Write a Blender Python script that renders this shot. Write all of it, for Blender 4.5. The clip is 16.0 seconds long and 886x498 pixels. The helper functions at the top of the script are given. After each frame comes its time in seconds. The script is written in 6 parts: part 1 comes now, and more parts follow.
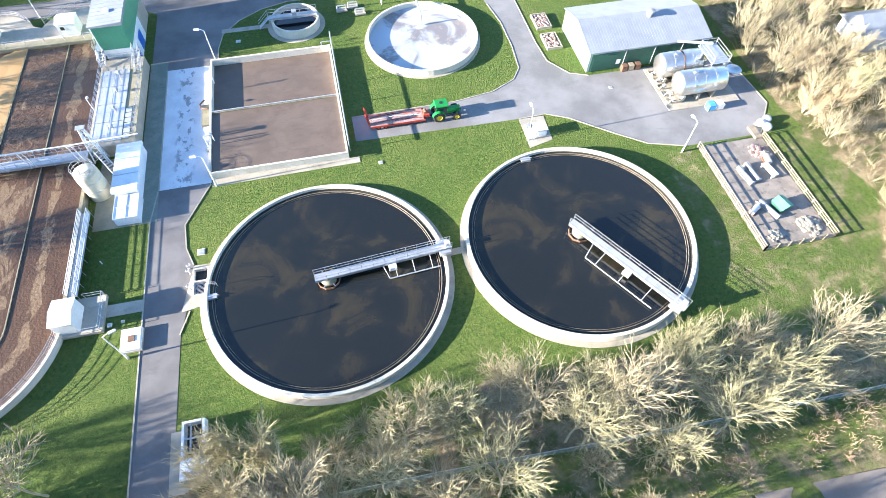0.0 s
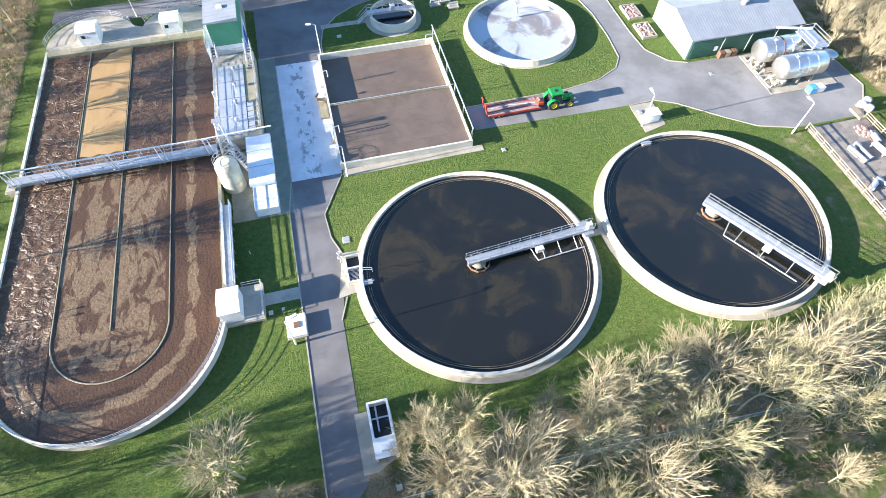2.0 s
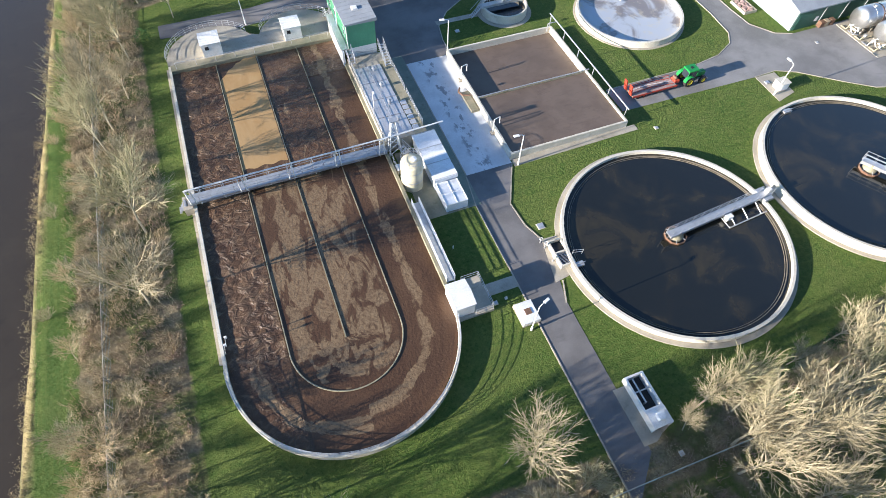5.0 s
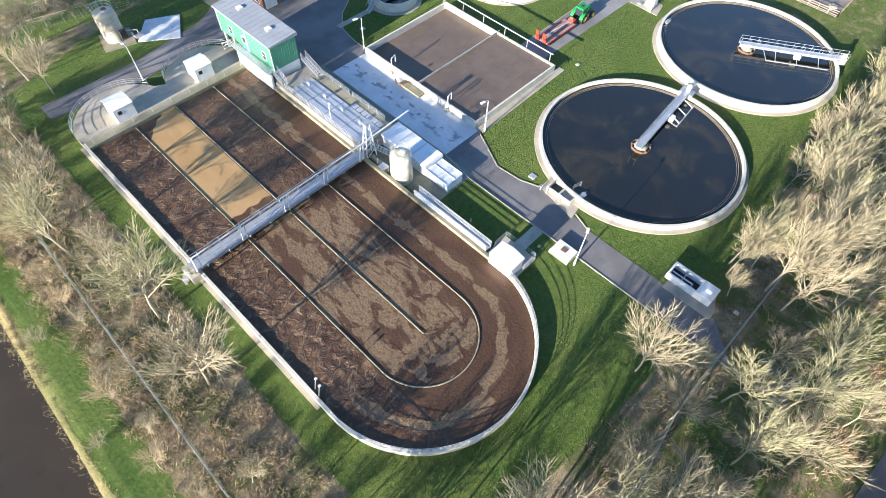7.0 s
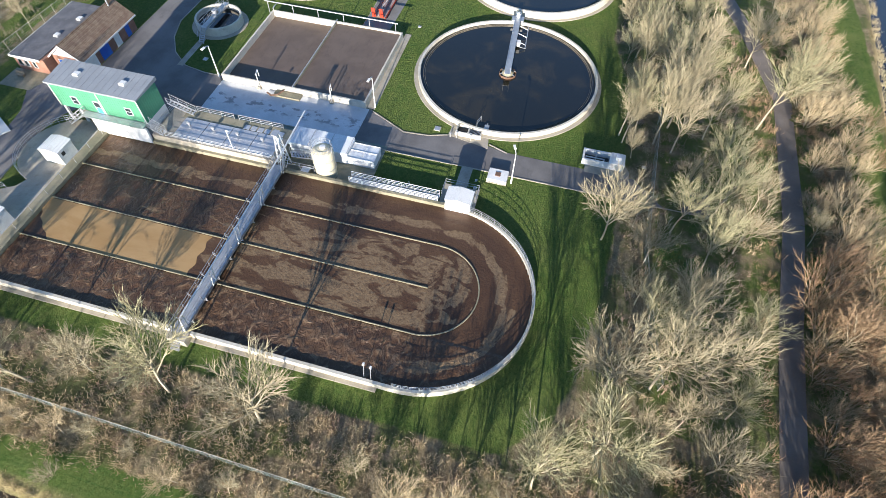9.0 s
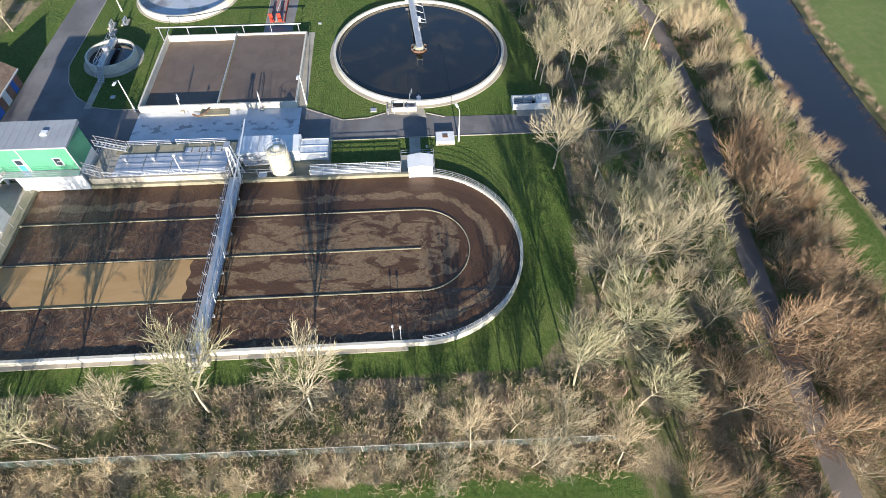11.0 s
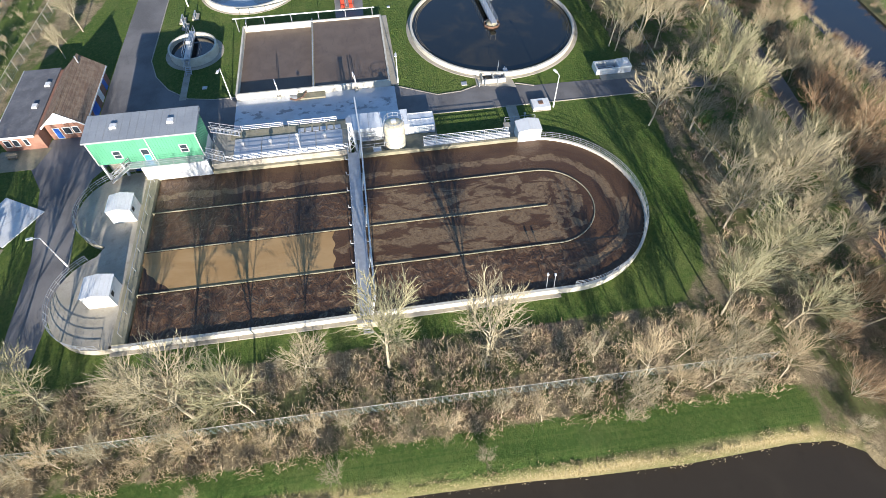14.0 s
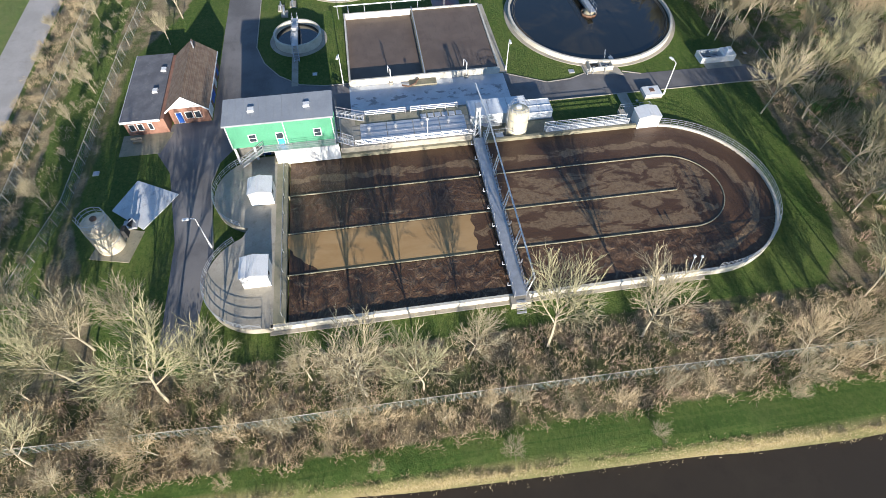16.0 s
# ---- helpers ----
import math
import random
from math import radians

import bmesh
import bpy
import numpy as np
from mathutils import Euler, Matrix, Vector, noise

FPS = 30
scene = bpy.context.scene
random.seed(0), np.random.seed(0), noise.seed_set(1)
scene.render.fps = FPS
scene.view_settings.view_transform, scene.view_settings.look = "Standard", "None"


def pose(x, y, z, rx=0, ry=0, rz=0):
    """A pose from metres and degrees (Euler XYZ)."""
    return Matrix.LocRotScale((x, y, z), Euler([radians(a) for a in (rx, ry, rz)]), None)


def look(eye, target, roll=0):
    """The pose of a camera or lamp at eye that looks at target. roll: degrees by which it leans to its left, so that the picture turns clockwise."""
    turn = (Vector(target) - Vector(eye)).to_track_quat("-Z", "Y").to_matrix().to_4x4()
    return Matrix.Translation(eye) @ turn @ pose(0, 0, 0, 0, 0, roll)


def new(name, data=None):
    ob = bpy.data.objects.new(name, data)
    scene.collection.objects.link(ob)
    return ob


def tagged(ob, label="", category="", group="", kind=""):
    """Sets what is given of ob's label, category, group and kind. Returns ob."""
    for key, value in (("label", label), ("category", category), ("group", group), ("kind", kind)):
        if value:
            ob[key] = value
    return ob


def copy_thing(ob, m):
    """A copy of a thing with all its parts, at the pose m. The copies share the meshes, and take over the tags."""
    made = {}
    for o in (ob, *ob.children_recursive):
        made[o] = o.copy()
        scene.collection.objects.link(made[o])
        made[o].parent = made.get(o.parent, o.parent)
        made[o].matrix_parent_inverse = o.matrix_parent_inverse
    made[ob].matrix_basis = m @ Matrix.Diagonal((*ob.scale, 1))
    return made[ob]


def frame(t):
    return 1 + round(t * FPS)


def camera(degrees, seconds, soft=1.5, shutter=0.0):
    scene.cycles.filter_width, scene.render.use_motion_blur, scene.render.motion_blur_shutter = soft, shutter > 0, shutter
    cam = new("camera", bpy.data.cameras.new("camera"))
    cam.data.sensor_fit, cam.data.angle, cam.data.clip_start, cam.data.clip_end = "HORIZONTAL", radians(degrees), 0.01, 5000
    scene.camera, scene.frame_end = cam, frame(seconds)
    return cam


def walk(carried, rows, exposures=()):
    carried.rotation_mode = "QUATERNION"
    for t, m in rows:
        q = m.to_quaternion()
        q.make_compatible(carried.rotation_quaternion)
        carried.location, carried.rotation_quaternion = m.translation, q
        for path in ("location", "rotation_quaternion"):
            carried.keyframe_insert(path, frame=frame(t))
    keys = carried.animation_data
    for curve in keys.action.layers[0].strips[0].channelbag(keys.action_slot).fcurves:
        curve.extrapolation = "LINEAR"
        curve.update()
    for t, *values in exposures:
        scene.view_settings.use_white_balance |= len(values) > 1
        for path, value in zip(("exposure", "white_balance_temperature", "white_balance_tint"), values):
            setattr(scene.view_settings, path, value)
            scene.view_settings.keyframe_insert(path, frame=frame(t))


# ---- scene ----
cam = camera(77.7, 16.0, 0.6)
METRES, EYE, TILT, LEAN, TURN = 144.92, 60.3, 0.0, 0.0, -12.8
PATH = [
    (0, (-0.31, -0.384, 61.57), (-0.058, 0.673, 59.891), 1.1),
    (0.5, (-5.439, -0.17, 61.491), (-5.171, 0.884, 59.812), 1.2),
    (1, (-10.608, 0.159, 61.361), (-10.326, 1.214, 59.686), 1.3),
    (1.5, (-15.805, 0.671, 61.202), (-15.515, 1.729, 59.529), 1.4),
    (2, (-21.065, 1.414, 61.001), (-20.767, 2.473, 59.33), 1.5),
    (2.5, (-26.289, 2.311, 60.807), (-25.988, 3.372, 59.138), 1.6),
    (3, (-31.503, 3.407, 60.645), (-31.189, 4.464, 58.977), 1.8),
    (3.5, (-36.677, 4.587, 60.506), (-36.35, 5.642, 58.839), 1.9),
    (4, (-41.905, 5.898, 60.405), (-41.515, 6.933, 58.739), 2.2),
    (4.5, (-47.047, 7.402, 60.316), (-46.631, 8.427, 58.65), 2.4),
    (4.7, (-49.05, 8.115, 60.3), (-48.628, 9.136, 58.633), 2.4),
    (6.8, (-69.405, 17.08, 59.841), (-68.622, 17.879, 58.184), 3.3),
    (7, (-71.231, 18.013, 59.842), (-70.39, 18.757, 58.187), 3.1),
    (7.5, (-75.493, 20.523, 59.857), (-74.523, 21.108, 58.209), 2.6),
    (8, (-79.328, 22.965, 59.882), (-78.325, 23.503, 58.237), 2.5),
    (8.5, (-82.745, 25.282, 59.912), (-81.703, 25.755, 58.272), 2.3),
    (9, (-85.819, 27.479, 59.969), (-84.697, 27.756, 58.336), 1.7),
    (9.5, (-88.442, 29.844, 60.006), (-87.292, 29.975, 58.375), 1.0),
    (9.7, (-89.324, 30.858, 60.002), (-88.172, 30.973, 58.37), 0.9),
    (11.8, (-96.881, 42.264, 59.706), (-95.708, 42.098, 58.095), -0.4),
    (12, (-97.33, 43.54, 59.687), (-96.157, 43.369, 58.076), -0.6),
    (12.5, (-97.913, 47.148, 59.609), (-96.744, 46.973, 57.996), -0.6),
    (13, (-98.262, 51.064, 59.533), (-97.097, 50.888, 57.917), -0.6),
    (13.5, (-98.59, 55.184, 59.475), (-97.426, 55.011, 57.858), -0.4),
    (14, (-98.726, 59.57, 59.411), (-97.566, 59.4, 57.79), -0.3),
    (14.5, (-98.648, 64.219, 59.332), (-97.492, 64.047, 57.71), -0.2),
    (15, (-98.512, 69.024, 59.275), (-97.359, 68.85, 57.65), 0.1),
    (15.5, (-98.287, 73.856, 59.219), (-97.137, 73.683, 57.593), 0.2),
    (16, (-97.976, 78.663, 59.16), (-96.828, 78.482, 57.532), 0.4),
]
walk(cam, [(t, look(eye, target, roll)) for t, eye, target, roll in PATH],
     [(0, 2.08, 6500, 13), (1.5, 1.97, 6500, 13), (2.5, 1.50, 6500, 13), (3.5, 1.0, 6550, 13), (4.5, 1.05, 6550, 13), (7, 1.34, 6500, 13), (8, 1.12, 6500, 12), (9.5, 0.80, 6450, 12), (12, 0.80, 6450, 12), (14, 0.74, 6450, 12), (16, 0.56, 6400, 12)])

# ---- light ----
SUN_UP, SUN_AZ = 14.0, -93.0          # degrees; azimuth clockwise from +y
world = bpy.data.worlds.new("sky")
scene.world = world
world.use_nodes = True
wn = world.node_tree.nodes
sky = wn.new("ShaderNodeTexSky")
sky.sky_type, sky.sun_disc = "NISHITA", False
sky.sun_elevation, sky.sun_rotation = radians(SUN_UP), radians(SUN_AZ)
sky.air_density, sky.dust_density, sky.ozone_density = 1.0, 0.2, 4.0
wn["Background"].inputs["Strength"].default_value = 0.14
world.node_tree.links.new(sky.outputs["Color"], wn["Background"].inputs["Color"])
sun = new("sun", bpy.data.lights.new("sun", "SUN"))
sun.data.energy, sun.data.angle, sun.data.color = 6.8, radians(0.5), (1.0, 0.93, 0.82)
sd = Vector((math.sin(radians(SUN_AZ)) * math.cos(radians(SUN_UP)), math.cos(radians(SUN_AZ)) * math.cos(radians(SUN_UP)), math.sin(radians(SUN_UP))))
sun.matrix_world = look(sd * 300, (0, 0, 0))


# ---- materials ----
class Mat:
    """A node material with a principled shader, built up by small calls."""

    def __init__(self, name, rough=0.8, metal=0.0, spec=0.4):
        self.m = bpy.data.materials.new(name)
        self.m.use_nodes = True
        self.t = self.m.node_tree
        self.b = self.t.nodes["Principled BSDF"]
        self.b.inputs["Roughness"].default_value = rough
        self.b.inputs["Metallic"].default_value = metal
        self.b.inputs["Specular IOR Level"].default_value = spec
        self.pos = self.t.nodes.new("ShaderNodeTexCoord").outputs["Object"]

    def put(self, value, socket):
        if hasattr(value, "is_linked"):
            self.t.links.new(value, socket)
        elif isinstance(value, tuple) and len(value) == 3 and socket.type == "RGBA":
            socket.default_value = (*value, 1)
        else:
            socket.default_value = value

    def noise(self, scale, detail=4.0, rough=0.55, vec=None, warp=0.0):
        n = self.t.nodes.new("ShaderNodeTexNoise")
        n.inputs["Scale"].default_value, n.inputs["Detail"].default_value = scale, detail
        n.inputs["Roughness"].default_value, n.inputs["Distortion"].default_value = rough, warp
        self.t.links.new(vec or self.pos, n.inputs["Vector"])
        return n.outputs["Fac"]

    def stretch(self, x, y, z, vec=None):
        n = self.t.nodes.new("ShaderNodeMapping")
        n.inputs["Scale"].default_value = (x, y, z)
        self.t.links.new(vec or self.pos, n.inputs["Vector"])
        return n.outputs["Vector"]

    def step(self, fac, lo, hi, a=0.0, b=1.0):
        n = self.t.nodes.new("ShaderNodeMapRange")
        n.interpolation_type = "SMOOTHSTEP"
        for k, v in (("From Min", lo), ("From Max", hi), ("To Min", a), ("To Max", b)):
            n.inputs[k].default_value = v
        self.put(fac, n.inputs["Value"])
        return n.outputs["Result"]

    def calc(self, op, a, b):
        n = self.t.nodes.new("ShaderNodeMath")
        n.operation = op
        self.put(a, n.inputs[0]), self.put(b, n.inputs[1])
        return n.outputs[0]

    def mix(self, fac, a, b, how="MIX"):
        n = self.t.nodes.new("ShaderNodeMix")
        n.data_type, n.blend_type = "RGBA", how
        self.put(fac, n.inputs[0]), self.put(a, n.inputs[6]), self.put(b, n.inputs[7])
        return n.outputs[2]

    def attr(self, name):
        n = self.t.nodes.new("ShaderNodeAttribute")
        n.attribute_name = name
        return n.outputs["Fac"]

    def chance(self):
        return self.t.nodes.new("ShaderNodeObjectInfo").outputs["Random"]

    def island(self):
        return self.t.nodes.new("ShaderNodeNewGeometry").outputs["Random Per Island"]

    def colour(self, value):
        self.put(value, self.b.inputs["Base Color"])
        return self

    def rough(self, value):
        self.put(value, self.b.inputs["Roughness"])
        return self

    def bump(self, height, strength=0.5, dist=0.05):
        n = self.t.nodes.new("ShaderNodeBump")
        n.inputs["Strength"].default_value, n.inputs["Distance"].default_value = strength, dist
        self.put(height, n.inputs["Height"])
        self.t.links.new(n.outputs["Normal"], self.b.inputs["Normal"])
        return self


def worn(name, a, b, dirt=None, size=0.4, fine=9.0, rough=0.75, metal=0.0, bump=0.25, amount=0.5):
    """Two tones in large soft patches, fine grain, and stains in a third tone."""
    m = Mat(name, rough, metal)
    c = m.mix(m.step(m.noise(size), 0.35, 0.65), a, b)
    c = m.mix(m.step(m.noise(fine, 3), 0.3, 0.75, 0, 0.35), c, tuple(v * 0.6 for v in a))
    if dirt:
        c = m.mix(m.step(m.noise(size * 2.3, 6, 0.7), 0.52, 0.72, 0, amount), c, dirt)
    m.colour(c)
    m.bump(m.noise(fine * 2, 4), bump, 0.02)
    return m.m


CONCRETE = worn("concrete", (0.42, 0.38, 0.31), (0.33, 0.30, 0.24), (0.16, 0.14, 0.10), 0.35, 6)
RIM = worn("pale_concrete", (0.64, 0.60, 0.51), (0.55, 0.51, 0.42), (0.27, 0.23, 0.16), 0.5, 7, amount=0.4)
OLD_CONCRETE = worn("mossy_concrete", (0.30, 0.27, 0.19), (0.22, 0.21, 0.14), (0.10, 0.10, 0.06), 0.5, 5)
PAD = worn("yard_concrete", (0.66, 0.67, 0.67), (0.56, 0.57, 0.57), (0.20, 0.20, 0.20), 0.3, 5, 0.45, amount=0.6)


def stained_pad():
    """Pale slab with a line of dark wet blots along its middle."""
    m = Mat("loading_pad", 0.45)
    c = m.mix(m.step(m.noise(0.3), 0.35, 0.65), (0.64, 0.66, 0.68), (0.54, 0.56, 0.58))
    c = m.mix(m.step(m.noise(5, 3), 0.3, 0.75, 0, 0.3), c, (0.42, 0.43, 0.44))
    c = m.mix(m.step(m.noise(0.7, 6, 0.7), 0.55, 0.75, 0, 0.4), c, (0.36, 0.36, 0.35))
    x = m.t.nodes.new("ShaderNodeSeparateXYZ")
    m.t.links.new(m.pos, x.inputs[0])
    far = m.calc("ABSOLUTE", m.calc("ADD", x.outputs[0], 25.1), 0.0)
    blot = m.calc("MULTIPLY", m.step(far, 0.6, 1.9, 1.0, 0.0), m.step(m.noise(0.75, 4, 0.6, m.stretch(1.2, 0.7, 1)), 0.52, 0.60, 0, 0.75))
    c = m.mix(blot, c, (0.15, 0.15, 0.16))
    return m.colour(c).bump(m.noise(12, 4), 0.2, 0.02).m


LOADING = stained_pad()
MOSSY = worn("green_algae_concrete", (0.16, 0.20, 0.16), (0.22, 0.24, 0.20), (0.09, 0.11, 0.08), 0.5, 5)
STEEL = worn("galvanised_steel", (0.56, 0.57, 0.58), (0.46, 0.47, 0.48), (0.30, 0.29, 0.27), 1.2, 12, 0.42, 0.55, 0.05, 0.3)
COVER = worn("grey_cover_panel", (0.60, 0.61, 0.63), (0.52, 0.53, 0.55), (0.34, 0.34, 0.34), 0.6, 6, 0.42, 0.5, 0.1, 0.4)
STAINLESS = worn("stainless_steel", (0.70, 0.70, 0.69), (0.62, 0.61, 0.58), (0.42, 0.38, 0.32), 0.5, 8, 0.28, 0.9, 0.04, 0.3)
WHITE = worn("white_paint", (0.80, 0.80, 0.78), (0.72, 0.72, 0.70), (0.48, 0.46, 0.40), 0.5, 8, 0.5, 0, 0.05, 0.3)
RUSTY_CREAM = worn("rust_streaked_cream", (0.62, 0.56, 0.43), (0.54, 0.46, 0.34), (0.22, 0.13, 0.08), 0.7, 5, 0.7, 0, 0.1, 0.7)
GRAVEL = worn("pale_lane_surface", (0.46, 0.42, 0.38), (0.38, 0.35, 0.31), (0.26, 0.24, 0.20), 0.2, 5)
CREAM = worn("cream_plastic", (0.66, 0.60, 0.44), (0.58, 0.52, 0.37), (0.34, 0.27, 0.16), 0.5, 5, 0.5, 0, 0.05, 0.4)
GREEN = worn("green_cladding", (0.085, 0.29, 0.17), (0.10, 0.335, 0.20), (0.065, 0.22, 0.13), 0.3, 6, 0.45, 0, 0.03, 0.25)
PALE_GREEN = worn("pale_green_sheet", (0.33, 0.42, 0.38), (0.28, 0.37, 0.33), (0.22, 0.28, 0.25), 0.3, 6, 0.5, 0.1, 0.04, 0.3)
DARK_GREEN = worn("dark_green_paint", (0.03, 0.10, 0.07), (0.04, 0.13, 0.09), (0.03, 0.06, 0.05), 0.6, 8, 0.5)
ROOF_GREY = worn("grey_roof_sheet", (0.34, 0.36, 0.38), (0.29, 0.31, 0.33), (0.26, 0.27, 0.27), 0.4, 6, 0.55, 0.15, 0.05, 0.4)
FELT = worn("dark_roof_felt", (0.12, 0.12, 0.13), (0.17, 0.17, 0.18), (0.25, 0.24, 0.22), 0.5, 8, 0.85)
BLUE = worn("blue_paint", (0.02, 0.10, 0.45), (0.03, 0.14, 0.50), (0.03, 0.07, 0.22), 0.6, 8, 0.45)
SKYBLUE = worn("light_blue_plastic", (0.06, 0.34, 0.66), (0.08, 0.40, 0.70), (0.10, 0.25, 0.4), 0.6, 8, 0.45)
RED = worn("red_paint", (0.50, 0.06, 0.03), (0.42, 0.05, 0.03), (0.20, 0.06, 0.04), 1.5, 9, 0.5)
RUST = worn("rusty_steel", (0.15, 0.08, 0.05), (0.20, 0.12, 0.08), (0.08, 0.05, 0.04), 1.0, 7, 0.8)
DECK_WOOD = worn("reddish_worn_boards", (0.34, 0.22, 0.19), (0.42, 0.30, 0.27), (0.16, 0.09, 0.08), 0.8, 7, 0.85)
TIMBER = worn("weathered_timber", (0.34, 0.28, 0.20), (0.26, 0.22, 0.16), (0.13, 0.11, 0.08), 1.0, 9, 0.85)
TRACTOR = worn("tractor_green", (0.01, 0.24, 0.05), (0.015, 0.28, 0.06), (0.03, 0.10, 0.04), 0.8, 8, 0.35)
YELLOW = worn("rim_yellow", (0.65, 0.48, 0.03), (0.55, 0.42, 0.03), (0.25, 0.18, 0.05), 1.5, 9, 0.45)
RUBBER = worn("black_rubber", (0.025, 0.025, 0.025), (0.04, 0.04, 0.04), (0.09, 0.08, 0.07), 1.5, 12, 0.85)
BLACK = worn("dark_opening", (0.02, 0.02, 0.022), (0.03, 0.03, 0.03), None, 1, 8, 0.6)
BRICK = worn("red_brick", (0.26, 0.13, 0.09), (0.31, 0.17, 0.12), (0.18, 0.10, 0.08), 1.2, 9, 0.85)
BRANCH = worn("pale_bark", (0.48, 0.42, 0.30), (0.38, 0.33, 0.22), (0.22, 0.21, 0.12), 0.8, 6, 0.9)
STRAW = worn("straw", (0.50, 0.41, 0.23), (0.42, 0.33, 0.18), None, 0.8, 6, 0.9)
GLASS = Mat("window_glass", 0.06, 0.0, 0.8).colour((0.03, 0.04, 0.05)).m
WET_WALL = worn("wet_weir_concrete", (0.13, 0.115, 0.09), (0.20, 0.17, 0.13), (0.05, 0.045, 0.035), 0.8, 6, 0.5)
ROOFLIGHT = worn("translucent_sheet", (0.76, 0.79, 0.81), (0.68, 0.71, 0.74), (0.48, 0.50, 0.50), 0.6, 6, 0.6, 0, 0.03, 0.3)


def twig_material(name, a, b, c):
    m = Mat(name, 0.9, 0, 0.2)
    col = m.mix(m.chance(), a, b)
    col = m.mix(m.step(m.island(), 0.2, 1.0, 0, 0.8), col, c)
    return m.colour(col).m


TWIG = twig_material("pale_winter_twigs", (0.41, 0.355, 0.235), (0.35, 0.305, 0.20), (0.25, 0.215, 0.135))
TWIG_GREEN = twig_material("mossy_winter_twigs", (0.37, 0.34, 0.20), (0.39, 0.35, 0.215), (0.25, 0.24, 0.135))
TWIG_RUST = twig_material("orange_willow_twigs", (0.37, 0.235, 0.135), (0.34, 0.25, 0.155), (0.24, 0.16, 0.095))
TWIG_STRAW = twig_material("straw_coloured_scrub", (0.54, 0.44, 0.275), (0.49, 0.39, 0.245), (0.33, 0.255, 0.155))
BRAMBLE = twig_material("brown_bramble_stems", (0.36, 0.25, 0.18), (0.42, 0.31, 0.22), (0.27, 0.19, 0.14))
LEAF = twig_material("ivy_leaves", (0.05, 0.11, 0.03), (0.07, 0.13, 0.04), (0.03, 0.08, 0.02))


def roof_tiles():
    m = Mat("brown_roof_tiles", 0.85)
    w = m.t.nodes.new("ShaderNodeTexWave")
    w.bands_direction, w.inputs["Scale"].default_value = "Y", 1.6
    w.inputs["Distortion"].default_value = 0.6
    m.t.links.new(m.pos, w.inputs["Vector"])
    c = m.mix(m.step(m.noise(1.2, 5), 0.35, 0.65), (0.20, 0.13, 0.09), (0.27, 0.20, 0.14))
    c = m.mix(m.step(m.noise(5, 4), 0.5, 0.8, 0, 0.6), c, (0.11, 0.08, 0.06))
    m.colour(c)
    return m.bump(w.outputs["Fac"], 0.5, 0.06).m


TILES = roof_tiles()


def ground_material():
    m = Mat("grass_and_litter", 0.95, 0, 0.15)
    big, mid, fine = m.noise(0.05, 4), m.noise(0.5, 5, 0.65), m.noise(4.0, 5, 0.7)
    lawn = m.mix(m.step(big, 0.35, 0.65), (0.074, 0.122, 0.026), (0.104, 0.144, 0.036))
    lawn = m.mix(m.step(mid, 0.45, 0.75, 0, 0.55), lawn, (0.045, 0.115, 0.02))
    lawn = m.mix(m.step(fine, 0.45, 0.8, 0, 0.55), lawn, (0.17, 0.20, 0.06))
    stripes = m.noise(0.9, 2, 0.5, m.stretch(0.15, 1.4, 1))
    lawn = m.mix(m.step(stripes, 0.5, 0.7, 0, 0.25), lawn, (0.05, 0.12, 0.02))
    rows = m.noise(1.1, 2, 0.5, m.stretch(1.5, 0.05, 1))
    lawn = m.mix(m.calc("MULTIPLY", m.step(rows, 0.47, 0.57, 0, 0.75), m.attr("verge")), lawn, (0.045, 0.10, 0.018))
    tuft = m.noise(1.6, 6, 0.75)
    lawn = m.mix(m.step(tuft, 0.48, 0.60, 0, 0.55), lawn, (0.150, 0.185, 0.050))
    lawn = m.mix(m.step(m.noise(2.2, 7, 0.8), 0.5, 0.62, 0, 0.6), lawn, (0.030, 0.066, 0.014))
    lawn = m.mix(m.step(m.noise(0.16, 6, 0.7), 0.50, 0.70, 0, 0.4), lawn, (0.170, 0.180, 0.065))
    lawn = m.mix(m.calc("MULTIPLY", m.attr("verge"), 0.35), lawn, (0.085, 0.145, 0.035))
    litter = m.mix(m.step(m.noise(0.35, 5, 0.7), 0.35, 0.65), (0.23, 0.18, 0.11), (0.37, 0.30, 0.18))
    litter = m.mix(m.step(m.noise(0.22, 4, 0.6), 0.44, 0.58, 0, 0.8), litter, (0.08, 0.115, 0.03))
    litter = m.mix(m.step(fine, 0.4, 0.75, 0, 0.6), litter, (0.09, 0.065, 0.04))
    field = m.mix(m.step(mid, 0.35, 0.7), (0.13, 0.18, 0.055), (0.18, 0.205, 0.075))
    c = m.mix(m.attr("field"), lawn, field)
    edge = m.calc("ADD", m.attr("wild"), m.calc("MULTIPLY", m.calc("SUBTRACT", mid, 0.5), 0.9))
    c = m.mix(m.step(edge, 0.35, 0.65), c, litter)
    reed = m.mix(m.step(fine, 0.3, 0.7), (0.48, 0.38, 0.20), (0.34, 0.27, 0.13))
    c = m.mix(m.attr("reed"), c, reed)
    m.colour(c)
    return m.bump(m.noise(2.4, 7, 0.8), 1.0, 0.40).m


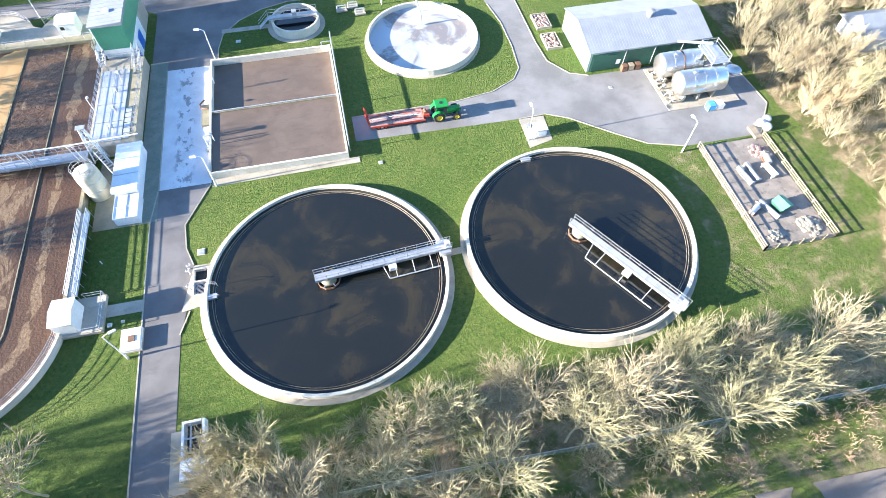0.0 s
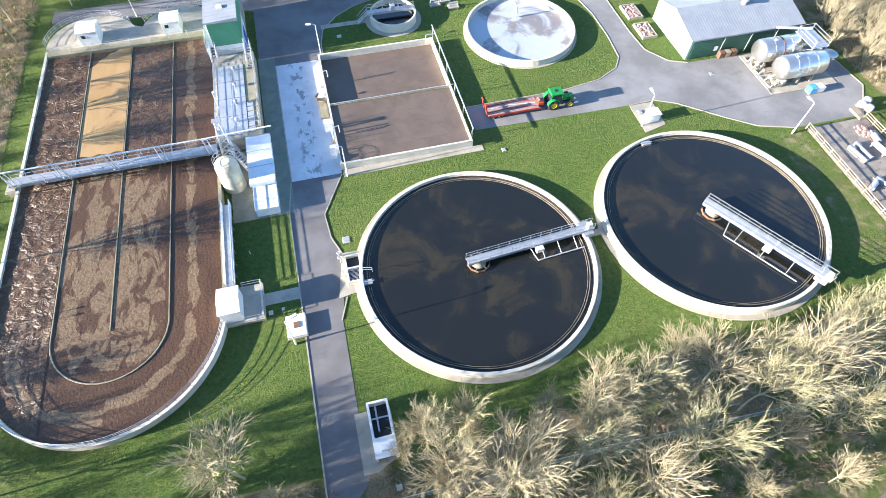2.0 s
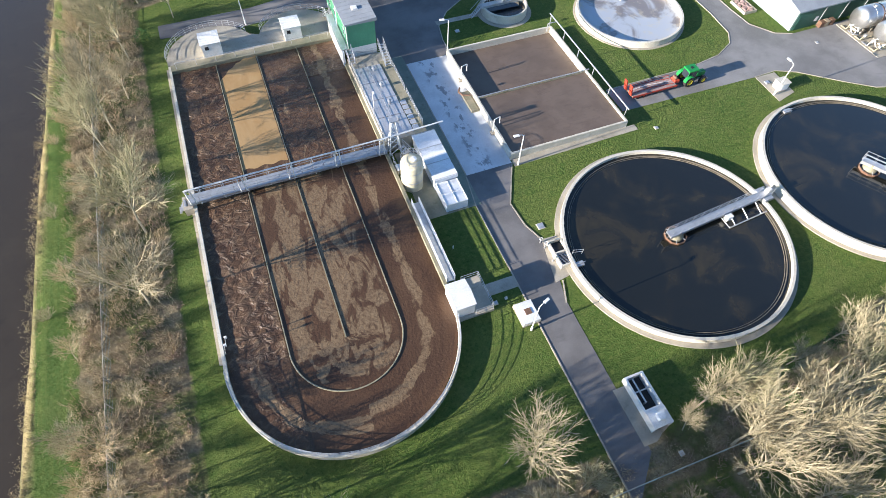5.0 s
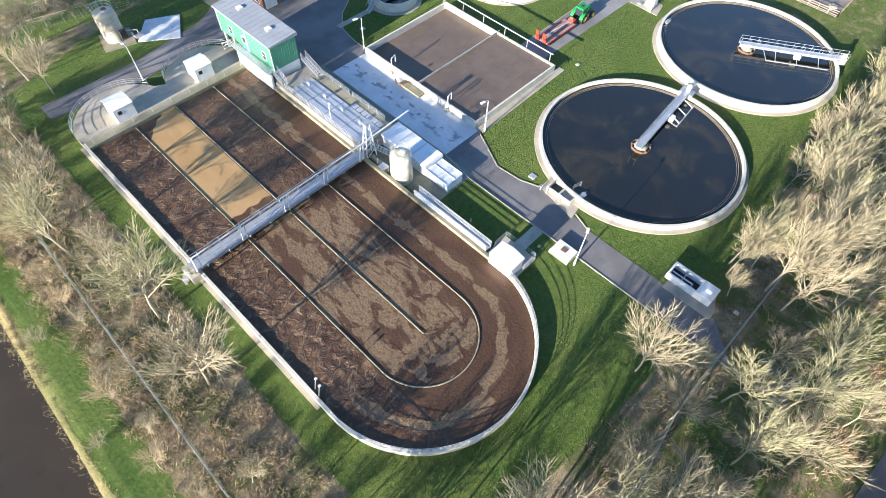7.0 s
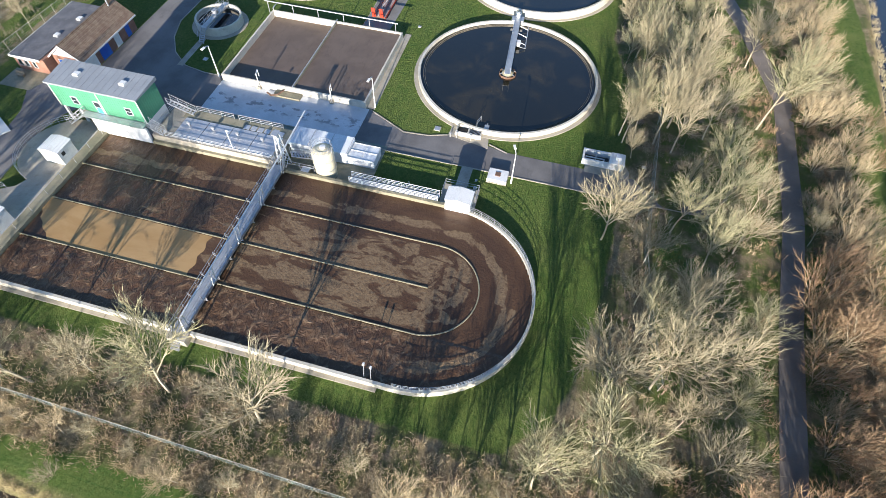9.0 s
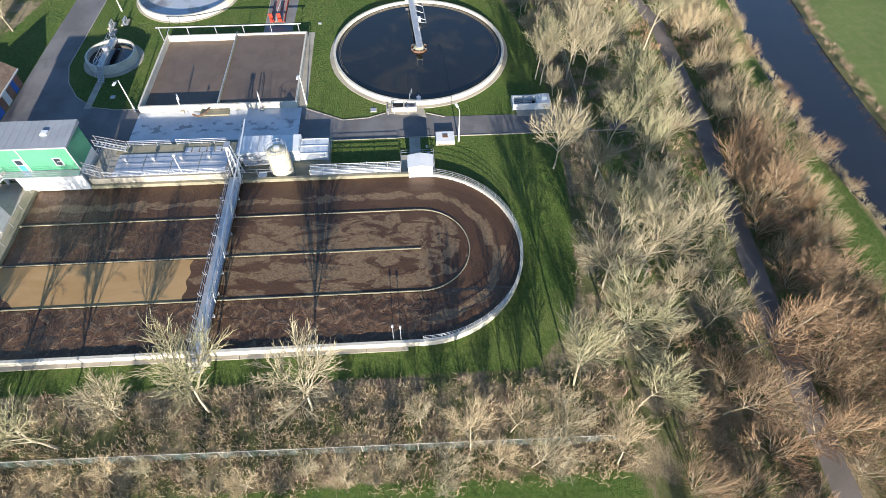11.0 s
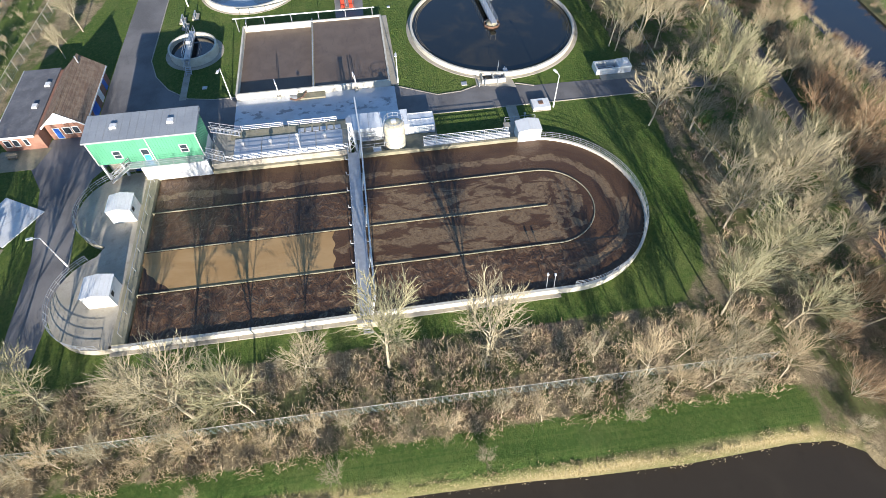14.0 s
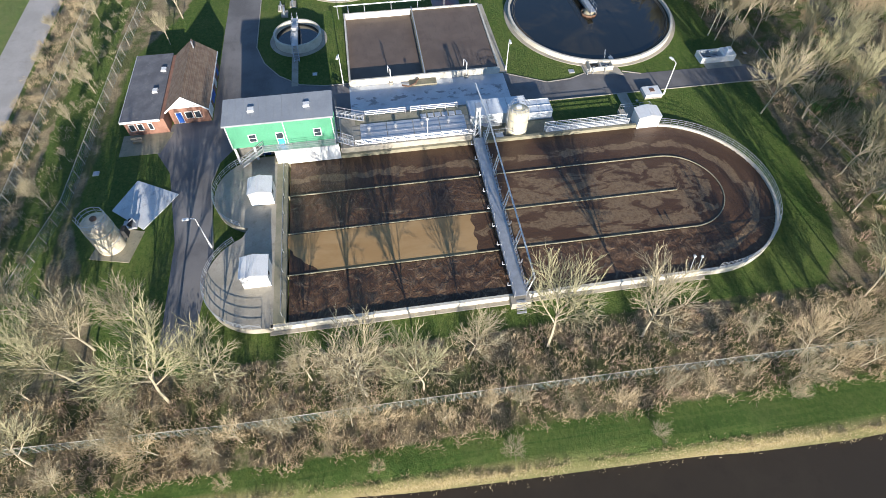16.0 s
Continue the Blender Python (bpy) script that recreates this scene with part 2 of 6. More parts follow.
def asphalt(name, tint):
    m = Mat(name, 0.85, 0, 0.3)
    c = m.mix(m.step(m.noise(0.12, 5, 0.6), 0.35, 0.68), tuple(v * 0.8 for v in tint), tuple(v * 1.25 for v in tint))
    c = m.mix(m.step(m.noise(0.6, 6, 0.7, m.stretch(0.4, 1, 1)), 0.55, 0.75, 0, 0.5), c, tuple(v * 0.55 for v in tint))
    c = m.mix(m.step(m.noise(14, 3), 0.5, 0.8, 0, 0.4), c, tuple(v * 1.7 for v in tint))
    return m.colour(c).bump(m.noise(25, 3), 0.3, 0.01).m


ASPHALT = asphalt("worn_asphalt", (0.155, 0.148, 0.145))
YARD = asphalt("pale_yard_asphalt", (0.205, 0.20, 0.195))
PATHWAY = asphalt("towpath", (0.175, 0.15, 0.13))


def still_water(name, dark, cloud, rough=0.06, amount=0.8, spec=0.9):
    m = Mat(name, rough, 0, spec)
    n = m.noise(0.16, 5, 0.6, None, 0.6)
    c = m.mix(m.step(n, 0.45, 0.72, 0, amount), dark, cloud)
    c = m.mix(m.step(m.noise(0.5, 5), 0.55, 0.8, 0, 0.3), c, tuple(v * 0.5 for v in dark))
    return m.colour(c).bump(m.noise(2.2, 3), 0.06, 0.02).m


CLEAR_WATER = still_water("settled_water", (0.012, 0.013, 0.011), (0.050, 0.039, 0.019), 0.05, 0.75, 0.6)
RIVER = still_water("river_water", (0.048, 0.037, 0.024), (0.060, 0.047, 0.030), 0.06, 0.5, 0.4)
SLOW_RIVER = still_water("slow_river_water", (0.018, 0.018, 0.018), (0.030, 0.027, 0.020), 0.06, 0.5, 0.8)
DARK_WATER = still_water("dark_water", (0.012, 0.014, 0.016), (0.03, 0.028, 0.02))


def sludge(name, a, b, c):
    m = Mat(name, 0.6, 0, 0.35)
    col = m.mix(m.step(m.noise(0.25, 5, 0.6, m.stretch(1, 1, 1), 0.5), 0.35, 0.65), a, b)
    col = m.mix(m.step(m.noise(0.9, 5, 0.65, m.stretch(0.6, 1.6, 1), 1.0), 0.52, 0.72, 0, 0.5), col, c)
    return m.colour(col).bump(m.noise(3, 5, 0.7), 0.3, 0.04).m


SLUDGE = sludge("sludge_surface", (0.122, 0.090, 0.070), (0.150, 0.112, 0.088), (0.092, 0.067, 0.052))


def swirl_water():
    """Brown mixed liquor: foam streaks drawn out along the flow (attributes flow, across, churn, calm)."""
    m = Mat("aerated_brown_water", 0.38, 0, 0.32)
    v = m.t.nodes.new("ShaderNodeCombineXYZ")
    m.t.links.new(m.calc("MULTIPLY", m.attr("flow"), 0.30), v.inputs[0])
    m.t.links.new(m.calc("MULTIPLY", m.attr("across"), 0.70), v.inputs[1])
    vec = v.outputs[0]
    n = m.noise(0.75, 6, 0.6, vec, 1.0)
    n2 = m.noise(1.8, 6, 0.7, m.pos, 1.2)
    col = m.mix(m.step(m.noise(0.3, 5, 0.6, vec, 0.8), 0.3, 0.7), (0.062, 0.033, 0.019), (0.100, 0.056, 0.031))
    foam = m.step(m.calc("ADD", n, m.attr("foam")), 0.955, 1.03, 0.0, 0.8)
    foam = m.calc("MULTIPLY", foam, m.step(n2, 0.34, 0.58, 0.35, 1.0))
    col = m.mix(foam, col, (0.23, 0.16, 0.092))
    ridges = m.noise(0.95, 5, 0.62, m.stretch(0.75, 1.0, 1), 1.2)
    col = m.mix(m.calc("MULTIPLY", m.step(ridges, 0.48, 0.66), m.attr("churn")), col, (0.19, 0.125, 0.075))
    speck = m.step(m.noise(6, 4, 0.8), 0.56, 0.72, 0, 0.35)
    col = m.mix(speck, col, (0.20, 0.145, 0.09))
    m.colour(col)
    h = m.calc("ADD", m.calc("MULTIPLY", ridges, m.attr("churn")), m.calc("MULTIPLY", m.noise(3, 4), 0.15))
    return m.bump(h, 1.0, 0.45).m


def foam_blanket():
    m = Mat("ochre_foam", 0.8, 0, 0.2)
    c = m.mix(m.step(m.noise(0.25, 5, 0.6, m.stretch(1, 0.4, 1), 0.8), 0.35, 0.65), (0.35, 0.215, 0.095), (0.40, 0.26, 0.125))
    c = m.mix(m.step(m.noise(1.4, 5, 0.7, m.stretch(1, 0.3, 1), 0.6), 0.5, 0.8, 0, 0.4), c, (0.28, 0.16, 0.065))
    return m.colour(c).bump(m.noise(4, 4), 0.2, 0.03).m


SWIRL, FOAM = swirl_water(), foam_blanket()


def drained_floor():
    m = Mat("wet_scummed_floor", 0.35, 0, 0.5)
    n = m.noise(0.13, 4, 0.55, None, 0.7)
    c = m.mix(m.step(n, 0.42, 0.52), (0.20, 0.185, 0.185), (0.40, 0.43, 0.47))
    c = m.mix(m.step(m.noise(0.6, 5, 0.7), 0.5, 0.7, 0, 0.5), c, (0.50, 0.45, 0.33))
    return m.colour(c).bump(m.noise(2, 4), 0.2, 0.03).m


DRAINED = drained_floor()


# ---- shapes ----
class Shape:
    """Vertices and faces gathered in world metres, to become one mesh."""

    def __init__(self):
        self.v, self.f = [], []

    def add(self, verts, faces):
        n = len(self.v)
        self.v += [tuple(p) for p in verts]
        self.f += [tuple(i + n for i in f) for f in faces]
        return self

    def prism(self, ring, z0, z1, inset=0.0):
        """A closed outline (counter-clockwise) drawn up from z0 to z1; inset chamfers its top edge."""
        n = len(ring)
        cx, cy = sum(p[0] for p in ring) / n, sum(p[1] for p in ring) / n
        vs = [(x, y, z0) for x, y in ring] + [(x, y, z1 - inset) for x, y in ring]
        fs = [(i, (i + 1) % n, n + (i + 1) % n, n + i) for i in range(n)] + [tuple(range(n - 1, -1, -1))]
        if inset:
            for x, y in ring:
                d = math.hypot(x - cx, y - cy) or 1
                vs.append((x - (x - cx) / d * inset * 1.3, y - (y - cy) / d * inset * 1.3, z1))
            fs += [(n + i, n + (i + 1) % n, 2 * n + (i + 1) % n, 2 * n + i) for i in range(n)]
            fs.append(tuple(range(2 * n, 3 * n)))
        else:
            fs.append(tuple(range(n, 2 * n)))
        return self.add(vs, fs)

    def box(self, x0, x1, y0, y1, z0, z1, inset=0.02):
        return self.prism([(x0, y0), (x1, y0), (x1, y1), (x0, y1)], z0, z1, min(inset, (z1 - z0) / 3))

    def tube(self, p, q, r, n=6, r2=None, caps=True):
        p, q = Vector(p), Vector(q)
        d = (q - p).normalized()
        a = d.orthogonal().normalized()
        b = d.cross(a)
        r2 = r if r2 is None else r2
        vs = [p + (a * math.cos(t) + b * math.sin(t)) * r for t in (2 * math.pi * i / n for i in range(n))]
        vs += [q + (a * math.cos(t) + b * math.sin(t)) * r2 for t in (2 * math.pi * i / n for i in range(n))]
        fs = [(i, (i + 1) % n, n + (i + 1) % n, n + i) for i in range(n)]
        if caps:
            fs += [tuple(range(n - 1, -1, -1)), tuple(range(n, 2 * n))]
        return self.add(vs, fs)

    def line(self, pts, r, n=6):
        for p, q in zip(pts, pts[1:]):
            self.tube(p, q, r, n)
        return self

    def turned(self, c, profile, n=32, a0=0.0, a1=360.0):
        """A profile of (radius, z) turned round the upright through c, all round or from a0 to a1 degrees."""
        full, k = a1 - a0 >= 360, len(profile)
        m = n if full else n + 1
        vs = []
        for i in range(m):
            a = radians(a0 + (a1 - a0) * i / n)
            vs += [(c[0] + r * math.cos(a), c[1] + r * math.sin(a), z) for r, z in profile]
        fs = [(i * k + j, ((i + 1) % m) * k + j, ((i + 1) % m) * k + j + 1, i * k + j + 1) for i in range(n) for j in range(k - 1)]
        return self.add(vs, fs)

    def ring(self, c, r0, r1, z0, z1, n=64, a0=0.0, a1=360.0):
        """A curved wall with a rectangular section."""
        self.turned(c, [(r0, z0), (r1, z0), (r1, z1 - 0.03), (r1 - 0.03, z1), (r0 + 0.03, z1), (r0, z1 - 0.03), (r0, z0)], n, a0, a1)
        return self

    def disc(self, c, r, z, n=64):
        return self.add([(c[0] + r * math.cos(2 * math.pi * i / n), c[1] + r * math.sin(2 * math.pi * i / n), z) for i in range(n)], [tuple(range(n))])

    def ball(self, c, r, n=8, squash=1.0):
        prof = [(max(0.001, r * math.cos(t)), c[2] + r * squash * math.sin(t)) for t in (-math.pi / 2 + math.pi * i / 6 for i in range(7))]
        return self.turned(c, prof, n)

    def moved(self, m):
        self.v = [tuple(m @ Vector(p)) for p in self.v]
        return self


BASE = {}


def part(name, shape, material, parent=None, label="", smooth=False):
    """Links a shape as one mesh under a thing, or as a thing of its own."""
    at = BASE.get(parent.name, Vector()) if parent else Vector()
    me = bpy.data.meshes.new(name)
    me.from_pydata([(p[0] - at.x, p[1] - at.y, p[2] - at.z) for p in shape.v], [], shape.f)
    me.materials.append(material)
    if smooth:
        me.shade_smooth()
    ob = new(name, me)
    if parent:
        ob.parent = parent
    BASE[ob.name] = at
    return tagged(ob, label) if label else ob


def thing(name, at, label, category, group="", kind=""):
    ob = new(name)
    ob.location = at
    ob.empty_display_size = 0.3
    BASE[ob.name] = Vector(at)
    return tagged(ob, label, category, group, kind)


def setting(name, shape, material, label, category, smooth=False):
    return tagged(part(name, shape, material, None, "", smooth), label, category, "", "structure")


def along(pts, step):
    """Points at even steps along a polyline."""
    out, carry = [Vector(pts[0])], 0.0
    for p, q in zip(pts, pts[1:]):
        p, q = Vector(p), Vector(q)
        length = (q - p).length
        n = max(1, round(length / step))
        out += [p.lerp(q, i / n) for i in range(1, n + 1)]
    return out


def railing(pts, label, height=1.1, bars=(1.1, 0.6), step=2.0, r=0.035, material=None, group="", closed=False):
    """A handrail along pts (x, y, z of the foot): posts and bars as parts."""
    ob = thing("railing", pts[0], label, "railing", group)
    feet = along(pts, step)
    for p in feet:
        part("post", Shape().tube(p, p + Vector((0, 0, height)), r, 5), material or STEEL, ob)
    for h in bars:
        part("bar", Shape().line([p + Vector((0, 0, h)) for p in feet], r * 0.9, 5), material or STEEL, ob)
    return ob


def arc(c, r, a0, a1, n, z):
    return [(c[0] + r * math.cos(radians(a0 + (a1 - a0) * i / n)), c[1] + r * math.sin(radians(a0 + (a1 - a0) * i / n)), z) for i in range(n + 1)]


# ---- ground ----
def ramp(d, lo, hi):
    t = np.clip((d - lo) / (hi - lo), 0, 1)
    return t * t * (3 - 2 * t)


def near_bank(y):
    """x of the western river's bank."""
    return np.interp(y, [4, 9, 11.4, 12.4, 14.8, 20, 32, 48, 64, 90, 130], [-110, -97, -90.8, -88.8, -87.1, -86.5, -87.0, -86.2, -85.8, -84.6, -82.8])


def south_bank(x):
    """y of the southern river's near bank."""
    return np.interp(x, [-140, -49, -37, -26, -9, 24, 120], [-38, -27, -25.2, -24.6, -25, -28, -36])


def build_ground():
    xs = np.concatenate([[-2500, -900, -400, -220], np.arange(-150, 131, 1.3), [170, 260, 450, 1000, 2500]])
    ys = np.concatenate([[-2500, -900, -400, -200, -120], np.arange(-90, 166, 1.3), [200, 300, 500, 1000, 2500]])
    X, Y = np.meshgrid(xs, ys)
    west = near_bank(Y) - X                        # inside the western river where positive
    west = np.where(Y > 4, np.minimum(west, X + 105), -5)
    sy = south_bank(X)
    south = np.minimum(sy - Y, Y - (sy - 13.5))
    wet = np.maximum(west, south)
    Z = -1.9 * ramp(wet, -0.9, 1.0)
    belt = np.sin(X * 0.31 + np.cos(Y * 0.17) * 2) * np.cos(Y * 0.27) * 0.12
    lawn = ramp(X, -70.5, -66.5) * ramp(Y, 14, 19)
    Z += belt * (1 - lawn) * (wet < -1.5) * (np.hypot(X, Y - 40) < 220)
    # zones: wild ground round the works, far fields, reeds on the banks
    edge = np.interp(X, [-75, -68.5, -64, -58, -50, -30, -24, -4, 10, 30, 52, 64, 68], [36, 25, 20.5, 18.2, 17.2, 15.5, 15.5, 16, 20, 19, 17, 19, 27])
    wild = ramp(edge - Y, -1, 1.5)
    wild = np.maximum(wild, ramp(-68.9 - X, -0.8, 1.2) * (Y < 140))
    wild = np.maximum(wild, ramp(X - np.interp(Y, [20, 34, 54, 80, 100], [62, 72, 67.5, 68, 66]), -1, 2))
    wild = np.maximum(wild, ramp(Y - np.interp(X, [-70, -45, -8, 5, 40], [112, 121, 119, 112, 104]), -1, 2) * (Y < 135))
    verge = ramp(X + 88, 0, 1) * ramp(-80.8 - X, -0.8, 0.8) * ramp(Y, 12, 19)
    wild = np.maximum(wild * (1 - verge), 0)
    wild = np.where((Y < -17.5) & (Y > -26) & (X > -70), 0.12, wild)
    wild = np.where((Y < 11) & (Y > -13) & (X > -62) & (X < 62), wild * 0.5, wild)
    wild = np.where((X > 44) & (Y > 17) & (Y < 48) & (X < 70), np.maximum(wild, 0.44), wild)
    wild = np.where(Y < -30, 0.0, wild)
    wild = np.where((Y > 122.8) & (Y < 129.6), np.minimum(wild, 0.3), wild)
    field = np.maximum(ramp(-38 - Y, 0, 2), ramp(Y - 134, 0, 4))
    reed = np.maximum(ramp(west, -1.1, -0.4) * ramp(-west, -0.9, 0.0) * (0.3 + 0.7 * ramp(Y, 12, 17)), 0.8 * ramp(south, -1.2, -0.4) * (1 - ramp(south, 0.4, 1.4)))
    ny, nx = X.shape
    idx = np.arange(nx * ny).reshape(ny, nx)
    quads = np.stack([idx[:-1, :-1], idx[:-1, 1:], idx[1:, 1:], idx[1:, :-1]], -1).reshape(-1, 4)
    me = bpy.data.meshes.new("ground")
    me.from_pydata(np.stack([X, Y, Z], -1).reshape(-1, 3).tolist(), [], quads.tolist())
    for key, arr in (("wild", wild), ("field", field), ("reed", reed), ("verge", verge)):
        me.attributes.new(key, "FLOAT", "POINT").data.foreach_set("value", np.asarray(arr, np.float32).ravel())
    me.materials.append(ground_material())
    me.shade_smooth()
    tagged(new("ground", me), "mown green lawn and brown leaf litter under bare trees", "ground", "", "structure")


build_ground()
setting("water", Shape().add([(-107, 3, -1.05), (-82, 3, -1.05), (-82, 420, -1.05), (-107, 420, -1.05)], [(0, 1, 2, 3)]), RIVER,
        "dark brown still river water beside a grass bank", "river")
setting("water", Shape().add([(-300, -60, -1.0), (300, -60, -1.0), (300, -22, -1.0), (-300, -22, -1.0)], [(0, 1, 2, 3)]), SLOW_RIVER,
        "dark river water between grassy banks", "river")

# ---- roads, pads and kerbs ----
SOUTH_ROAD = [(-29.2, 3), (-24.9, 3), (-24.6, 33), (-23.6, 38), (-23.3, 42.7), (-24.3, 45.5), (-24.6, 49.5), (-21.2, 56.4), (-28.6, 56.4), (-29.2, 51)]
NORTH_ROAD = [(-31.0, 82.6), (-20.2, 82.6), (-20.2, 86.5), (-19.4, 90.6), (-16.5, 94.2), (-12.6, 96.8), (-7.8, 98.3), (60, 97.5), (60, 103.5), (-2.5, 104.3), (-26.2, 104.3),
              (-26.3, 110.4), (-28.2, 110.8), (-28.2, 112), (-32.4, 112), (-37, 109.5), (-50, 107.2), (-66, 107), (-66, 103.2), (-52.5, 102), (-40, 103.3), (-36, 102.5), (-31, 99)]
YARD_EDGE = [(0.2, 60.2), (25.9, 59.7), (30.4, 59.9), (33.7, 58.3), (39.5, 53.7), (43.8, 50.6), (49.3, 48.9), (61.9, 48.9), (66.5, 55), (65.5, 67.2), (40.4, 67.2), (37.4, 68.4),
             (34.7, 72.2), (34.3, 77.6), (34.2, 97.3), (27.5, 97.3), (28.8, 90), (29.8, 84.2), (29.9, 77.4), (29.4, 71.4), (27.7, 68.8), (23.6, 66.7), (16.9, 65.6), (0.2, 65.4)]
setting("road", Shape().prism(SOUTH_ROAD, -0.1, 0.03), ASPHALT, "worn grey asphalt service road with pale kerbs", "road")
setting("road", Shape().prism(NORTH_ROAD, -0.1, 0.03), ASPHALT, "dark asphalt drive between house and tanks", "road")
setting("road", Shape().prism(YARD_EDGE, -0.1, 0.03), YARD, "pale worn asphalt yard and drive", "road")
setting("pavement", Shape().prism([(-28.4, 56.4), (-21.15, 56.4), (-21.15, 82.6), (-28.4, 82.6)], -0.1, 0.05), LOADING, "pale concrete loading pad with dark wheel stains", "pavement")
setting("pavement", Shape().prism([(-31.2, 50.9), (-28.4, 50.9), (-28.4, 85), (-31.2, 85)], -0.1, 0.06), MOSSY, "narrow greenish concrete strip beside the pump station", "pavement")
setting("pavement", Shape().prism([(-36.8, 50.9), (-31.2, 50.9), (-31.2, 64), (-36.8, 64)], -0.1, 0.05), OLD_CONCRETE, "stained concrete base round the silo", "pavement")
setting("pavement", Shape().prism([(-33.8, 37.2), (-29.2, 37.2), (-29.2, 38.9), (-33.8, 38.9)], -0.1, 0.05), CONCRETE, "short concrete footpath across the lawn", "pavement")
setting("pavement", Shape().prism([(-19.6, 91.0), (-10.8, 91.0), (-10.8, 92.1), (-19.6, 92.1)], -0.1, 0.05), CONCRETE, "narrow concrete footpath to the small round tank", "pavement")
setting("pavement", Shape().prism([(25.8, 53.4), (29.7, 54.4), (29.9, 59.6), (25.9, 59.6)], -0.1, 0.05), CONCRETE, "concrete slab beside the yard", "pavement")
setting("pavement", Shape().prism([(-25.2, 14.6), (-21.2, 14.6), (-21.2, 21.2), (-25.2, 21.2)], -0.1, 0.04), CONCRETE, "concrete slab round the inspection pit", "pavement")
setting("pavement", Shape().prism([(-24.6, 36.0), (-20.8, 36.6), (-20.8, 42.5), (-23.3, 42.6), (-23.8, 40)], -0.1, 0.06), CONCRETE, "pale concrete apron beside the round tank", "pavement")
setting("pavement", Shape().prism([(-21.0, 55.6), (0.3, 55.9), (0.3, 57.0), (-21.0, 57.0)], -0.1, 0.06), CONCRETE, "concrete strip along the sludge lagoon wall", "pavement")
setting("pavement", Shape().prism([(-32.5, 111.5), (-28, 110), (-28, 117.5), (-32.5, 117.5)], -0.1, 0.05), OLD_CONCRETE, "grey paved apron in front of the brick house", "pavement")
setting("pavement", Shape().prism([(7.2, 37.0), (13.4, 37.3), (13.4, 38.3), (7.2, 38.0)], -0.1, 0.05), CONCRETE, "narrow concrete link between the round tanks", "pavement")


def ribbon(pts, half, z0, z1):
    s = Shape()
    for p, q in zip(pts, pts[1:]):
        d = Vector((q[0] - p[0], q[1] - p[1])).normalized() * half
        s.prism([(p[0] + d.y, p[1] - d.x), (q[0] + d.y, q[1] - d.x), (q[0] - d.y, q[1] + d.x), (p[0] - d.y, p[1] + d.x)], z0, z1, 0.01)
    return s


PATH_LINE = [(-95, -4), (-66, -5), (-45, -6.5), (-27, -8.4), (0, -9), (18, -4.6), (34, 0.4), (60, -0.6), (120, -6)]
setting("path", ribbon(PATH_LINE, 1.45, -0.1, 0.1), PATHWAY, "grey tarmac towpath under bare trees", "path")
for line in ([(-24.7, 33), (-23.6, 36)], [(-23.3, 42.7), (-24.3, 45.5), (-24.6, 49.5), (-21.2, 56.2)], [(-29.25, 3), (-29.25, 51), (-28.5, 56.2)],
             NORTH_ROAD[1:8], YARD_EDGE[1:7], YARD_EDGE[10:15], YARD_EDGE[16:24], [(-28.4, 56.4), (-28.4, 82.6)], [(-52.5, 102), (-40, 103.3), (-36, 102.5)], [(65.5, 67.2), (66.5, 55), (61.9, 48.9)]):
    setting("kerb", ribbon(line, 0.08, -0.1, 0.10), CONCRETE, "pale concrete edging kerb", "kerb")
CTRY = ribbon([(-120, 150), (-26, 139.5), (14, 139.3), (120, 135)], 3.2, -0.1, 0.06)
setting("road", CTRY, GRAVEL, "pale country lane beyond the hedge", "road")


# ---- round settling tanks ----
def truss_bridge(ob, a, b, z, width, half_rails=True):
    """A bridge deck from a to b with side beams, posts and rails, as parts of ob."""
    a, b = Vector((*a, z)), Vector((*b, z))
    d = (b - a).normalized()
    n = Vector((-d.y, d.x, 0))
    w = n * width / 2
    deck = Shape().add([a - w, b - w, b + w, a + w, *(p - Vector((0, 0, 0.08)) for p in (a - w, b - w, b + w, a + w))],
                       [(0, 1, 2, 3), (7, 6, 5, 4), (0, 4, 5, 1), (1, 5, 6, 2), (2, 6, 7, 3), (3, 7, 4, 0)])
    part("deck", deck, STEEL, ob)
    for side in (-1, 1):
        p, q = a + w * side, b + w * side
        down = Vector((0, 0, -0.45))
        s = Shape()
        for e in (n * 0.05 * side,):
            s.add([p, q, q + down, p + down, p + e, q + e, q + down + e, p + down + e],
                  [(0, 1, 2, 3), (7, 6, 5, 4), (0, 4, 5, 1), (3, 2, 6, 7), (0, 3, 7, 4), (1, 5, 6, 2)])
        part("side_beam", s, STEEL, ob)
        feet = along([p, q], 1.5)
        for f in feet:
            part("post", Shape().tube(f, f + Vector((0, 0, 1.1)), 0.035, 4), STEEL, ob)
        for h in (0.55, 1.1):
            part("bar", Shape().line([feet[0] + Vector((0, 0, h)), feet[-1] + Vector((0, 0, h))], 0.035, 4), STEEL, ob)
    return a, b, d, n


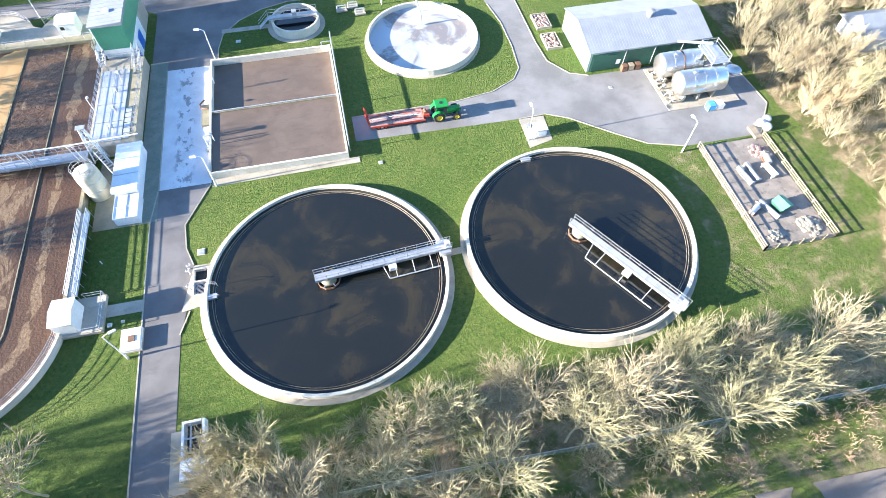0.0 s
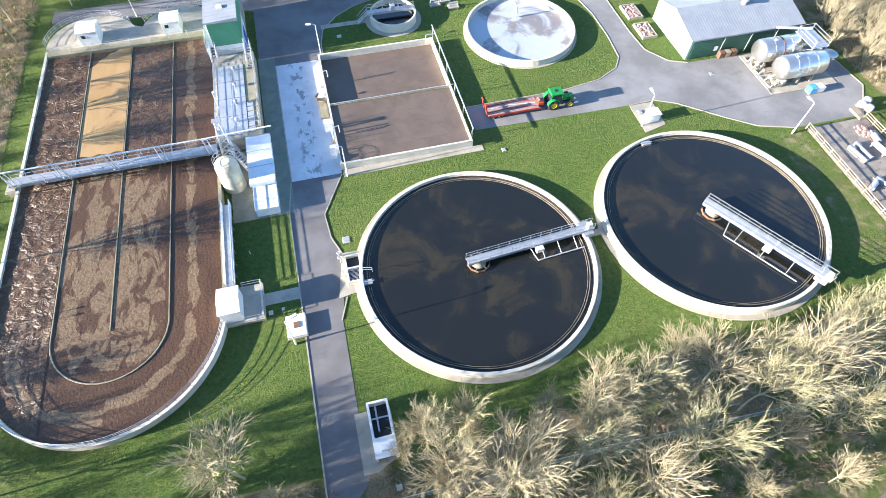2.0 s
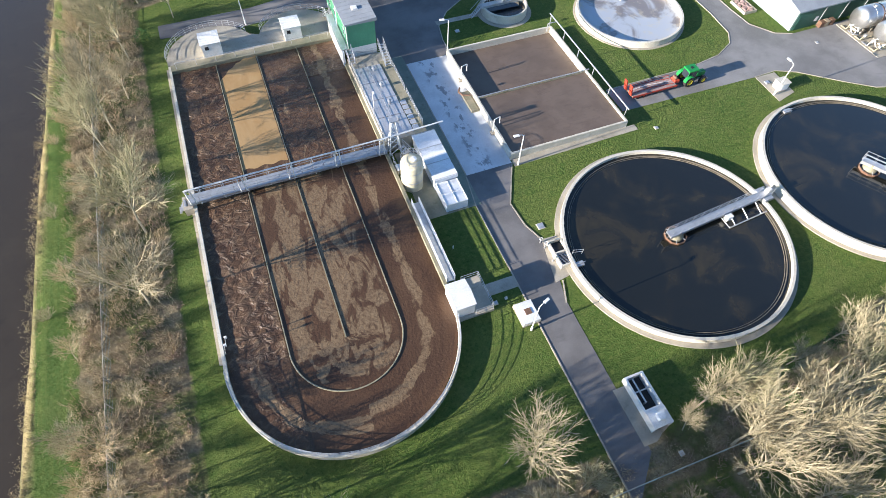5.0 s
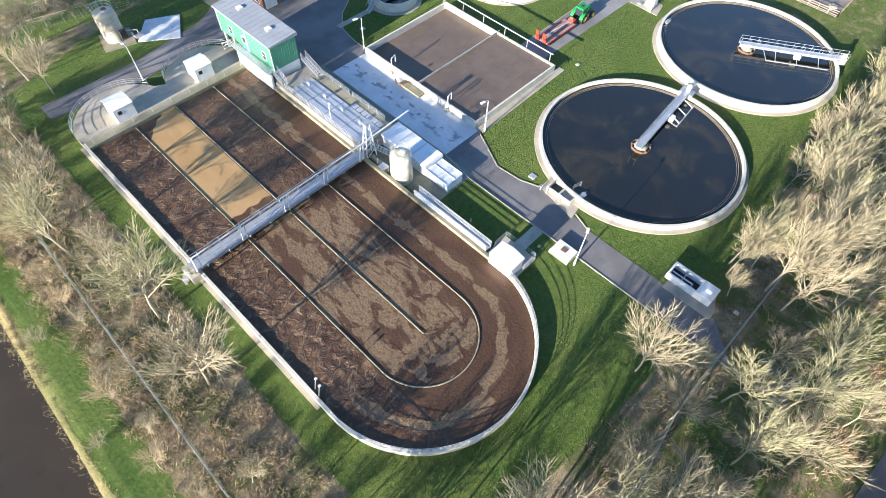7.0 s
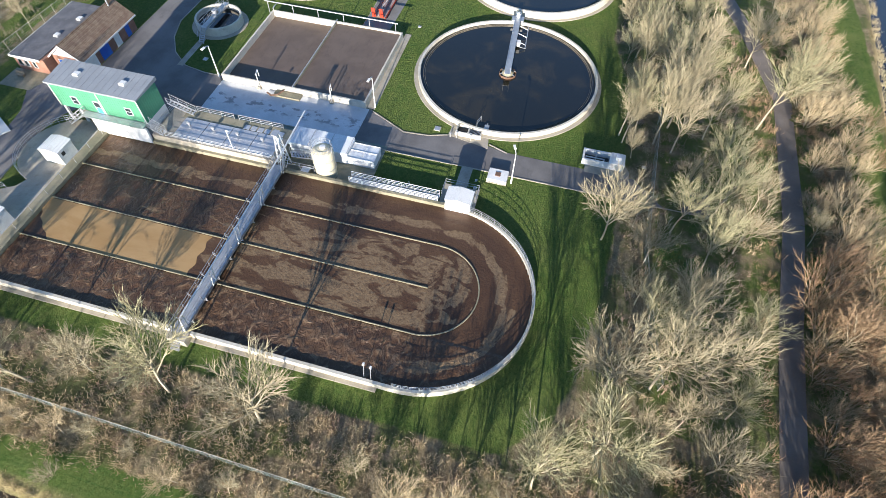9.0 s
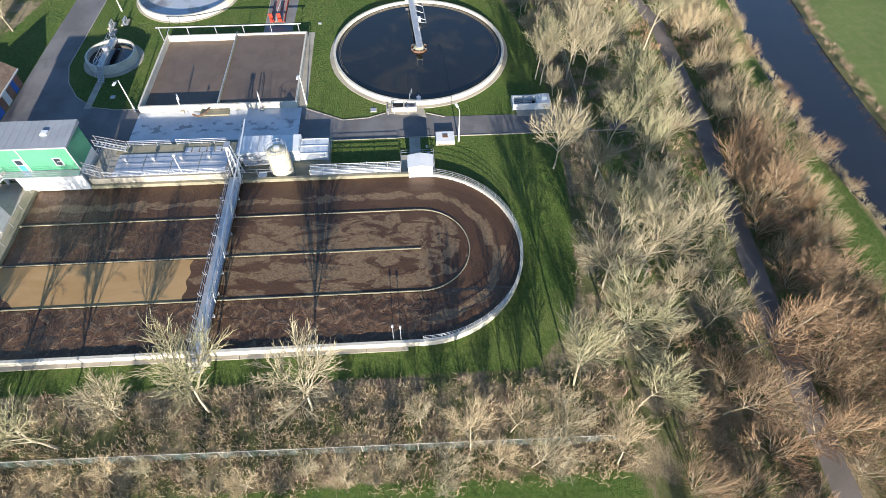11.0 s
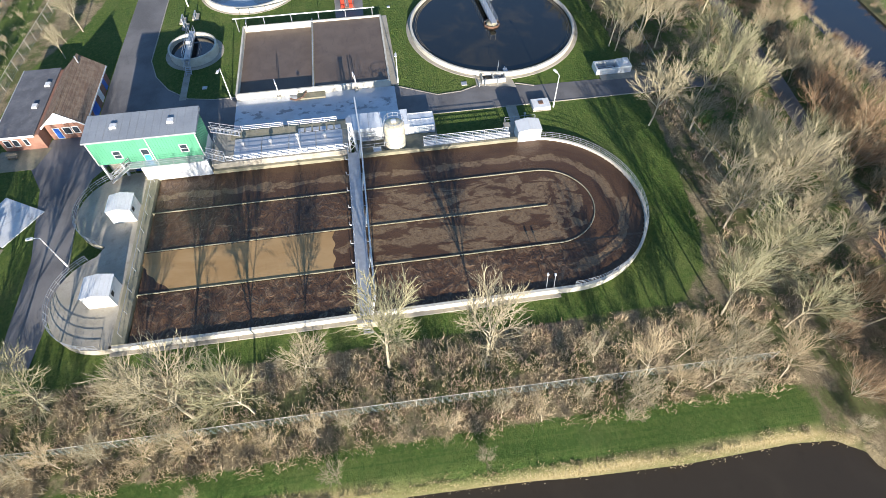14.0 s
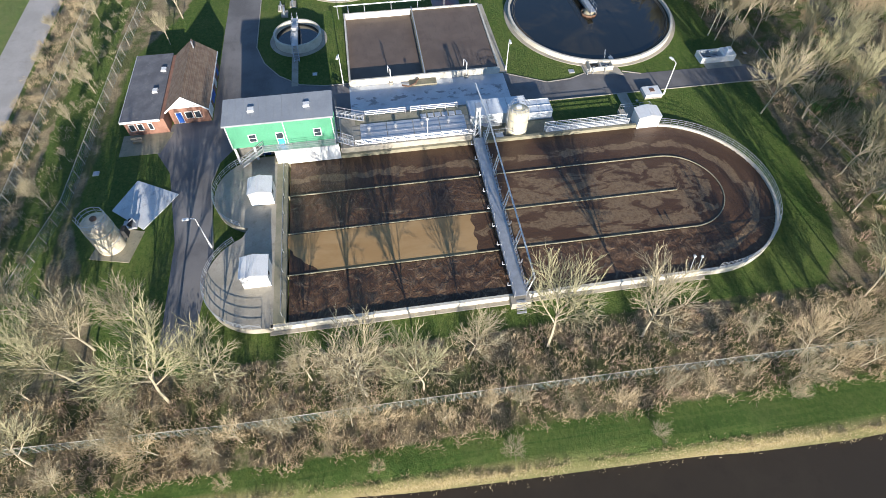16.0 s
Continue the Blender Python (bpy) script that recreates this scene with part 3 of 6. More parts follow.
def settling_tank(c, R, top, water, angle, reach, arm_side, label):
    ob = thing("settling_tank", (*c, 0), label, "settling tank", "round settling tanks")
    part("wall", Shape().ring(c, R - 0.42, R, -0.2, top, 96), RIM, ob, "pale weathered concrete rim wall")
    part("apron", Shape().ring(c, R, R + 0.7, -0.1, 0.09, 96), CONCRETE, ob)
    part("launder_wall", Shape().ring(c, R - 1.0, R - 0.9, -0.2, water + 0.14, 96), WET_WALL, ob, "dark wet overflow weir")
    part("scum_board", Shape().ring(c, R - 1.24, R - 1.18, -0.1, water + 0.10, 96), WET_WALL, ob)
    part("water", Shape().disc(c, R - 0.3, water, 96), CLEAR_WATER, ob, "dark still water with brown sludge clouds")
    br = thing("scraper_bridge", (*c, water), "galvanised rotating scraper bridge over dark water", "scraper bridge", "scraper bridges")
    u = Vector((math.cos(radians(angle)), math.sin(radians(angle)), 0))
    n = Vector((-u.y, u.x, 0))
    C = Vector((*c, 0))
    z = top + 0.75
    a, b = C - u * 1.6, C + u * (R + 0.9)
    truss_bridge(br, a.xy, b.xy, z, 0.95)
    part("pier", Shape().turned(c, [(1.0, water - 0.3), (1.0, water + 0.5), (0.55, water + 0.7), (0.55, z)], 16), OLD_CONCRETE, br, "stained concrete pier", True)
    part("drum", Shape().ring(c, 1.42, 1.5, water - 0.2, water + 0.35, 10), RUST, br, "rusty octagonal inlet drum")
    for k in range(6):
        t = radians(60 * k)
        part("drum_strut", Shape().tube((c[0] + 0.5 * math.cos(t), c[1] + 0.5 * math.sin(t), water + 0.6), (c[0] + 1.45 * math.cos(t), c[1] + 1.45 * math.sin(t), water + 0.3), 0.05, 4), STEEL, br)
    # carriage on the rim
    e = C + u * (R - 0.1)
    s = Shape()
    s.box(-0.75, 0.75, -1.1, 1.1, top + 0.12, top + 0.62)
    carriage = part("carriage", s.moved(Matrix.Translation((e.x, e.y, 0)) @ Matrix.Rotation(radians(angle), 4, "Z")), STEEL, br)
    for k in (-0.9, 0.9):
        p = e + n * k
        part("wheel", Shape().tube(p + u * -0.12 + Vector((0, 0, top + 0.2)), p + u * 0.12 + Vector((0, 0, top + 0.2)), 0.2, 12), RUBBER, carriage)
    part("motor", Shape().box(-0.3, 0.3, -0.3, 0.3, z, z + 0.7).moved(Matrix.Translation((b.x - 0.5 * u.x, b.y - 0.5 * u.y, 0)) @ Matrix.Rotation(radians(angle), 4, "Z")), WHITE, br)
    # hanging scraper arm
    off = n * arm_side
    w = Vector((0, 0, water + 0.25))
    p0, p1 = C + u * reach[0] + off + w, C + u * reach[1] + off + w
    part("scraper_arm", Shape().line([p0, p1], 0.09, 5).line([p0, C + u * (reach[0] - 0.6) + Vector((0, 0, z - 0.2))], 0.06, 5), STEEL, br)
    for k in (0.15, 0.5, 0.85):
        q = p0.lerp(p1, k)
        f = C + u * (reach[0] + (reach[1] - reach[0]) * k) + Vector((0, 0, z - 0.1))
        part("hanger", Shape().tube(q, f, 0.06, 5), STEEL, br)
    part("skimmer_box", Shape().box(-0.5, 0.5, -0.35, 0.35, z - 0.9, z - 0.2).moved(Matrix.Translation((*(C + u * 8.2 + n * 0.9 * (1 if arm_side > 0 else -1)).xy, 0)) @ Matrix.Rotation(radians(angle), 4, "Z")), WHITE, br)
    return ob


TANK_A, TANK_B = (-6.35, 36.6), (27.2, 36.4)
settling_tank(TANK_A, 15.35, 0.9, 0.4, 4.5, (7.5, 14.2), -2.2, "round settling tank full of dark brown water with concrete rim")
settling_tank(TANK_B, 15.3, 1.4, 0.9, -58.5, (3.0, 13.2), -2.6, "round settling tank full of black water with pale concrete rim")
for c, R, a, wz in ((TANK_A, 15.4, 178, 0.4), (TANK_B, 15.3, 103, 0.9)):
    p = (c[0] + (R - 0.9) * math.cos(radians(a)), c[1] + (R - 0.9) * math.sin(radians(a)))
    ob = thing("scum_box", (*p, wz), "small grey steel scum box at the tank rim", "scum box", "scum boxes")
    part("box", Shape().box(p[0] - 0.7, p[0] + 0.7, p[1] - 0.35, p[1] + 0.35, wz - 0.1, wz + 0.35), STEEL, ob)
    part("pipe", Shape().tube((p[0] - 0.9, p[1], wz + 0.42), (p[0] + 0.9, p[1], wz + 0.42), 0.07), STEEL, ob)

# drained round tank and the small round tank
TANK_C, TANK_D = (14.9, 82.1), (-6.45, 90.9)
ob = thing("storm_tank", (*TANK_C, 0), "round white concrete tank, almost drained, with scummed floor", "storm tank")
part("wall", Shape().ring(TANK_C, 9.35, 9.75, -0.2, 1.2, 64), RIM, ob)
part("floor", Shape().turned(TANK_C, [(0.01, 0.15), (9.4, 0.32)], 64), DRAINED, ob, "wet grey floor with white scum patches")
part("apron", Shape().ring(TANK_C, 9.75, 10.2, -0.1, 0.07, 64), CONCRETE, ob)
part("inlet_pipe", Shape().line([(15.5, 95.5, 2.2), (15.5, 86, 2.2), (15.5, 86, 0.4)], 0.16, 8), STEEL, ob)
ob = thing("thickener_tank", (*TANK_D, 0), "small round concrete tank with dark water and a walkway", "thickener tank")
part("wall", Shape().ring(TANK_D, 3.85, 4.2, -0.2, 1.6, 48), RIM, ob)
part("water", Shape().disc(TANK_D, 3.9, 0.7, 48), DARK_WATER, ob, "dark still water")
part("apron", Shape().ring(TANK_D, 4.2, 5.1, -0.1, 0.07, 48), CONCRETE, ob)
ob = thing("tank_walkway", (TANK_D[0], TANK_D[1], 1.6), "galvanised walkway with stairs across the small tank", "walkway")
truss_bridge(ob, (TANK_D[0] - 4.6, TANK_D[1] + 0.3), (TANK_D[0] + 3.9, TANK_D[1] + 0.3), 1.95, 0.9)
part("gearbox", Shape().box(TANK_D[0] - 0.4, TANK_D[0] + 0.4, TANK_D[1] - 0.1, TANK_D[1] + 0.7, 1.95, 2.7), STEEL, ob)
for k in range(7):
    x = TANK_D[0] - 4.7 - k * 0.26
    part("tread", Shape().box(x - 0.15, x + 0.1, TANK_D[1] - 0.15, TANK_D[1] + 0.75, 1.72 - k * 0.25, 1.76 - k * 0.25), STEEL, ob)
for s in (-0.15, 0.75):
    part("stringer", Shape().tube((TANK_D[0] - 4.6, TANK_D[1] + s, 1.9), (TANK_D[0] - 6.5, TANK_D[1] + s, 0.05), 0.07, 4), STEEL, ob)
    part("bar", Shape().tube((TANK_D[0] - 4.6, TANK_D[1] + s, 3.0), (TANK_D[0] - 6.5, TANK_D[1] + s, 1.15), 0.04, 4), STEEL, ob)

# ---- sludge lagoon ----
LX0, LX1, LY0, LY1, LZ = -21.15, -1.2, 57.0, 82.5, 1.25
ob = thing("sludge_lagoon", (-11, 70, 0), "square concrete lagoon full of brown sludge", "sludge lagoon")
for x0, x1, y0, y1 in ((LX0, LX0 + 0.3, LY0 + 0.3, LY1 - 0.3), (LX1 - 0.3, LX1, LY0 + 0.3, LY1 - 0.3), (LX0, LX1, LY0, LY0 + 0.3), (LX0, LX1, LY1 - 0.3, LY1)):
    part("wall", Shape().box(x0, x1, y0, y1, -0.2, LZ), RIM, ob)
part("sludge", Shape().add([(LX0 + 0.2, LY0 + 0.2, 0.95), (LX1 - 0.2, LY0 + 0.2, 0.95), (LX1 - 0.2, 69.6, 0.95), (LX0 + 0.2, 69.6, 0.95)], [(0, 1, 2, 3)]), SLUDGE, ob, "brown crusted sludge")
part("sludge", Shape().add([(LX0 + 0.2, 70.0, 0.09), (LX1 - 0.2, 70.0, 0.09), (LX1 - 0.2, LY1 - 0.2, 0.09), (LX0 + 0.2, LY1 - 0.2, 0.09)], [(0, 1, 2, 3)]), SLUDGE, ob, "brown crusted sludge")
part("divider", Shape().box(LX0 + 0.3, LX1 - 0.3, 69.6, 70.0, -0.2, 1.15), OLD_CONCRETE, ob)
part("pipe", Shape().tube((LX0 + 0.3, 69.8, 1.26), (LX1 + 0.4, 69.8, 1.3), 0.09, 8), STEEL, ob)
ob = thing("pipe_rack", (-1.0, 70, 0), "long galvanised pipe on posts along the lagoon", "pipe rack")
part("pipe", Shape().tube((-0.9, 58.0, 2.6), (-0.9, 84.0, 2.6), 0.11, 8), STEEL, ob)
for k in range(6):
    part("post", Shape().tube((-0.9, 58.5 + k * 5, 0), (-0.9, 58.5 + k * 5, 2.6), 0.08, 6), STEEL, ob)
part("branch", Shape().line([(-0.9, 81.5, 2.6), (-2.6, 81.5, 2.6), (-2.6, 81.5, 1.0)], 0.08, 6), STEEL, ob)
for y in (62.8, 75.6):
    ob = thing("davit", (LX0 - 0.2, y, 0), "white steel davit arm bolted to the lagoon wall", "davit", "lagoon davits")
    part("mast", Shape().tube((LX0 - 0.2, y, 0), (LX0 - 0.2, y, 2.9), 0.08, 6), WHITE, ob)
    part("arm", Shape().line([(LX0 - 0.2, y, 2.9), (LX0 + 0.9, y + 0.3, 2.9), (LX0 + 0.9, y + 0.3, 1.6)], 0.06, 6), WHITE, ob)
    part("foot", Shape().box(LX0 - 0.55, LX0 + 0.05, y - 0.3, y + 0.3, 0.05, 0.5), CONCRETE, ob)
ob = thing("valve_trough", (-22.2, 70, 0), "low rusty brown valve trough against the lagoon wall", "trough")
part("trough", Shape().box(-22.6, -21.3, 68.0, 72.6, 0.05, 0.45), OLD_CONCRETE, ob)
part("hose", Shape().line([(-22.3, 73.8, 0.35), (-22.9, 72.8, 0.45), (-22.6, 71.6, 0.7), (-21.6, 71.0, 0.9)], 0.14, 6), RUST, ob)

# ---- oxidation ditch ----
DX0, DX1, DC, DR, DN, DZ, DW = -64.9, -38.3, (-51.6, 38.0), 13.3, 92.2, 1.05, 0.30
ob = thing("oxidation_ditch", (-51.6, 65, 0), "long oval oxidation ditch full of frothy brown water", "oxidation ditch")
part("end_wall", Shape().ring(DC, DR, DR + 0.38, -0.2, DZ, 64, 180, 360), RIM, ob, "pale curved concrete wall")
part("west_wall", Shape().box(DX0 - 0.38, DX0, 38.0, 94, -0.2, DZ), RIM, ob)
part("east_wall", Shape().box(DX1, DX1 + 0.45, 38.0, 94, -0.2, DZ + 0.25), OLD_CONCRETE, ob)
part("north_wall", Shape().box(DX0, DX1, DN, DN + 1.5, -0.2, DZ + 0.1), OLD_CONCRETE, ob, "broad mossy concrete wall")
for k in range(11):
    y = 39.8 + k * 4.95
    part("ledge", Shape().box(DX0 - 0.92, DX0 - 0.385, y, y + 4.9, -0.1, 0.14 + 0.02 * (k % 3)), CONCRETE, ob)
WZ = 0.80
for x, y0, y1 in ((-44.75, 38.0, DN), (-51.45, 37.8, DN), (-58.05, 38.0, DN)):
    part("partition", Shape().box(x - 0.06, x + 0.06, y0, y1, -0.2, WZ + 0.05), OLD_CONCRETE, ob)
part("partition", Shape().ring((-51.4, 38.0), 6.57, 6.73, -0.2, WZ + 0.04, 40, 180, 360), OLD_CONCRETE, ob)


def ditch_water():
    """One water sheet over the ditch, with the way of the flow as attributes."""
    xs, ys = np.arange(DX0, DX1 + 0.01, 0.35), np.arange(24.4, DN + 0.01, 0.35)
    X, Y = np.meshgrid(xs, ys)
    dx, dy = X - DC[0], Y - DC[1]
    r = np.hypot(dx, dy)
    south = Y < DC[1]
    theta = np.arctan2(-np.minimum(dy, 0), dx)
    flow = np.where(south, 9 * theta, np.where(dx > 0, -dy, 9 * math.pi + dy))
    across = np.where(south, r, np.abs(dx))
    churn = np.where((X < -58.05), 0.9, 0.0) * np.where(south, 0.5, 1) + np.where((X > -51.4) & (X < -44.8) & (Y > 64), 0.45, 0) + np.where((X > -44.8) & (Y > 84), 0.5, 0)
    lane = np.exp(-((across - np.where(dx > 0, 9.6, 10.6)) / 1.5) ** 2)
    foam = np.where(across < 6.6, 0.52 - 0.10 * np.exp(-((across - 5.9) / 0.6) ** 2), np.where((dx > 0) | south, 0.58 * lane, 0.12)) - np.where((Y > 65) & (dx < 7), 0.16, 0.0)
    keep = (Y >= DC[1] - 0.2) | (r < DR + 0.25)
    wav = np.sin(X * 3.1 + np.sin(Y * 1.3) * 1.5) * np.sin(Y * 1.9 + X) * 0.07 * churn
    Z = WZ - 0.06 + wav - 0.02 * (across > 6.6)
    idx = np.arange(X.size).reshape(X.shape)
    ok = keep[:-1, :-1] & keep[1:, :-1] & keep[:-1, 1:] & keep[1:, 1:]
    quads = np.stack([idx[:-1, :-1], idx[:-1, 1:], idx[1:, 1:], idx[1:, :-1]], -1)[ok]
    me = bpy.data.meshes.new("water")
    me.from_pydata(np.stack([X, Y, Z], -1).reshape(-1, 3).tolist(), [], quads.tolist())
    for key, arr in (("flow", flow), ("across", across), ("churn", churn), ("foam", foam)):
        me.attributes.new(key, "FLOAT", "POINT").data.foreach_set("value", np.asarray(arr, np.float32).ravel())
    me.materials.append(SWIRL)
    me.shade_smooth()
    w = new("water", me)
    w.parent = ob
    w.location = -BASE[ob.name]
    tagged(w, "brown water streaked with foam")


ditch_water()
south = [(-57.92 + 6.3 * k / 24, 67.6 + 0.18 * math.sin(k * 0.7)) for k in range(25)]
north = [(-51.62, DN)] + [(-53.2 - 4.7 * k / 16, DN - 0.1 - 4.2 * (k / 16) ** 1.6 + 0.15 * math.sin(k * 1.3)) for k in range(17)]
outline = [(x, y, WZ - 0.045) for x, y in south + north]
part("foam", Shape().add(outline, [tuple(range(len(outline)))]), FOAM, ob, "smooth ochre foam blanket")


# ---- footbridge over the ditch, with its overhead pipe ----
BY, BZ = 64.0, 1.75
ob = thing("footbridge", (-52, BY, BZ), "galvanised steel footbridge across the brown ditch", "footbridge")
truss_bridge(ob, (-65.7, BY), (-38.0, BY), BZ, 1.5)
for k in range(9):
    x = -64.0 + k * 3.1
    for s in (-1, 1):
        part("outrigger", Shape().line([(x, BY + s * 0.75, BZ - 0.1), (x, BY + s * 1.25, BZ - 0.1), (x, BY + s * 1.25, BZ + 0.55)], 0.06, 5), STEEL, ob)
part("abutment", Shape().box(-66.5, -65.3, BY - 1.2, BY + 1.2, 0, BZ - 0.5), CONCRETE, ob)
for k in range(4):
    part("tread", Shape().box(-66.4 - k * 0.3, -66.1 - k * 0.3, BY - 0.6, BY + 0.6, 1.2 - k * 0.36, 1.3 - k * 0.36), STEEL, ob)
ob = thing("overhead_pipe", (-52, BY - 1.1, BZ), "overhead pipe carried on steel goalposts beside the footbridge", "overhead pipe")
part("pipe", Shape().line([(-65.4, BY - 1.4, 4.9), (-38.6, BY - 1.4, 5.1), (-29.6, BY - 1.0, 5.1)], 0.11, 6), WHITE, ob)
for x in (-65.0, -58.4, -51.8, -45.2, -38.8):
    part("goalpost", Shape().line([(x - 0.35, BY - 0.82, BZ - 0.2), (x - 0.3, BY - 1.4, 4.95), (x + 0.3, BY - 1.4, 4.95), (x + 0.35, BY - 0.82, BZ - 0.2)], 0.09, 5), WHITE, ob)

# ---- north deck with two sheds ----
deck = [(DX0 - 0.38, DN + 1.5), (DX1 + 0.6, DN + 1.5)]
lobe1, lobe2 = arc((-43.4, 95.6), 6.7, 0, 165, 18, 0), arc((-58.0, 95.0), 7.3, 25, 180, 18, 0)
ring = [(-36.7, DN + 1.5)] + [(x, y) for x, y, _ in lobe1] + [(x, y) for x, y, _ in lobe2] + [(DX0 - 0.4, DN + 1.5)]
setting("platform", Shape().prism(ring, -0.2, DZ), CONCRETE, "two-lobed pale concrete deck at the end of the ditch", "platform")
railing([(x, y, DZ) for x, y, _ in lobe1[:-1]], "galvanised handrail round the concrete deck", group="deck handrails", bars=(1.1, 0.75, 0.4))
railing([(x, y, DZ) for x, y, _ in lobe2[1:]], "galvanised handrail round the concrete deck", group="deck handrails", bars=(1.1, 0.75, 0.4))


def kiosk(x0, x1, y0, y1, z, h, label, ridge_x=True, hatch=True):
    ob = thing("kiosk", ((x0 + x1) / 2, (y0 + y1) / 2, z), label, "kiosk", "white kiosks")
    part("wall", Shape().box(x0, x1, y0, y1, z, z + h), WHITE, ob)
    ym, e = (y0 + y1) / 2, 0.12
    roof = Shape()
    roof.add([(x0 - e, y0 - e, z + h + 0.004), (x1 + e, y0 - e, z + h + 0.004), (x1 + e, y1 + e, z + h + 0.004), (x0 - e, y1 + e, z + h + 0.004),
              (x0 - e, ym, z + h + 0.4), (x1 + e, ym, z + h + 0.4)], [(0, 1, 5, 4), (2, 3, 4, 5), (0, 4, 3), (1, 2, 5), (3, 2, 1, 0)])
    part("roof", roof, WHITE, ob, "white ribbed sheet roof")
    for k in range(7):
        y = y0 + (y1 - y0) * (k + 0.5) / 7
        zz = z + h + 0.4 - abs(y - ym) / (ym - y0 + e) * 0.4
        part("rib", Shape().tube((x0 - e, y, zz + 0.02), (x1 + e, y, zz + 0.02), 0.03, 4), WHITE, ob)
    if hatch:
        part("vent", Shape().box(x0 + 0.5, x0 + 1.1, y0 - 0.03, y0 - 0.004, z + 1.3, z + 1.9), BLACK, ob, "small dark louvre")
        part("door", Shape().box(x0 - 0.04, x0 - 0.004, ym - 0.5, ym + 0.5, z + 0.05, z + 2.0), WHITE, ob)
    return ob


kiosk(-46.0, -43.1, 93.9, 97.0, DZ, 2.4, "white plastic blower kiosk on the concrete deck")
kiosk(-59.4, -56.4, 94.0, 97.3, DZ, 2.4, "white plastic blower kiosk on the concrete deck")

# ---- green control building ----
GX0, GX1, GY0, GY1, GF, GT = -37.2, -32.6, 84.9, 99.4, 3.7, 8.1
ob = thing("control_building", (-35, 92, 0), "green metal-clad control building on a white base", "control building")
part("base_wall", Shape().box(GX0 + 0.1, GX1, GY0, 93.6, 0, GF), WHITE, ob, "white rendered base wall")
part("base_wall", Shape().box(GX0 + 2.0, GX1, 93.6, GY1, 0, GF), CONCRETE, ob, "grey recessed base wall")
for y in (93.8, 96.5, 99.2):
    part("column", Shape().box(GX0 + 0.1, GX0 + 0.4, y - 0.15, y + 0.15, 0, GF), WHITE, ob)
part("base_door", Shape().box(GX0 + 1.95, GX0 + 1.99, 95.0, 96.2, 0.05, 2.15), BLUE, ob, "blue door")
part("cladding", Shape().box(GX0, GX1, GY0, GY1, GF + 0.004, GT), GREEN, ob)
s = Shape()
for k in range(36):
    y = GY0 + 0.2 + k * 0.4
    s.box(GX0 - 0.03, GX0 - 0.002, y - 0.03, y + 0.03, GF + 0.05, GT - 0.05, 0.005)
part("cladding_ribs", s, GREEN, ob)
s = Shape()
for k in range(11):
    x = GX0 + 0.2 + k * 0.42
    s.box(x - 0.03, x + 0.03, GY0 - 0.03, GY0 - 0.002, GF + 0.05, GT - 0.05, 0.005)
part("cladding_ribs", s, GREEN, ob)
roof = part("roof", Shape().add([(GX0 - 0.3, GY0 - 0.3, GT + 0.05), (GX1 + 0.3, GY0 - 0.3, GT + 0.35), (GX1 + 0.3, GY1 + 0.3, GT + 0.35), (GX0 - 0.3, GY1 + 0.3, GT + 0.05),
                          (GX0 - 0.3, GY0 - 0.3, GT - 0.2), (GX1 + 0.3, GY0 - 0.3, GT - 0.2), (GX1 + 0.3, GY1 + 0.3, GT - 0.2), (GX0 - 0.3, GY1 + 0.3, GT - 0.2)],
                         [(0, 1, 2, 3), (4, 0, 3, 7), (1, 5, 6, 2), (0, 4, 5, 1), (3, 2, 6, 7), (7, 6, 5, 4)]), ROOF_GREY, ob, "grey sheet roof")
for k in range(14):
    y = GY0 + 0.4 + k * 1.05
    part("seam", Shape().tube((GX0 - 0.3, y, GT + 0.06), (GX1 + 0.3, y, GT + 0.36), 0.03, 4), ROOF_GREY, roof)
for y in (88.2, 95.8):
    part("skylight", Shape().box(-35.3, -34.4, y - 0.45, y + 0.45, GT + 0.1, GT + 0.5, 0.1), WHITE, roof, "white dome skylight")
part("fascia", Shape().box(GX0 - 0.34, GX0 - 0.304, GY0 - 0.3, GY1 + 0.3, GT - 0.22, GT + 0.05), ROOF_GREY, ob)
for y in (GY0 + 0.04, 91.6, GY1 - 0.04):
    part("downpipe", Shape().tube((GX0 - 0.1, y, GF), (GX0 - 0.1, y, GT - 0.2), 0.07, 6), WHITE, ob)
for y in (87.2, 96.2):
    w = part("window", Shape().box(GX0 - 0.05, GX0 - 0.004, y - 0.55, y + 0.55, GF + 0.9, GF + 2.3), WHITE, ob, "white framed window")
    part("pane", Shape().box(GX0 - 0.07, GX0 - 0.052, y - 0.45, y + 0.45, GF + 1.0, GF + 1.55, 0.003), GLASS, w)
    part("pane", Shape().box(GX0 - 0.07, GX0 - 0.052, y - 0.45, y + 0.45, GF + 1.63, GF + 2.2, 0.003), GLASS, w)
d = part("door", Shape().box(GX0 - 0.06, GX0 - 0.004, 91.9, 93.0, GF + 0.05, GF + 2.25), WHITE, ob, "white framed blue door")
part("leaf", Shape().box(GX0 - 0.09, GX0 - 0.062, 92.0, 92.9, GF + 0.1, GF + 1.1, 0.003), SKYBLUE, d)
part("pane", Shape().box(GX0 - 0.09, GX0 - 0.062, 92.0, 92.9, GF + 1.2, GF + 2.1, 0.003), GLASS, d)
part("balcony", Shape().box(GX0 - 1.3, GX0 - 0.12, GY0, 95.0, GF - 0.12, GF), STEEL, ob)
part("balcony_wall", Shape().box(GX0 - 1.25, GX0 - 0.9, 84.5, 93.6, 0.9, GF - 0.15), WHITE, ob, "white wall under the balcony")
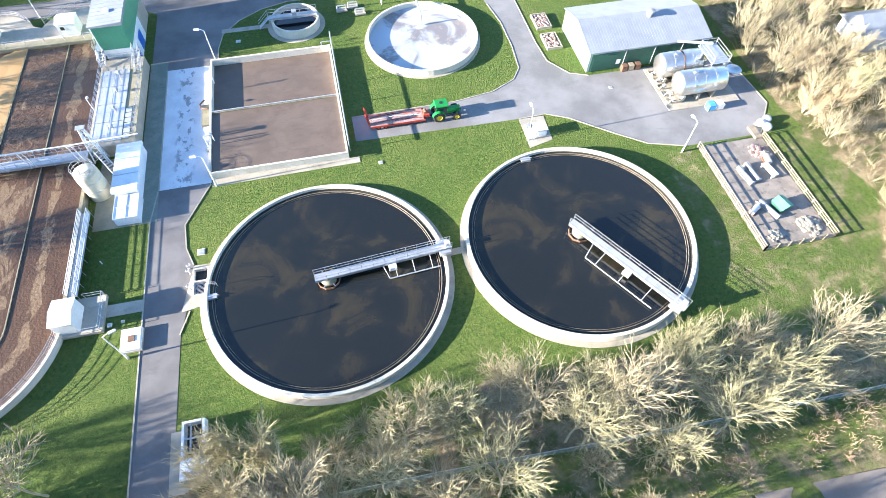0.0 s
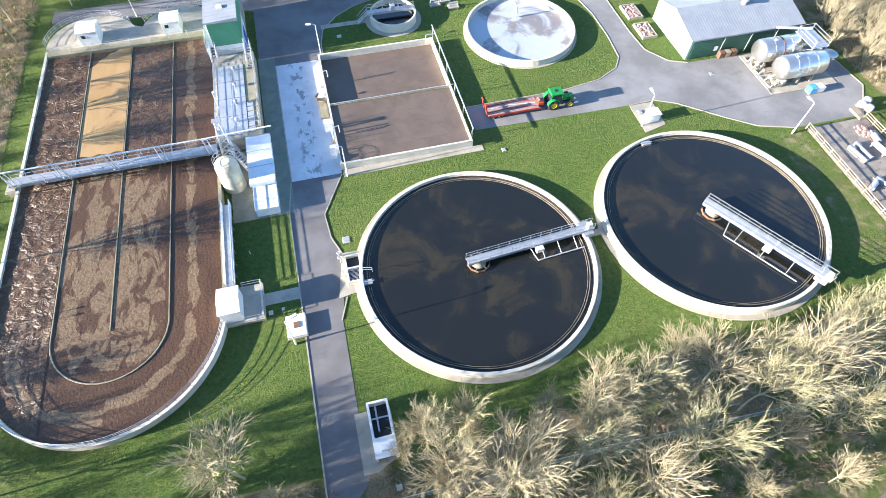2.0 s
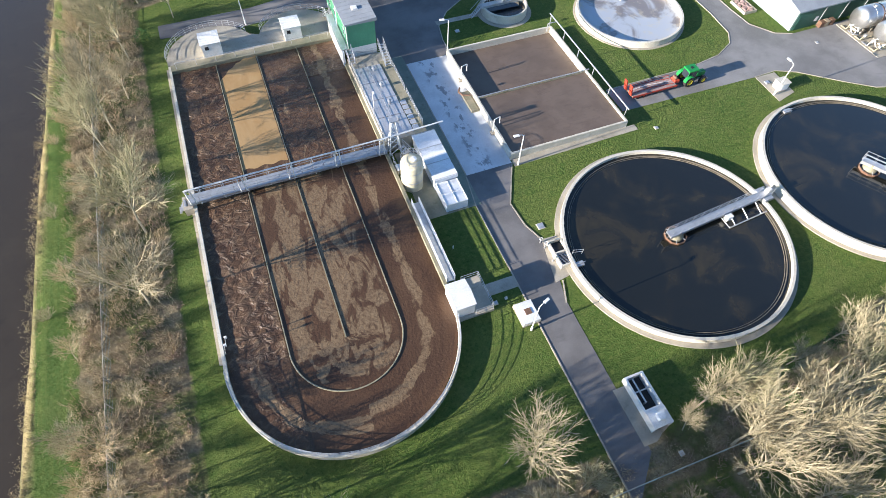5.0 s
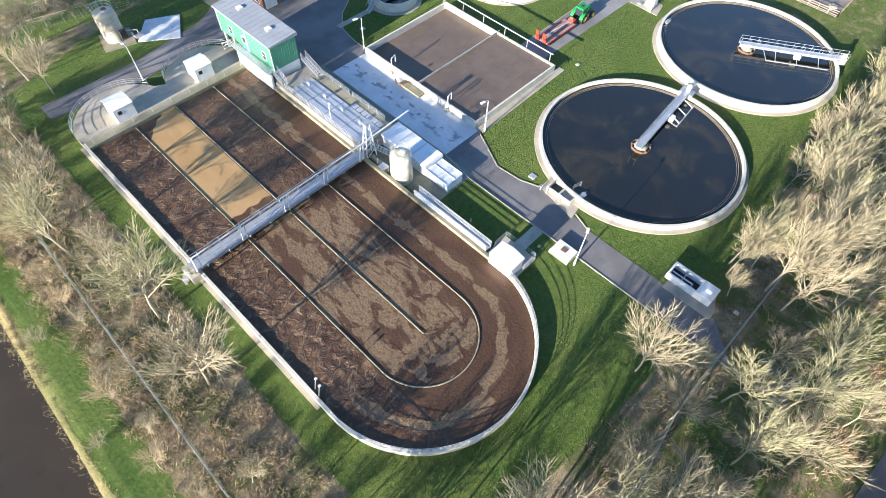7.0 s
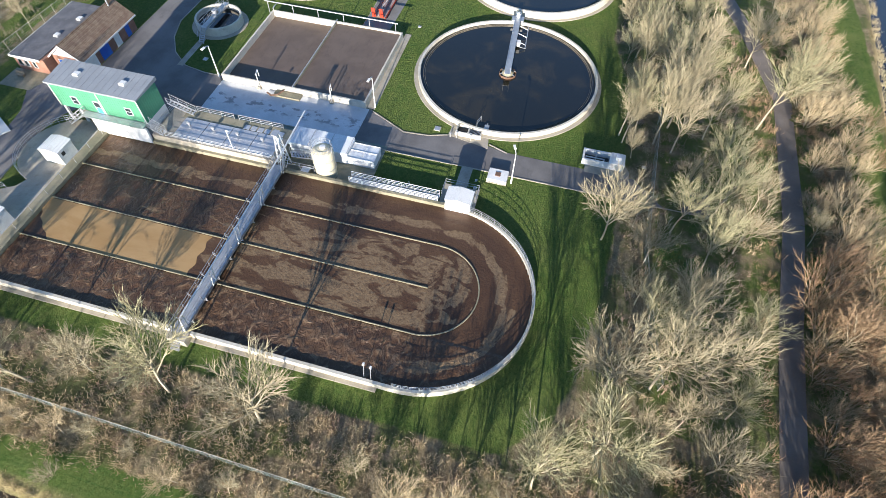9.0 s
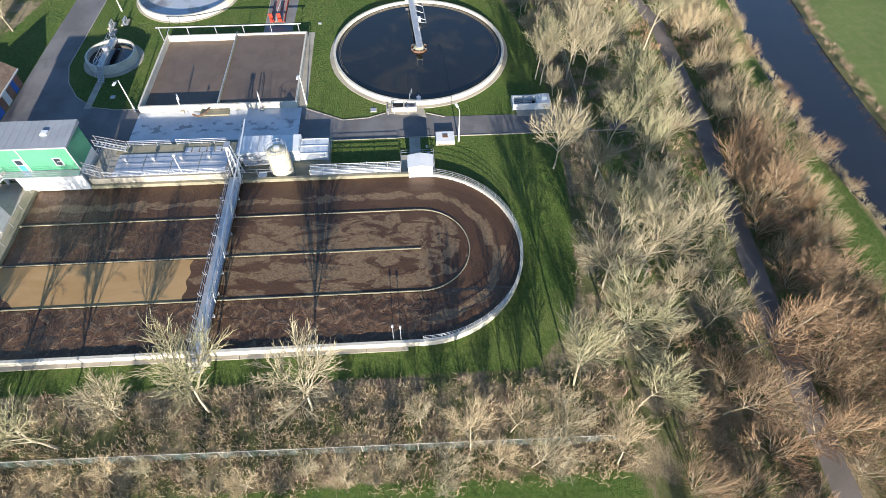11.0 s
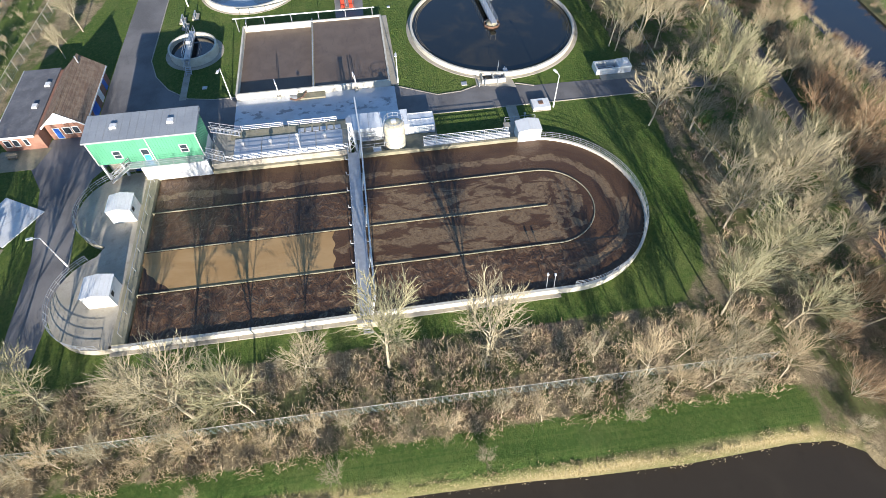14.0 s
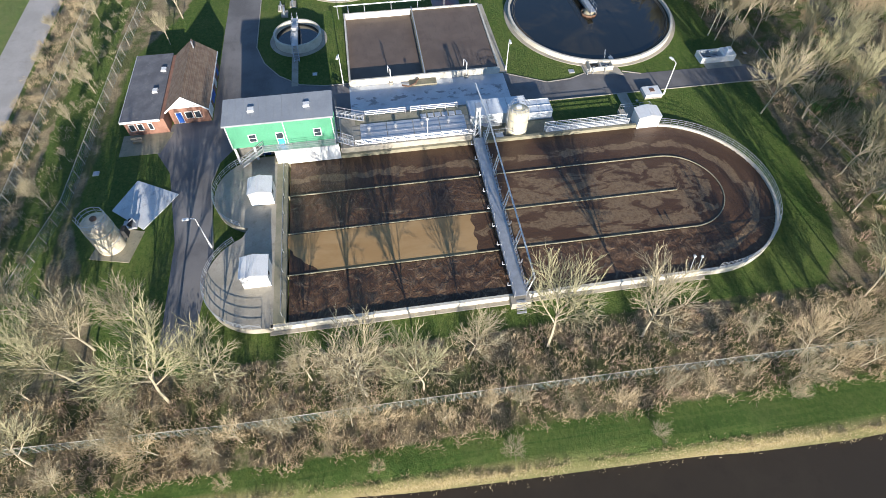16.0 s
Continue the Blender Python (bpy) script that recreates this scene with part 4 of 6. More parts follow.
railing([(GX0 - 1.25, 95.0, GF), (GX0 - 1.25, GY0, GF)], "galvanised balcony handrail of the control building", bars=(1.1, 0.75, 0.4))
# blue bins and door on the road side
part("east_door", Shape().box(GX1 + 0.004, GX1 + 0.05, 86.0, 87.2, 0.1, 2.2), BLUE, ob, "blue door")
part("east_door", Shape().box(GX1 + 0.004, GX1 + 0.05, 89.0, 91.5, 0.1, 2.6), BLUE, ob, "wide blue door")


def steps(top, foot, width, label, n=12):
    """A straight steel stair from top to foot with treads, stringers and rails."""
    ob = thing("stairs", foot, label, "stairs", "steel stairs")
    a, b = Vector(top), Vector(foot)
    d = Vector((b.x - a.x, b.y - a.y, 0)).normalized()
    nrm = Vector((-d.y, d.x, 0)) * width / 2
    for k in range(n):
        p = a.lerp(b, (k + 0.5) / n)
        t = Shape().add([p - nrm - d * 0.13, p - nrm + d * 0.13, p + nrm + d * 0.13, p + nrm - d * 0.13,
                         *(q - Vector((0, 0, 0.05)) for q in (p - nrm - d * 0.13, p - nrm + d * 0.13, p + nrm + d * 0.13, p + nrm - d * 0.13))],
                        [(0, 1, 2, 3), (7, 6, 5, 4), (0, 4, 5, 1), (1, 5, 6, 2), (2, 6, 7, 3), (3, 7, 4, 0)])
        part("tread", t, STEEL, ob)
    up = Vector((0, 0, 1.05))
    for s in (-1, 1):
        part("stringer", Shape().tube(a + nrm * s, b + nrm * s, 0.09, 4), STEEL, ob)
        part("bar", Shape().line([a + nrm * s + up, b + nrm * s + up], 0.04, 5).line([a + nrm * s + up * 0.5, b + nrm * s + up * 0.5], 0.03, 5), STEEL, ob)
        for k in (0.02, 0.34, 0.66, 0.98):
            p = a.lerp(b, k) + nrm * s
            part("post", Shape().tube(p, p + up, 0.035, 4), STEEL, ob)
    return ob


steps((GX0 - 0.7, 95.0, GF), (GX0 - 0.7, 98.6, DZ), 0.9, "galvanised stairs from the balcony to the deck")
steps((-37.4, 84.6, GF), (-37.4, 82.4, 2.5), 0.9, "short galvanised stairs between balcony and platform", 5)
steps((-32.0, 84.6, GF), (-32.0, 80.6, 2.3), 0.9, "galvanised stairs on the road side of the platform", 8)

# ---- covered pump platform ----
PX0, PX1, PY0, PY1, PZ = -37.85, -31.4, 64.6, 84.4, 2.25
ob = thing("pump_platform", (-34.5, 74, 0), "raised concrete pump platform with grey cover panels", "pump platform")
part("block", Shape().box(PX0, PX1, PY0, PY1, 0, PZ), CONCRETE, ob)
part("walkway", Shape().box(-33.2, PX1 + 0.05, PY0, 82.0, PZ + 0.004, PZ + 0.05), OLD_CONCRETE, ob)
for k in range(4):
    for j in range(1):
        y0, x0 = 65.4 + k * 4.0, -37.3
        p = part("cover_panel", Shape().box(x0 - 0.15, x0 + 4.05, y0, y0 + 3.92, PZ + 0.06, PZ + 0.16, 0.03), COVER, ob)
        part("seam", Shape().box(x0 + 1.93, x0 + 2.02, y0, y0 + 3.86, PZ + 0.162, PZ + 0.18, 0.004), COVER, p)
        if j == 0:
            part("vent_cowl", Shape().turned((x0 + 2.6, y0 + 2.6), [(0.16, PZ + 0.2), (0.16, PZ + 0.6), (0.3, PZ + 0.62), (0.3, PZ + 0.78), (0.01, PZ + 0.9)], 10), STEEL, p)
for k in range(6):
    part("small_hatch", Shape().box(-33.1, -32.2, 65.6 + k * 1.1, 66.5 + k * 1.1, PZ + 0.06, PZ + 0.14), COVER, ob)
railing([(PX0 + 0.15, PY0, PZ), (PX0 + 0.15, 82.2, PZ)], "galvanised three-bar handrail on the ditch side of the platform", bars=(1.1, 0.85, 0.55, 0.25), group="platform handrails")
railing([(PX1 - 0.1, PY0 + 1.5, PZ), (PX1 - 0.1, 73.4, PZ)], "galvanised handrail on the road side of the platform", bars=(1.1, 0.75, 0.4), group="platform handrails")
railing([(PX1 - 0.1, 74.2, PZ), (PX1 - 0.1, 80.4, PZ)], "galvanised handrail on the road side of the platform", bars=(1.1, 0.75, 0.4), group="platform handrails")
railing([(PX0 + 0.15, PY1 - 0.2, PZ), (PX1 - 0.1, PY1 - 0.2, PZ)], "galvanised handrail below the control building", bars=(1.1, 0.75, 0.4), group="platform handrails")
ob = thing("lifting_post", (-37.3, 71.5, PZ), "slender white lamp post on the platform", "lamp post")
part("mast", Shape().tube((-37.3, 71.5, PZ), (-37.3, 71.5, PZ + 3.2), 0.06, 6), WHITE, ob)
part("head", Shape().ball((-37.1, 71.5, PZ + 3.3), 0.25, 8, 0.6), WHITE, ob)
# lattice mast at the bridge head
ob = thing("lattice_mast", (-36.6, 64.0, 0), "galvanised lattice mast at the head of the footbridge", "lattice mast")
legs = [(-37.6, 63.4), (-35.8, 63.4), (-35.8, 64.5), (-37.6, 64.5)]
tip = (-36.6, 64.0)
for x, y in legs:
    part("leg", Shape().tube((x, y, 0.3), (tip[0] + (x - tip[0]) * 0.3, tip[1] + (y - tip[1]) * 0.3, 6.6), 0.11, 5), WHITE, ob)
for k in range(6):
    z0, z1 = 0.6 + k, 1.6 + k
    f0, f1 = 1 - 0.7 * (z0 - 0.3) / 6.3, 1 - 0.7 * (z1 - 0.3) / 6.3
    for i in range(4):
        a, b = legs[i], legs[(i + 1) % 4]
        part("brace", Shape().tube((tip[0] + (a[0] - tip[0]) * f0, tip[1] + (a[1] - tip[1]) * f0, z0), (tip[0] + (b[0] - tip[0]) * f1, tip[1] + (b[1] - tip[1]) * f1, z1), 0.06, 4), WHITE, ob)
part("cap", Shape().box(-37.2, -36.0, 63.6, 64.4, 6.6, 6.75), STEEL, ob)
steps((-36.0, 63.0, 2.3), (-33.6, 59.6, 0.1), 0.9, "galvanised stairs beside the cream silo", 10)
railing([(-37.8, 63.0, BZ), (-37.8, 58.6, BZ)], "galvanised handrail beside the silo", bars=(1.1, 0.6))


# ---- silos ----
def silo(x, y, r, h, label, body_mat, rail=True, z=0.0):
    ob = thing("silo", (x, y, z), label, "silo", "upright dosing silos")
    part("shell", Shape().turned((x, y), [(r, z), (r, z + h - 0.5), (r * 0.96, z + h - 0.25), (r * 0.55, z + h), (0.01, z + h + 0.08)], 28), body_mat, ob, "", True)
    for zz in (0.35, 0.7):
        part("band", Shape().ring((x, y), r, r + 0.04, z + h * zz, z + h * zz + 0.12, 28), STEEL, ob)
    part("hatch", Shape().turned((x + 0.3, y), [(0.42, z + h - 0.05), (0.42, z + h + 0.22), (0.01, z + h + 0.28)], 14), RUST if body_mat is not CREAM else WHITE, ob)
    for s in (-0.25, 0.25):
        part("ladder_rail", Shape().tube((x + s, y + r + 0.15, z), (x + s, y + r + 0.15, z + h + 0.9), 0.035, 4), STEEL, ob)
    for k in range(int(h / 0.4)):
        part("rung", Shape().tube((x - 0.25, y + r + 0.15, z + 0.3 + k * 0.4), (x + 0.25, y + r + 0.15, z + 0.3 + k * 0.4), 0.02, 4), STEEL, ob)
    if rail:
        top = arc((x, y), r * 0.95, 0, 360, 12, z + h - 0.3)
        for p in top[:-1]:
            part("post", Shape().tube(p, (p[0], p[1], p[2] + 1.1), 0.03, 4), STEEL, ob)
        for hh in (0.55, 1.1):
            part("bar", Shape().line([(p[0], p[1], p[2] + hh) for p in top], 0.035, 4), STEEL, ob)
    return ob


silo(-36.2, 57.6, 1.55, 5.0, "cream upright chemical silo with a top handrail", CREAM)
ob = silo(-49.3, 115.2, 1.75, 5.2, "rust-streaked cream silo with handrail on a slab", RUSTY_CREAM)
part("control_box", Shape().box(-48.9, -47.9, 112.9, 113.4, 0.8, 2.2), RUBBER, ob, "black hose reel box")
setting("pavement", Shape().prism([(-52.5, 112.6), (-47.5, 111.4), (-46.2, 116.4), (-51.2, 117.8)], -0.1, 0.12), OLD_CONCRETE, "stained plinth under the silo", "pavement")
setting("pavement", Shape().prism([(-47.2, 111.6), (-41.4, 107.7), (-37.9, 113.8), (-43.2, 116.4)], -0.1, 0.16), PAD, "pale concrete tanker slab", "pavement")
ob = thing("dosing_pump", (-46.3, 113.2, 0.16), "grey dosing pump skid with pipes beside the silo", "dosing pump")
part("skid", Shape().box(-47, -45.6, 112.4, 114.2, 0.16, 0.5), STEEL, ob)
part("motor", Shape().tube((-46.8, 113.2, 0.8), (-45.8, 113.2, 0.8), 0.28, 10), RUBBER, ob)
part("pipe", Shape().line([(-46.2, 112.6, 0.6), (-46.2, 112.6, 1.5), (-47.6, 113.6, 1.5)], 0.07, 6), STEEL, ob)
ob = thing("pump_box", (-37.2, 60.4, 0.05), "small cream plastic pump box beside the silo", "pump box")
part("box", Shape().box(-37.6, -36.6, 59.9, 61.0, 0.05, 0.95), CREAM, ob)
part("lid", Shape().box(-37.65, -36.55, 59.85, 61.05, 0.95, 1.02), WHITE, ob)

# ---- sheeted screen house ----
ob = thing("screen_house", (-32, 59, 0), "pale sheet-roofed screen house beside the silo", "screen house")
part("wall", Shape().box(-33.6, -30.5, 55.4, 64.4, 0.06, 1.9), ROOFLIGHT, ob)
rf = part("roof", Shape().add([(-33.8, 55.2, 2.35), (-30.3, 55.2, 2.45), (-30.3, 64.5, 2.45), (-33.8, 64.5, 2.35), (-33.8, 55.2, 1.9), (-30.3, 55.2, 1.88), (-30.3, 64.5, 1.88), (-33.8, 64.5, 1.9)],
                           [(0, 1, 2, 3), (0, 4, 5, 1), (2, 6, 7, 3), (3, 7, 4, 0), (1, 5, 6, 2)]), ROOFLIGHT, ob, "translucent pale roof sheets")
for k in range(4):
    y = 55.3 + k * 3.03
    part("glazing_bar", Shape().tube((-33.8, y, 2.38), (-30.3, y, 2.48), 0.05, 4), STEEL, rf)
part("annexe", Shape().box(-33.5, -30.4, 51.2, 55.35, 0.06, 1.5), ROOFLIGHT, ob, "low white sheeted annexe")
for p, q in (((-33.5, 51.2), (-30.4, 51.2)), ((-30.4, 51.2), (-30.4, 55.3)), ((-33.5, 51.2), (-33.5, 55.3)), ((-33.5, 53.2), (-30.4, 53.2)), ((-31.9, 51.2), (-31.9, 55.3))):
    part("edge_bar", Shape().tube((*p, 1.54), (*q, 1.54), 0.06, 4), WHITE, ob)

# ---- east walkway and pump kiosk ----
ob = thing("ditch_walkway", (-38.0, 47, 1.2), "galvanised walkway with many guard bars along the ditch", "walkway")
part("grating", Shape().box(-38.3 + 0.46, -36.7, 40.3, 53.4, 1.1, 1.2), STEEL, ob)
for x in (-37.8, -36.75):
    for y in along([(x, 40.3, 1.2), (x, 53.4, 1.2)], 1.9):
        part("post", Shape().tube((x, y.y, 0), (x, y.y, 2.3), 0.04, 4), STEEL, ob)
    for h in (0.25, 0.5, 0.8, 1.1):
        part("bar", Shape().tube((x, 40.3, 1.2 + h), (x, 53.4, 1.2 + h), 0.045, 4), WHITE, ob)
kiosk(-38.5, -36.1, 35.6, 39.1, 0.5, 2.3, "white pump kiosk with ribbed roof beside the ditch", hatch=False)
setting("platform", Shape().prism([(-38.2, 35.2), (-33.6, 35.2), (-33.6, 40.3), (-38.2, 40.3)], -0.1, 0.5), CONCRETE, "low concrete base under the pump kiosk", "platform")
railing([(-36.0, 40.2, 0.5), (-33.7, 40.2, 0.5), (-33.7, 35.3, 0.5), (-36.0, 35.3, 0.5)], "galvanised handrail round the kiosk base", bars=(1.1, 0.6), step=1.6)
curve = arc(DC, DR + 0.2, 0, -180, 40, DZ)
railing(curve[1:], "galvanised two-bar handrail on the curved ditch wall", bars=(1.1, 0.75, 0.4), group="ditch handrails")
railing([(-64.0, DN + 0.4, DZ + 0.1), (-39.0, DN + 0.4, DZ + 0.1)], "galvanised handrail on the broad ditch wall", bars=(1.1,), step=3.0, group="ditch handrails")
for x, y in ((-64.8, 40.6), (-64.6, 41.5)):
    ob = thing("level_probe", (x, y, DZ), "slim level probe post on the ditch wall", "level probe", "level probes")
    part("post", Shape().tube((x, y, DZ - 0.3), (x + 0.5, y, DZ + 1.9), 0.05, 5), STEEL, ob)
    part("head", Shape().box(x + 0.4, x + 0.7, y - 0.12, y + 0.12, DZ + 1.8, DZ + 2.05), WHITE, ob)

# ---- brick house ----
ob = thing("brick_house", (-20, 110, 0), "red brick house with brown tiled roof and flat annexe", "house")
HX0, HX1, HY0, HY1, HE, HR = -26.2, -12.3, 104.5, 110.2, 2.9, 5.3
part("wall", Shape().box(HX0, HX1, HY0, HY1, 0, HE), BRICK, ob)
ym = 107.35
for x in (HX0, HX1 - 0.2):
    part("gable", Shape().add([(x, HY0, HE), (x, HY1, HE), (x, ym, HR - 0.1), (x + 0.2, HY0, HE), (x + 0.2, HY1, HE), (x + 0.2, ym, HR - 0.1)],
                              [(0, 2, 1), (3, 4, 5), (0, 3, 5, 2), (1, 2, 5, 4)]), WHITE, ob, "white boarded gable")
s = Shape().add([(HX0 - 0.5, HY0 - 0.5, HE - 0.2), (HX1 + 0.4, HY0 - 0.5, HE - 0.2), (HX1 + 0.4, ym, HR), (HX0 - 0.5, ym, HR), (HX0 - 0.5, HY1 + 0.5, HE - 0.2), (HX1 + 0.4, HY1 + 0.5, HE - 0.2)],
                [(0, 1, 2, 3), (3, 2, 5, 4)])
n = len(s.v)
s.add([(x, y, z - 0.18) for x, y, z in s.v], [(3, 2, 1, 0), (4, 5, 2, 3)])
s.f += [(0, 3, n + 3, n), (3, 4, n + 4, n + 3), (0, n, n + 1, 1), (4, 5, n + 5, n + 4), (1, n + 1, n + 2, 2), (2, n + 2, n + 5, 5)]
rf = part("roof", s, TILES, ob, "brown tiled pitched roof")
part("ridge", Shape().tube((HX0 - 0.5, ym, HR + 0.02), (HX1 + 0.4, ym, HR + 0.02), 0.12, 6), TILES, rf)
for k in range(9):
    f = (k + 0.5) / 9
    for y, sgn in ((HY0 - 0.5, 1), (HY1 + 0.5, -1)):
        yy, zz = y + (ym - y) * f, HE - 0.2 + (HR - HE + 0.2) * f
        part("tile_course", Shape().tube((HX0 - 0.5, yy, zz + 0.01), (HX1 + 0.4, yy, zz + 0.01), 0.035, 4), TILES, rf)
for sgn, y in ((1, HY0 - 0.5), (-1, HY1 + 0.5)):
    part("verge_board", Shape().add([(HX0 - 0.55, y, HE - 0.45), (HX0 - 0.55, ym, HR - 0.2), (HX0 - 0.55, ym, HR + 0.06), (HX0 - 0.55, y, HE - 0.14),
                                     (HX0 - 0.50, y, HE - 0.45), (HX0 - 0.50, ym, HR - 0.2), (HX0 - 0.50, ym, HR + 0.06), (HX0 - 0.50, y, HE - 0.14)],
                                    [(0, 1, 2, 3), (7, 6, 5, 4), (3, 2, 6, 7), (0, 4, 5, 1)]), WHITE, ob)
part("fascia", Shape().box(HX0 - 0.5, HX1 + 0.4, HY0 - 0.58, HY0 - 0.51, HE - 0.4, HE - 0.15), WHITE, ob)
FX0, FX1, FY0, FY1 = -28.0, -12.0, 110.6, 116.6
part("annexe_wall", Shape().box(FX0, FX1, FY0 + 0.003, FY1, 0, 2.75), BRICK, ob)
part("annexe_roof", Shape().box(FX0 - 0.3, FX1 + 0.3, FY0 + 0.5, FY1 + 0.3, 2.75, 2.95), FELT, ob, "dark felt flat roof")
part("annexe_fascia", Shape().box(FX0 - 0.36, FX0 - 0.304, FY0 + 0.5, FY1 + 0.34, 2.6, 3.0), WHITE, ob)
part("annexe_fascia", Shape().box(FX0 - 0.3, FX1 + 0.3, FY1 + 0.304, FY1 + 0.36, 2.6, 3.0), WHITE, ob)
for x, y, wid, kind in ((FX0, 115.6, 0.9, "w"), (FX0, 114.4, 0.9, "w"), (FX0, 112.9, 0.7, "w"), (HX0, 108.9, 1.0, "d"), (HX0, 107.4, 1.2, "w"), (HX0, 106.1, 1.0, "w")):
    h0 = 0.1 if kind == "d" else 0.9
    w = part("window" if kind == "w" else "door", Shape().box(x - 0.06, x - 0.004, y - wid / 2, y + wid / 2, h0, 2.2), WHITE, ob, "white framed window" if kind == "w" else "white framed blue door")
    part("pane" if kind == "w" else "leaf", Shape().box(x - 0.08, x - 0.062, y - wid / 2 + 0.1, y + wid / 2 - 0.1, h0 + 0.1, 2.1, 0.003), GLASS if kind == "w" else BLUE, w)
for x, wid, m_, h in ((-24.5, 2.4, WHITE, 2.3), (-21.0, 2.4, BLUE, 2.4), (-17.5, 1.4, WHITE, 2.2), (-14.5, 1.1, BLUE, 2.1)):
    part("garage_door", Shape().box(x - wid / 2, x + wid / 2, HY0 - 0.06, HY0 - 0.004, 0.05, h), m_, ob, "white panelled door" if m_ is WHITE else "blue panelled door")
for x, y in ((-21.5, 112.6), (-16.2, 112.0)):
    part("rooflight", Shape().box(x - 0.5, x + 0.5, y - 0.4, y + 0.4, 2.95, 3.25, 0.08), WHITE, ob, "white roof vent box")
part("flue", Shape().tube((-13.8, 106.9, 4.6), (-13.8, 106.9, 6.1), 0.12, 8), STEEL, ob)
ob = thing("bench", (-29.6, 115.2, 0.05), "weathered timber picnic bench before the brick house", "bench")
part("seat", Shape().box(-30.0, -29.6, 114.4, 116.0, 0.45, 0.5), TIMBER, ob)
part("back", Shape().box(-29.55, -29.48, 114.4, 116.0, 0.55, 0.95), TIMBER, ob)
for y in (114.6, 115.8):
    part("leg", Shape().box(-29.95, -29.5, y - 0.05, y + 0.05, 0.05, 0.45), TIMBER, ob)

# ---- barn ----
ob = thing("barn", (50, 73, 0), "pale green sheet-metal workshop barn with grey roof", "barn")
QX0, QX1, QY0, QY1, QE, QR = 40.2, 61.4, 68.0, 80.2, 4.0, 5.6
qm = 74.6
part("wall", Shape().box(QX0, QX1, QY0, QY1, 0, QE), PALE_GREEN, ob)
for x in (QX0, QX1 - 0.15):
    part("gable", Shape().add([(x, QY0, QE), (x, QY1, QE), (x, qm, QR - 0.05), (x + 0.15, QY0, QE), (x + 0.15, QY1, QE), (x + 0.15, qm, QR - 0.05)],
                              [(0, 2, 1), (3, 4, 5), (0, 3, 5, 2), (1, 2, 5, 4)]), PALE_GREEN, ob)
for sgn, y in ((0, QY0 - 0.3), (1, QY1 + 0.3)):
    s = Shape()
    pts = [(QX0 - 0.3, y, QE - 0.05), (QX1 + 0.3, y, QE - 0.05), (QX1 + 0.3, qm, QR), (QX0 - 0.3, qm, QR)]
    s.add(pts + [(a, b, c - 0.12) for a, b, c in pts], [(0, 1, 2, 3), (7, 6, 5, 4), (0, 4, 5, 1), (1, 5, 6, 2), (0, 3, 7, 4)])
    rf = part("roof_slope", s, ROOF_GREY, ob, "grey ribbed roof sheets")
    for k in range(44):
        x = QX0 - 0.2 + k * 0.5
        part("roof_rib", Shape().tube((x, y, QE - 0.045), (x, qm, QR + 0.005), 0.025, 3, None, False), ROOF_GREY, rf)
part("ridge_vent", Shape().turned((52.4, 73.6), [(0.5, QR - 0.3), (0.5, QR + 0.5), (0.75, QR + 0.55), (0.75, QR + 0.8), (0.01, QR + 1.0)], 12), ROOF_GREY, ob)
part("front_band", Shape().box(QX0 + 0.4, QX1 - 0.2, QY0 - 0.05, QY0 - 0.004, 0.05, 3.4), DARK_GREEN, ob, "dark green lower cladding")
d = part("roller_door", Shape().box(QX0 + 0.7, QX0 + 4.6, QY0 - 0.10, QY0 - 0.054, 0.05, 3.0), DARK_GREEN, ob, "dark green roller door")
for k in range(9):
    part("slat", Shape().box(QX0 + 0.7, QX0 + 4.6, QY0 - 0.12, QY0 - 0.104, 0.2 + k * 0.31, 0.42 + k * 0.31, 0.004), DARK_GREEN, d)
for k in (6.3, 11.5, 16.5):
    part("downpipe", Shape().tube((QX0 + k, QY0 - 0.15, 0), (QX0 + k, QY0 - 0.15, QE), 0.07, 6), ROOF_GREY, ob)
part("window", Shape().box(QX0 + 5.0, QX0 + 5.7, QY0 - 0.10, QY0 - 0.054, 1.0, 1.9), WHITE, ob, "small white notice window")
for k, (x, m_) in enumerate(((46.6, RUST), (47.8, TIMBER), (49.0, RUST))):
    ob = thing("crate", (x, 67.2, 0.03), "brown stacked crate against the barn wall", "crate", "crates by the barn")
    for j in range(4):
        part("board", Shape().box(x - 0.45, x + 0.45, 66.8, 67.7, 0.05 + j * 0.28, 0.28 + j * 0.28), m_, ob)
for y0 in (74.8, 80.6):
    ob = thing("stone_bed", (37.0, y0 + 2, 0), "walled bed filled with reddish rubble", "stone bed", "rubble beds")
    for a in ((35.6, 35.8, y0, y0 + 4.2), (38.2, 38.4, y0, y0 + 4.2), (35.8, 38.2, y0, y0 + 0.2), (35.8, 38.2, y0 + 4.0, y0 + 4.2)):
        part("edge", Shape().box(*a, 0, 0.5), CONCRETE, ob)
    s = Shape()
    for k in range(90):
        s.ball((random.uniform(36, 38), random.uniform(y0 + 0.4, y0 + 3.8), 0.3 + random.uniform(0, 0.15)), random.uniform(0.15, 0.3), 5, 0.7)
    tagged(part("rubble", s, DECK_WOOD, ob, "reddish broken stones"), "", "", "", "stuff")


